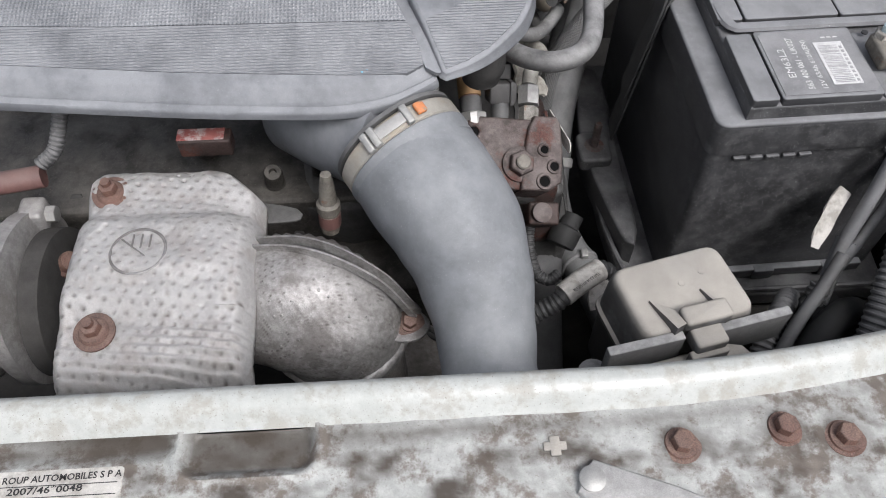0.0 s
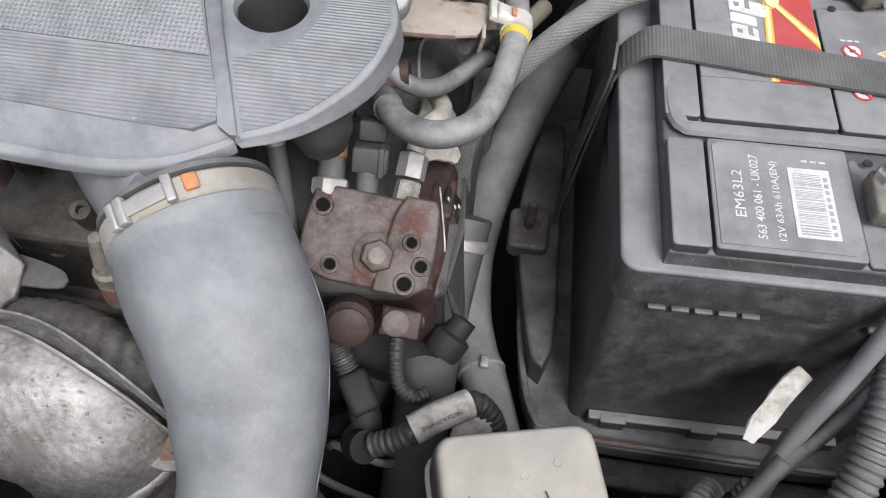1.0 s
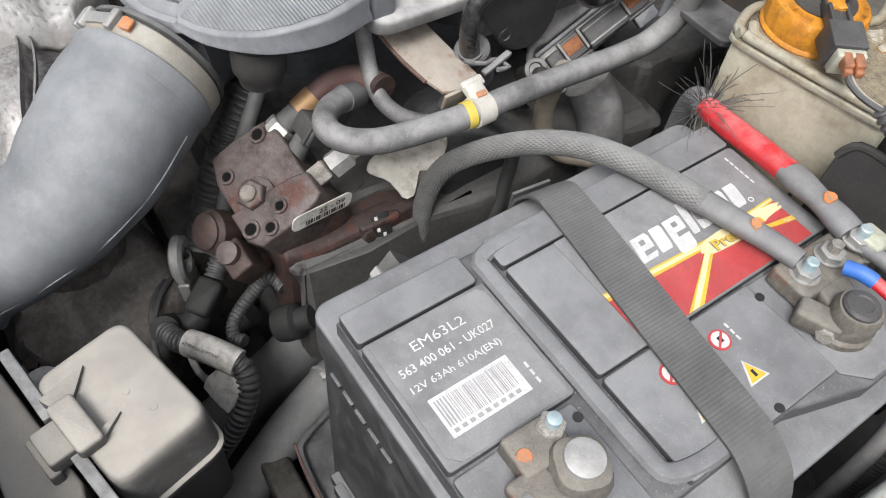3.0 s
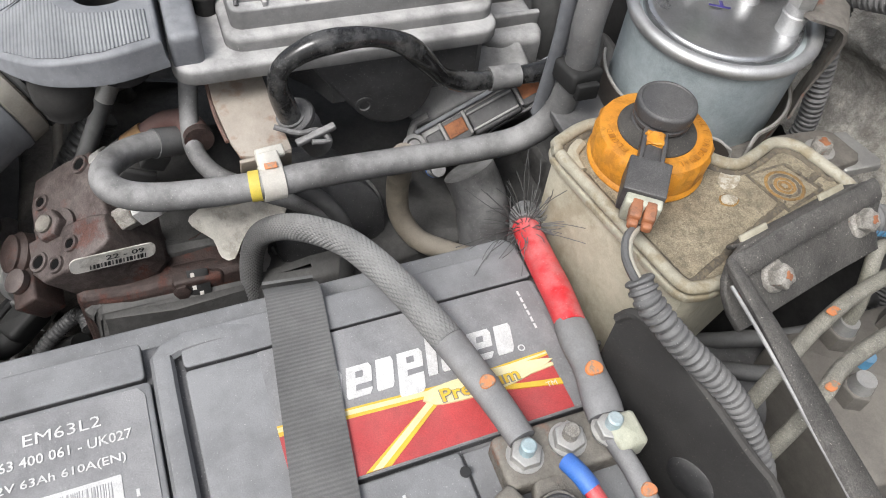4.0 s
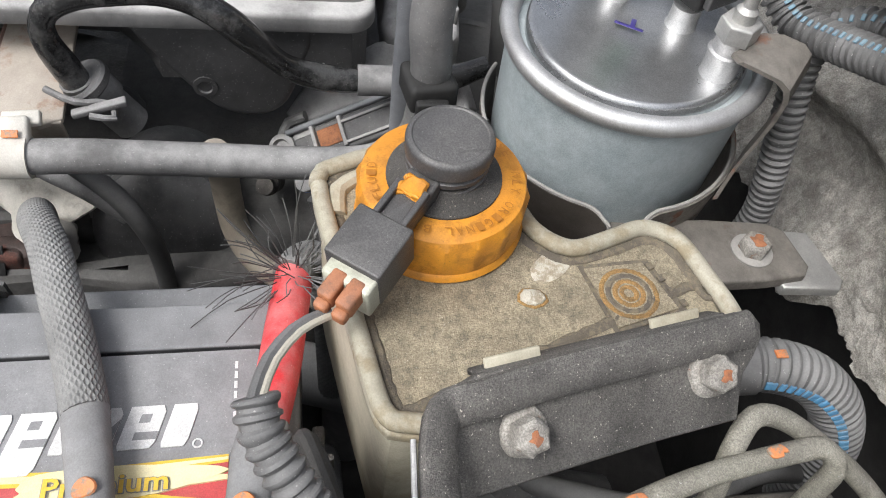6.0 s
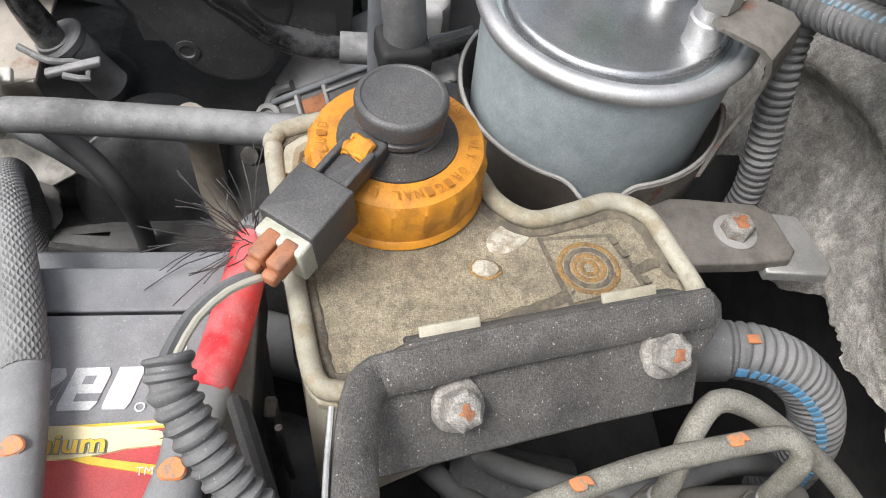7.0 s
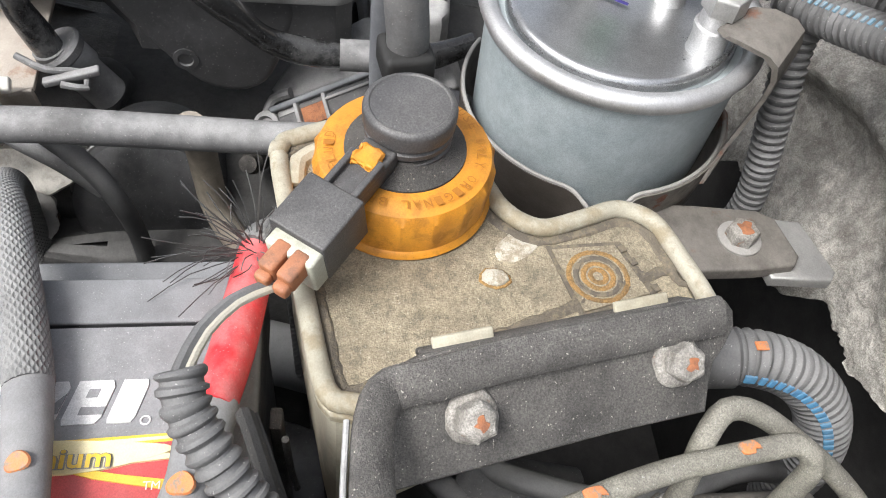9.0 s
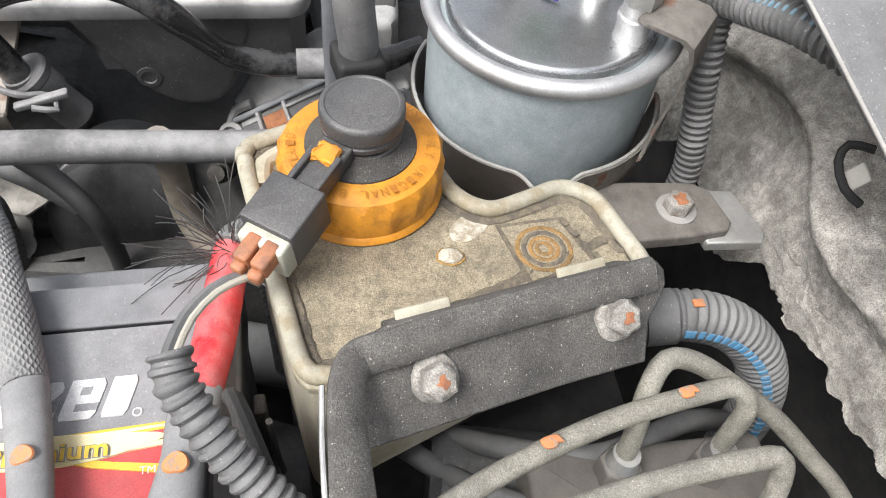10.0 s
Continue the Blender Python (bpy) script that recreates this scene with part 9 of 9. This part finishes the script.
# big coolant hose beside the battery and darker pipes
bc = thing("black_coolant_hose", (-0.15, -0.07, 0.6), "thick dusty black coolant hose beside the battery", "hose")
part("hose", tube([(-0.088, 0.190, 0.672), (-0.105, 0.150, 0.674), (-0.120, 0.110, 0.670), (-0.132, 0.080, 0.662), (-0.145, 0.042, 0.645), (-0.153, 0.010, 0.630), (-0.157, -0.016, 0.610), (-0.154, -0.050, 0.594), (-0.146, -0.080, 0.590), (-0.138, -0.100, 0.592), (-0.125, -0.135, 0.585), (-0.11, -0.18, 0.56)], 0.0155, 24), M_RUBBER_MID, bc)
part("joint", lathe([(0.0158, -0.001), (0.0168, 0.0), (0.0168, 0.0015), (0.0158, 0.0025)], axis_frame((-0.1405, -0.0940, 0.5915), (0.3, -0.85, 0.05)), 28), M_RUBBER, bc)
part("clip", block(-0.1390, -0.0960, 0.6095, 0.006, 0.008, 0.005, 0.001), M_STEEL, bc)
b2 = thing("dark_lower_pipe", (-0.18, -0.08, 0.55), "dark lower coolant pipe with a metal clamp", "pipe")
part("pipe", tube([(-0.165, -0.020, 0.665), (-0.172, -0.060, 0.630), (-0.176, -0.100, 0.590), (-0.178, -0.150, 0.55), (-0.18, -0.20, 0.52)], 0.0200, 24), M_RUBBER_DARK, b2)
part("clamp", lathe([(0.0205, 0), (0.0215, 0.001), (0.0215, 0.007), (0.0205, 0.008)], axis_frame((-0.1665, -0.030, 0.657), (-0.12, -0.74, -0.65)), 30), M_STEEL, b2)
wn2 = thing("ribbed_hook", (-0.19, -0.13, 0.62), "small grey ribbed hose bent in a hook", "hose")
part("hose", corrugated([(-0.178, -0.102, 0.668), (-0.190, -0.106, 0.668), (-0.1920, -0.118, 0.658), (-0.188, -0.134, 0.645), (-0.178, -0.140, 0.641), (-0.170, -0.136, 0.643)], 0.0048, 0.0028, 0.0006, 12), M_CONDUIT_DARK, wn2)
pg = thing("lower_plug", (-0.165, -0.115, 0.62), "black round plug on the lower pump", "connector")
part("plug", lathe([(0.011, 0), (0.012, 0.004), (0.012, 0.014), (0.008, 0.016), (0.008, 0.026)], axis_frame((-0.1670, -0.1130, 0.6480), (0.4, 0.6, 0.4)), 20), M_BLACK_SHADE, pg)
dk = thing("dipstick_tube", (-0.255, -0.09, 0.68), "grey dipstick tube with a ribbed conduit beside it", "tube")
part("tube", tube([(-0.2620, -0.0620, 0.770), (-0.2570, -0.0780, 0.742), (-0.2520, -0.0950, 0.712), (-0.2490, -0.1060, 0.690), (-0.2400, -0.125, 0.65)], 0.0052, 14), M_RUBBER_DARK, dk)
part("tip", tube([(-0.2635, -0.0580, 0.777), (-0.2615, -0.0640, 0.767)], 0.0056, 12), M_STEEL, dk)
part("conduit", corrugated([(-0.275, -0.070, 0.745), (-0.268, -0.090, 0.720), (-0.262, -0.110, 0.690), (-0.250, -0.130, 0.65)], 0.0110, 0.0046, 0.0012), M_CONDUIT_DARK, dk)
# right-hand front wiring
fw = thing("front_wiring", (0.02, -0.21, 0.66), "bundle of dusty ribbed conduits in the front corner", "wiring")
part("conduit", corrugated([(0.050, -0.120, 0.755), (0.046, -0.150, 0.742), (0.038, -0.178, 0.725), (0.026, -0.205, 0.705), (0.014, -0.230, 0.68), (0.005, -0.245, 0.65)], 0.0095, 0.0046, 0.0011), M_CONDUIT, fw, "ribbed grey conduit")
part("conduit", corrugated([(-0.012, -0.176, 0.660), (-0.024, -0.190, 0.668), (-0.040, -0.210, 0.665), (-0.050, -0.230, 0.65)], 0.0080, 0.0040, 0.0011), M_CONDUIT, fw, "ribbed black conduit")
part("wire", tube([(0.010, -0.172, 0.705), (-0.006, -0.190, 0.690), (-0.025, -0.210, 0.678), (-0.045, -0.235, 0.66)], 0.0045, 12), M_RUBBER_DARK, fw)
part("elbow", tube([(0.030, -0.190, 0.660), (0.012, -0.200, 0.674), (-0.008, -0.215, 0.676), (-0.022, -0.230, 0.66)], 0.0100, 18), M_BLACK_SHADE, fw)
part("plug", block(0, 0, 0, 0.030, 0.024, 0.024, 0.003, pose(0.005, -0.185, 0.655, 10, 0, 30)), M_BLACK_SHADE, fw)
part("sticker", block(0, 0, 0, 0.014, 0.020, 0.0008, 0.0003, pose(0.022, -0.222, 0.692, 20, 20, 35)), M_PAPER, fw, "white sticker")
ug = thing("battery_underframe", (-0.02, -0.15, 0.55), "dirty dark frame below the battery tray with a bolt", "bracket")
part("beam", block(0.0, -0.150, 0.560, 0.24, 0.02, 0.06, 0.004), M_ENGINE, ug)
part("bolt", hexagon((-0.025, -0.160, 0.572), (0, -0.8, 0.6), 0.010, 0.010), M_ENGINE, ug)
part("bolt", hexagon((-0.075, -0.160, 0.562), (0, -0.8, 0.6), 0.008, 0.010), M_ENGINE, ug)

# ---- gearbox and pipes deep below the intake hose ----
gb = thing("gearbox_housing", (-0.29, -0.19, 0.42), "dirty grey-brown cast gearbox housing deep in the bay", "gearbox")
bm = lathe([(0.066, -0.16), (0.067, -0.05), (0.063, -0.018), (0.052, -0.004), (0.030, 0.003), (0.012, 0.004)], axis_frame((-0.284, -0.205, 0.604), (0.35, -0.1, 1)), 48, wobble=lambda a, z: 1 + 0.05 * math.cos(5 * a))
divide(bm, 2)
part("casting", roughen(bm, 0.004, 40, 2.0), M_GEARBOX, gb)
for a in range(0, 360, 72):
    x, y = -0.284 + 0.058 * math.cos(radians(a)), -0.205 + 0.058 * math.sin(radians(a))
    b = part("boss", lathe([(0.009, -0.03), (0.0085, 0.004), (0.006, 0.006)], Matrix.Translation((x, y, 0.580 - 0.35 * (x + 0.284))), 18), M_GEARBOX, gb)
    part("bolt_head", hexagon((x, y, 0.585 - 0.35 * (x + 0.284)), (0.2, 0, 1), 0.0055, 0.006, spin=a), M_PUMP_DARK, b)
lw = thing("lower_wires", (-0.235, -0.17, 0.58), "two thin dark wires crossing below the intake hose", "cable")
for k in range(2):
    part("wire", tube([(-0.275, -0.150 - 0.006 * k, 0.600), (-0.252, -0.170 - 0.004 * k, 0.606), (-0.225, -0.184, 0.600 - 0.004 * k), (-0.195, -0.188, 0.585), (-0.17, -0.185, 0.555)], 0.0022, 10), M_RUBBER_DARK, lw)
rd = thing("bent_steel_rod", (-0.21, -0.165, 0.58), "thin bent steel rod below the printed sleeve", "rod")
part("rod", tube([(-0.236, -0.150, 0.560), (-0.226, -0.160, 0.596), (-0.212, -0.165, 0.600), (-0.196, -0.166, 0.592), (-0.190, -0.160, 0.575)], 0.0026, 10), M_STEEL, rd)
lp = thing("lower_grey_hose", (-0.22, -0.13, 0.58), "grey rubber hose curving down beside the gearbox", "hose")
part("hose", tube([(-0.205, -0.118, 0.615), (-0.212, -0.135, 0.600), (-0.226, -0.142, 0.585), (-0.242, -0.136, 0.560), (-0.25, -0.12, 0.52)], 0.0085, 18), M_BLACK_SHADE, lp)
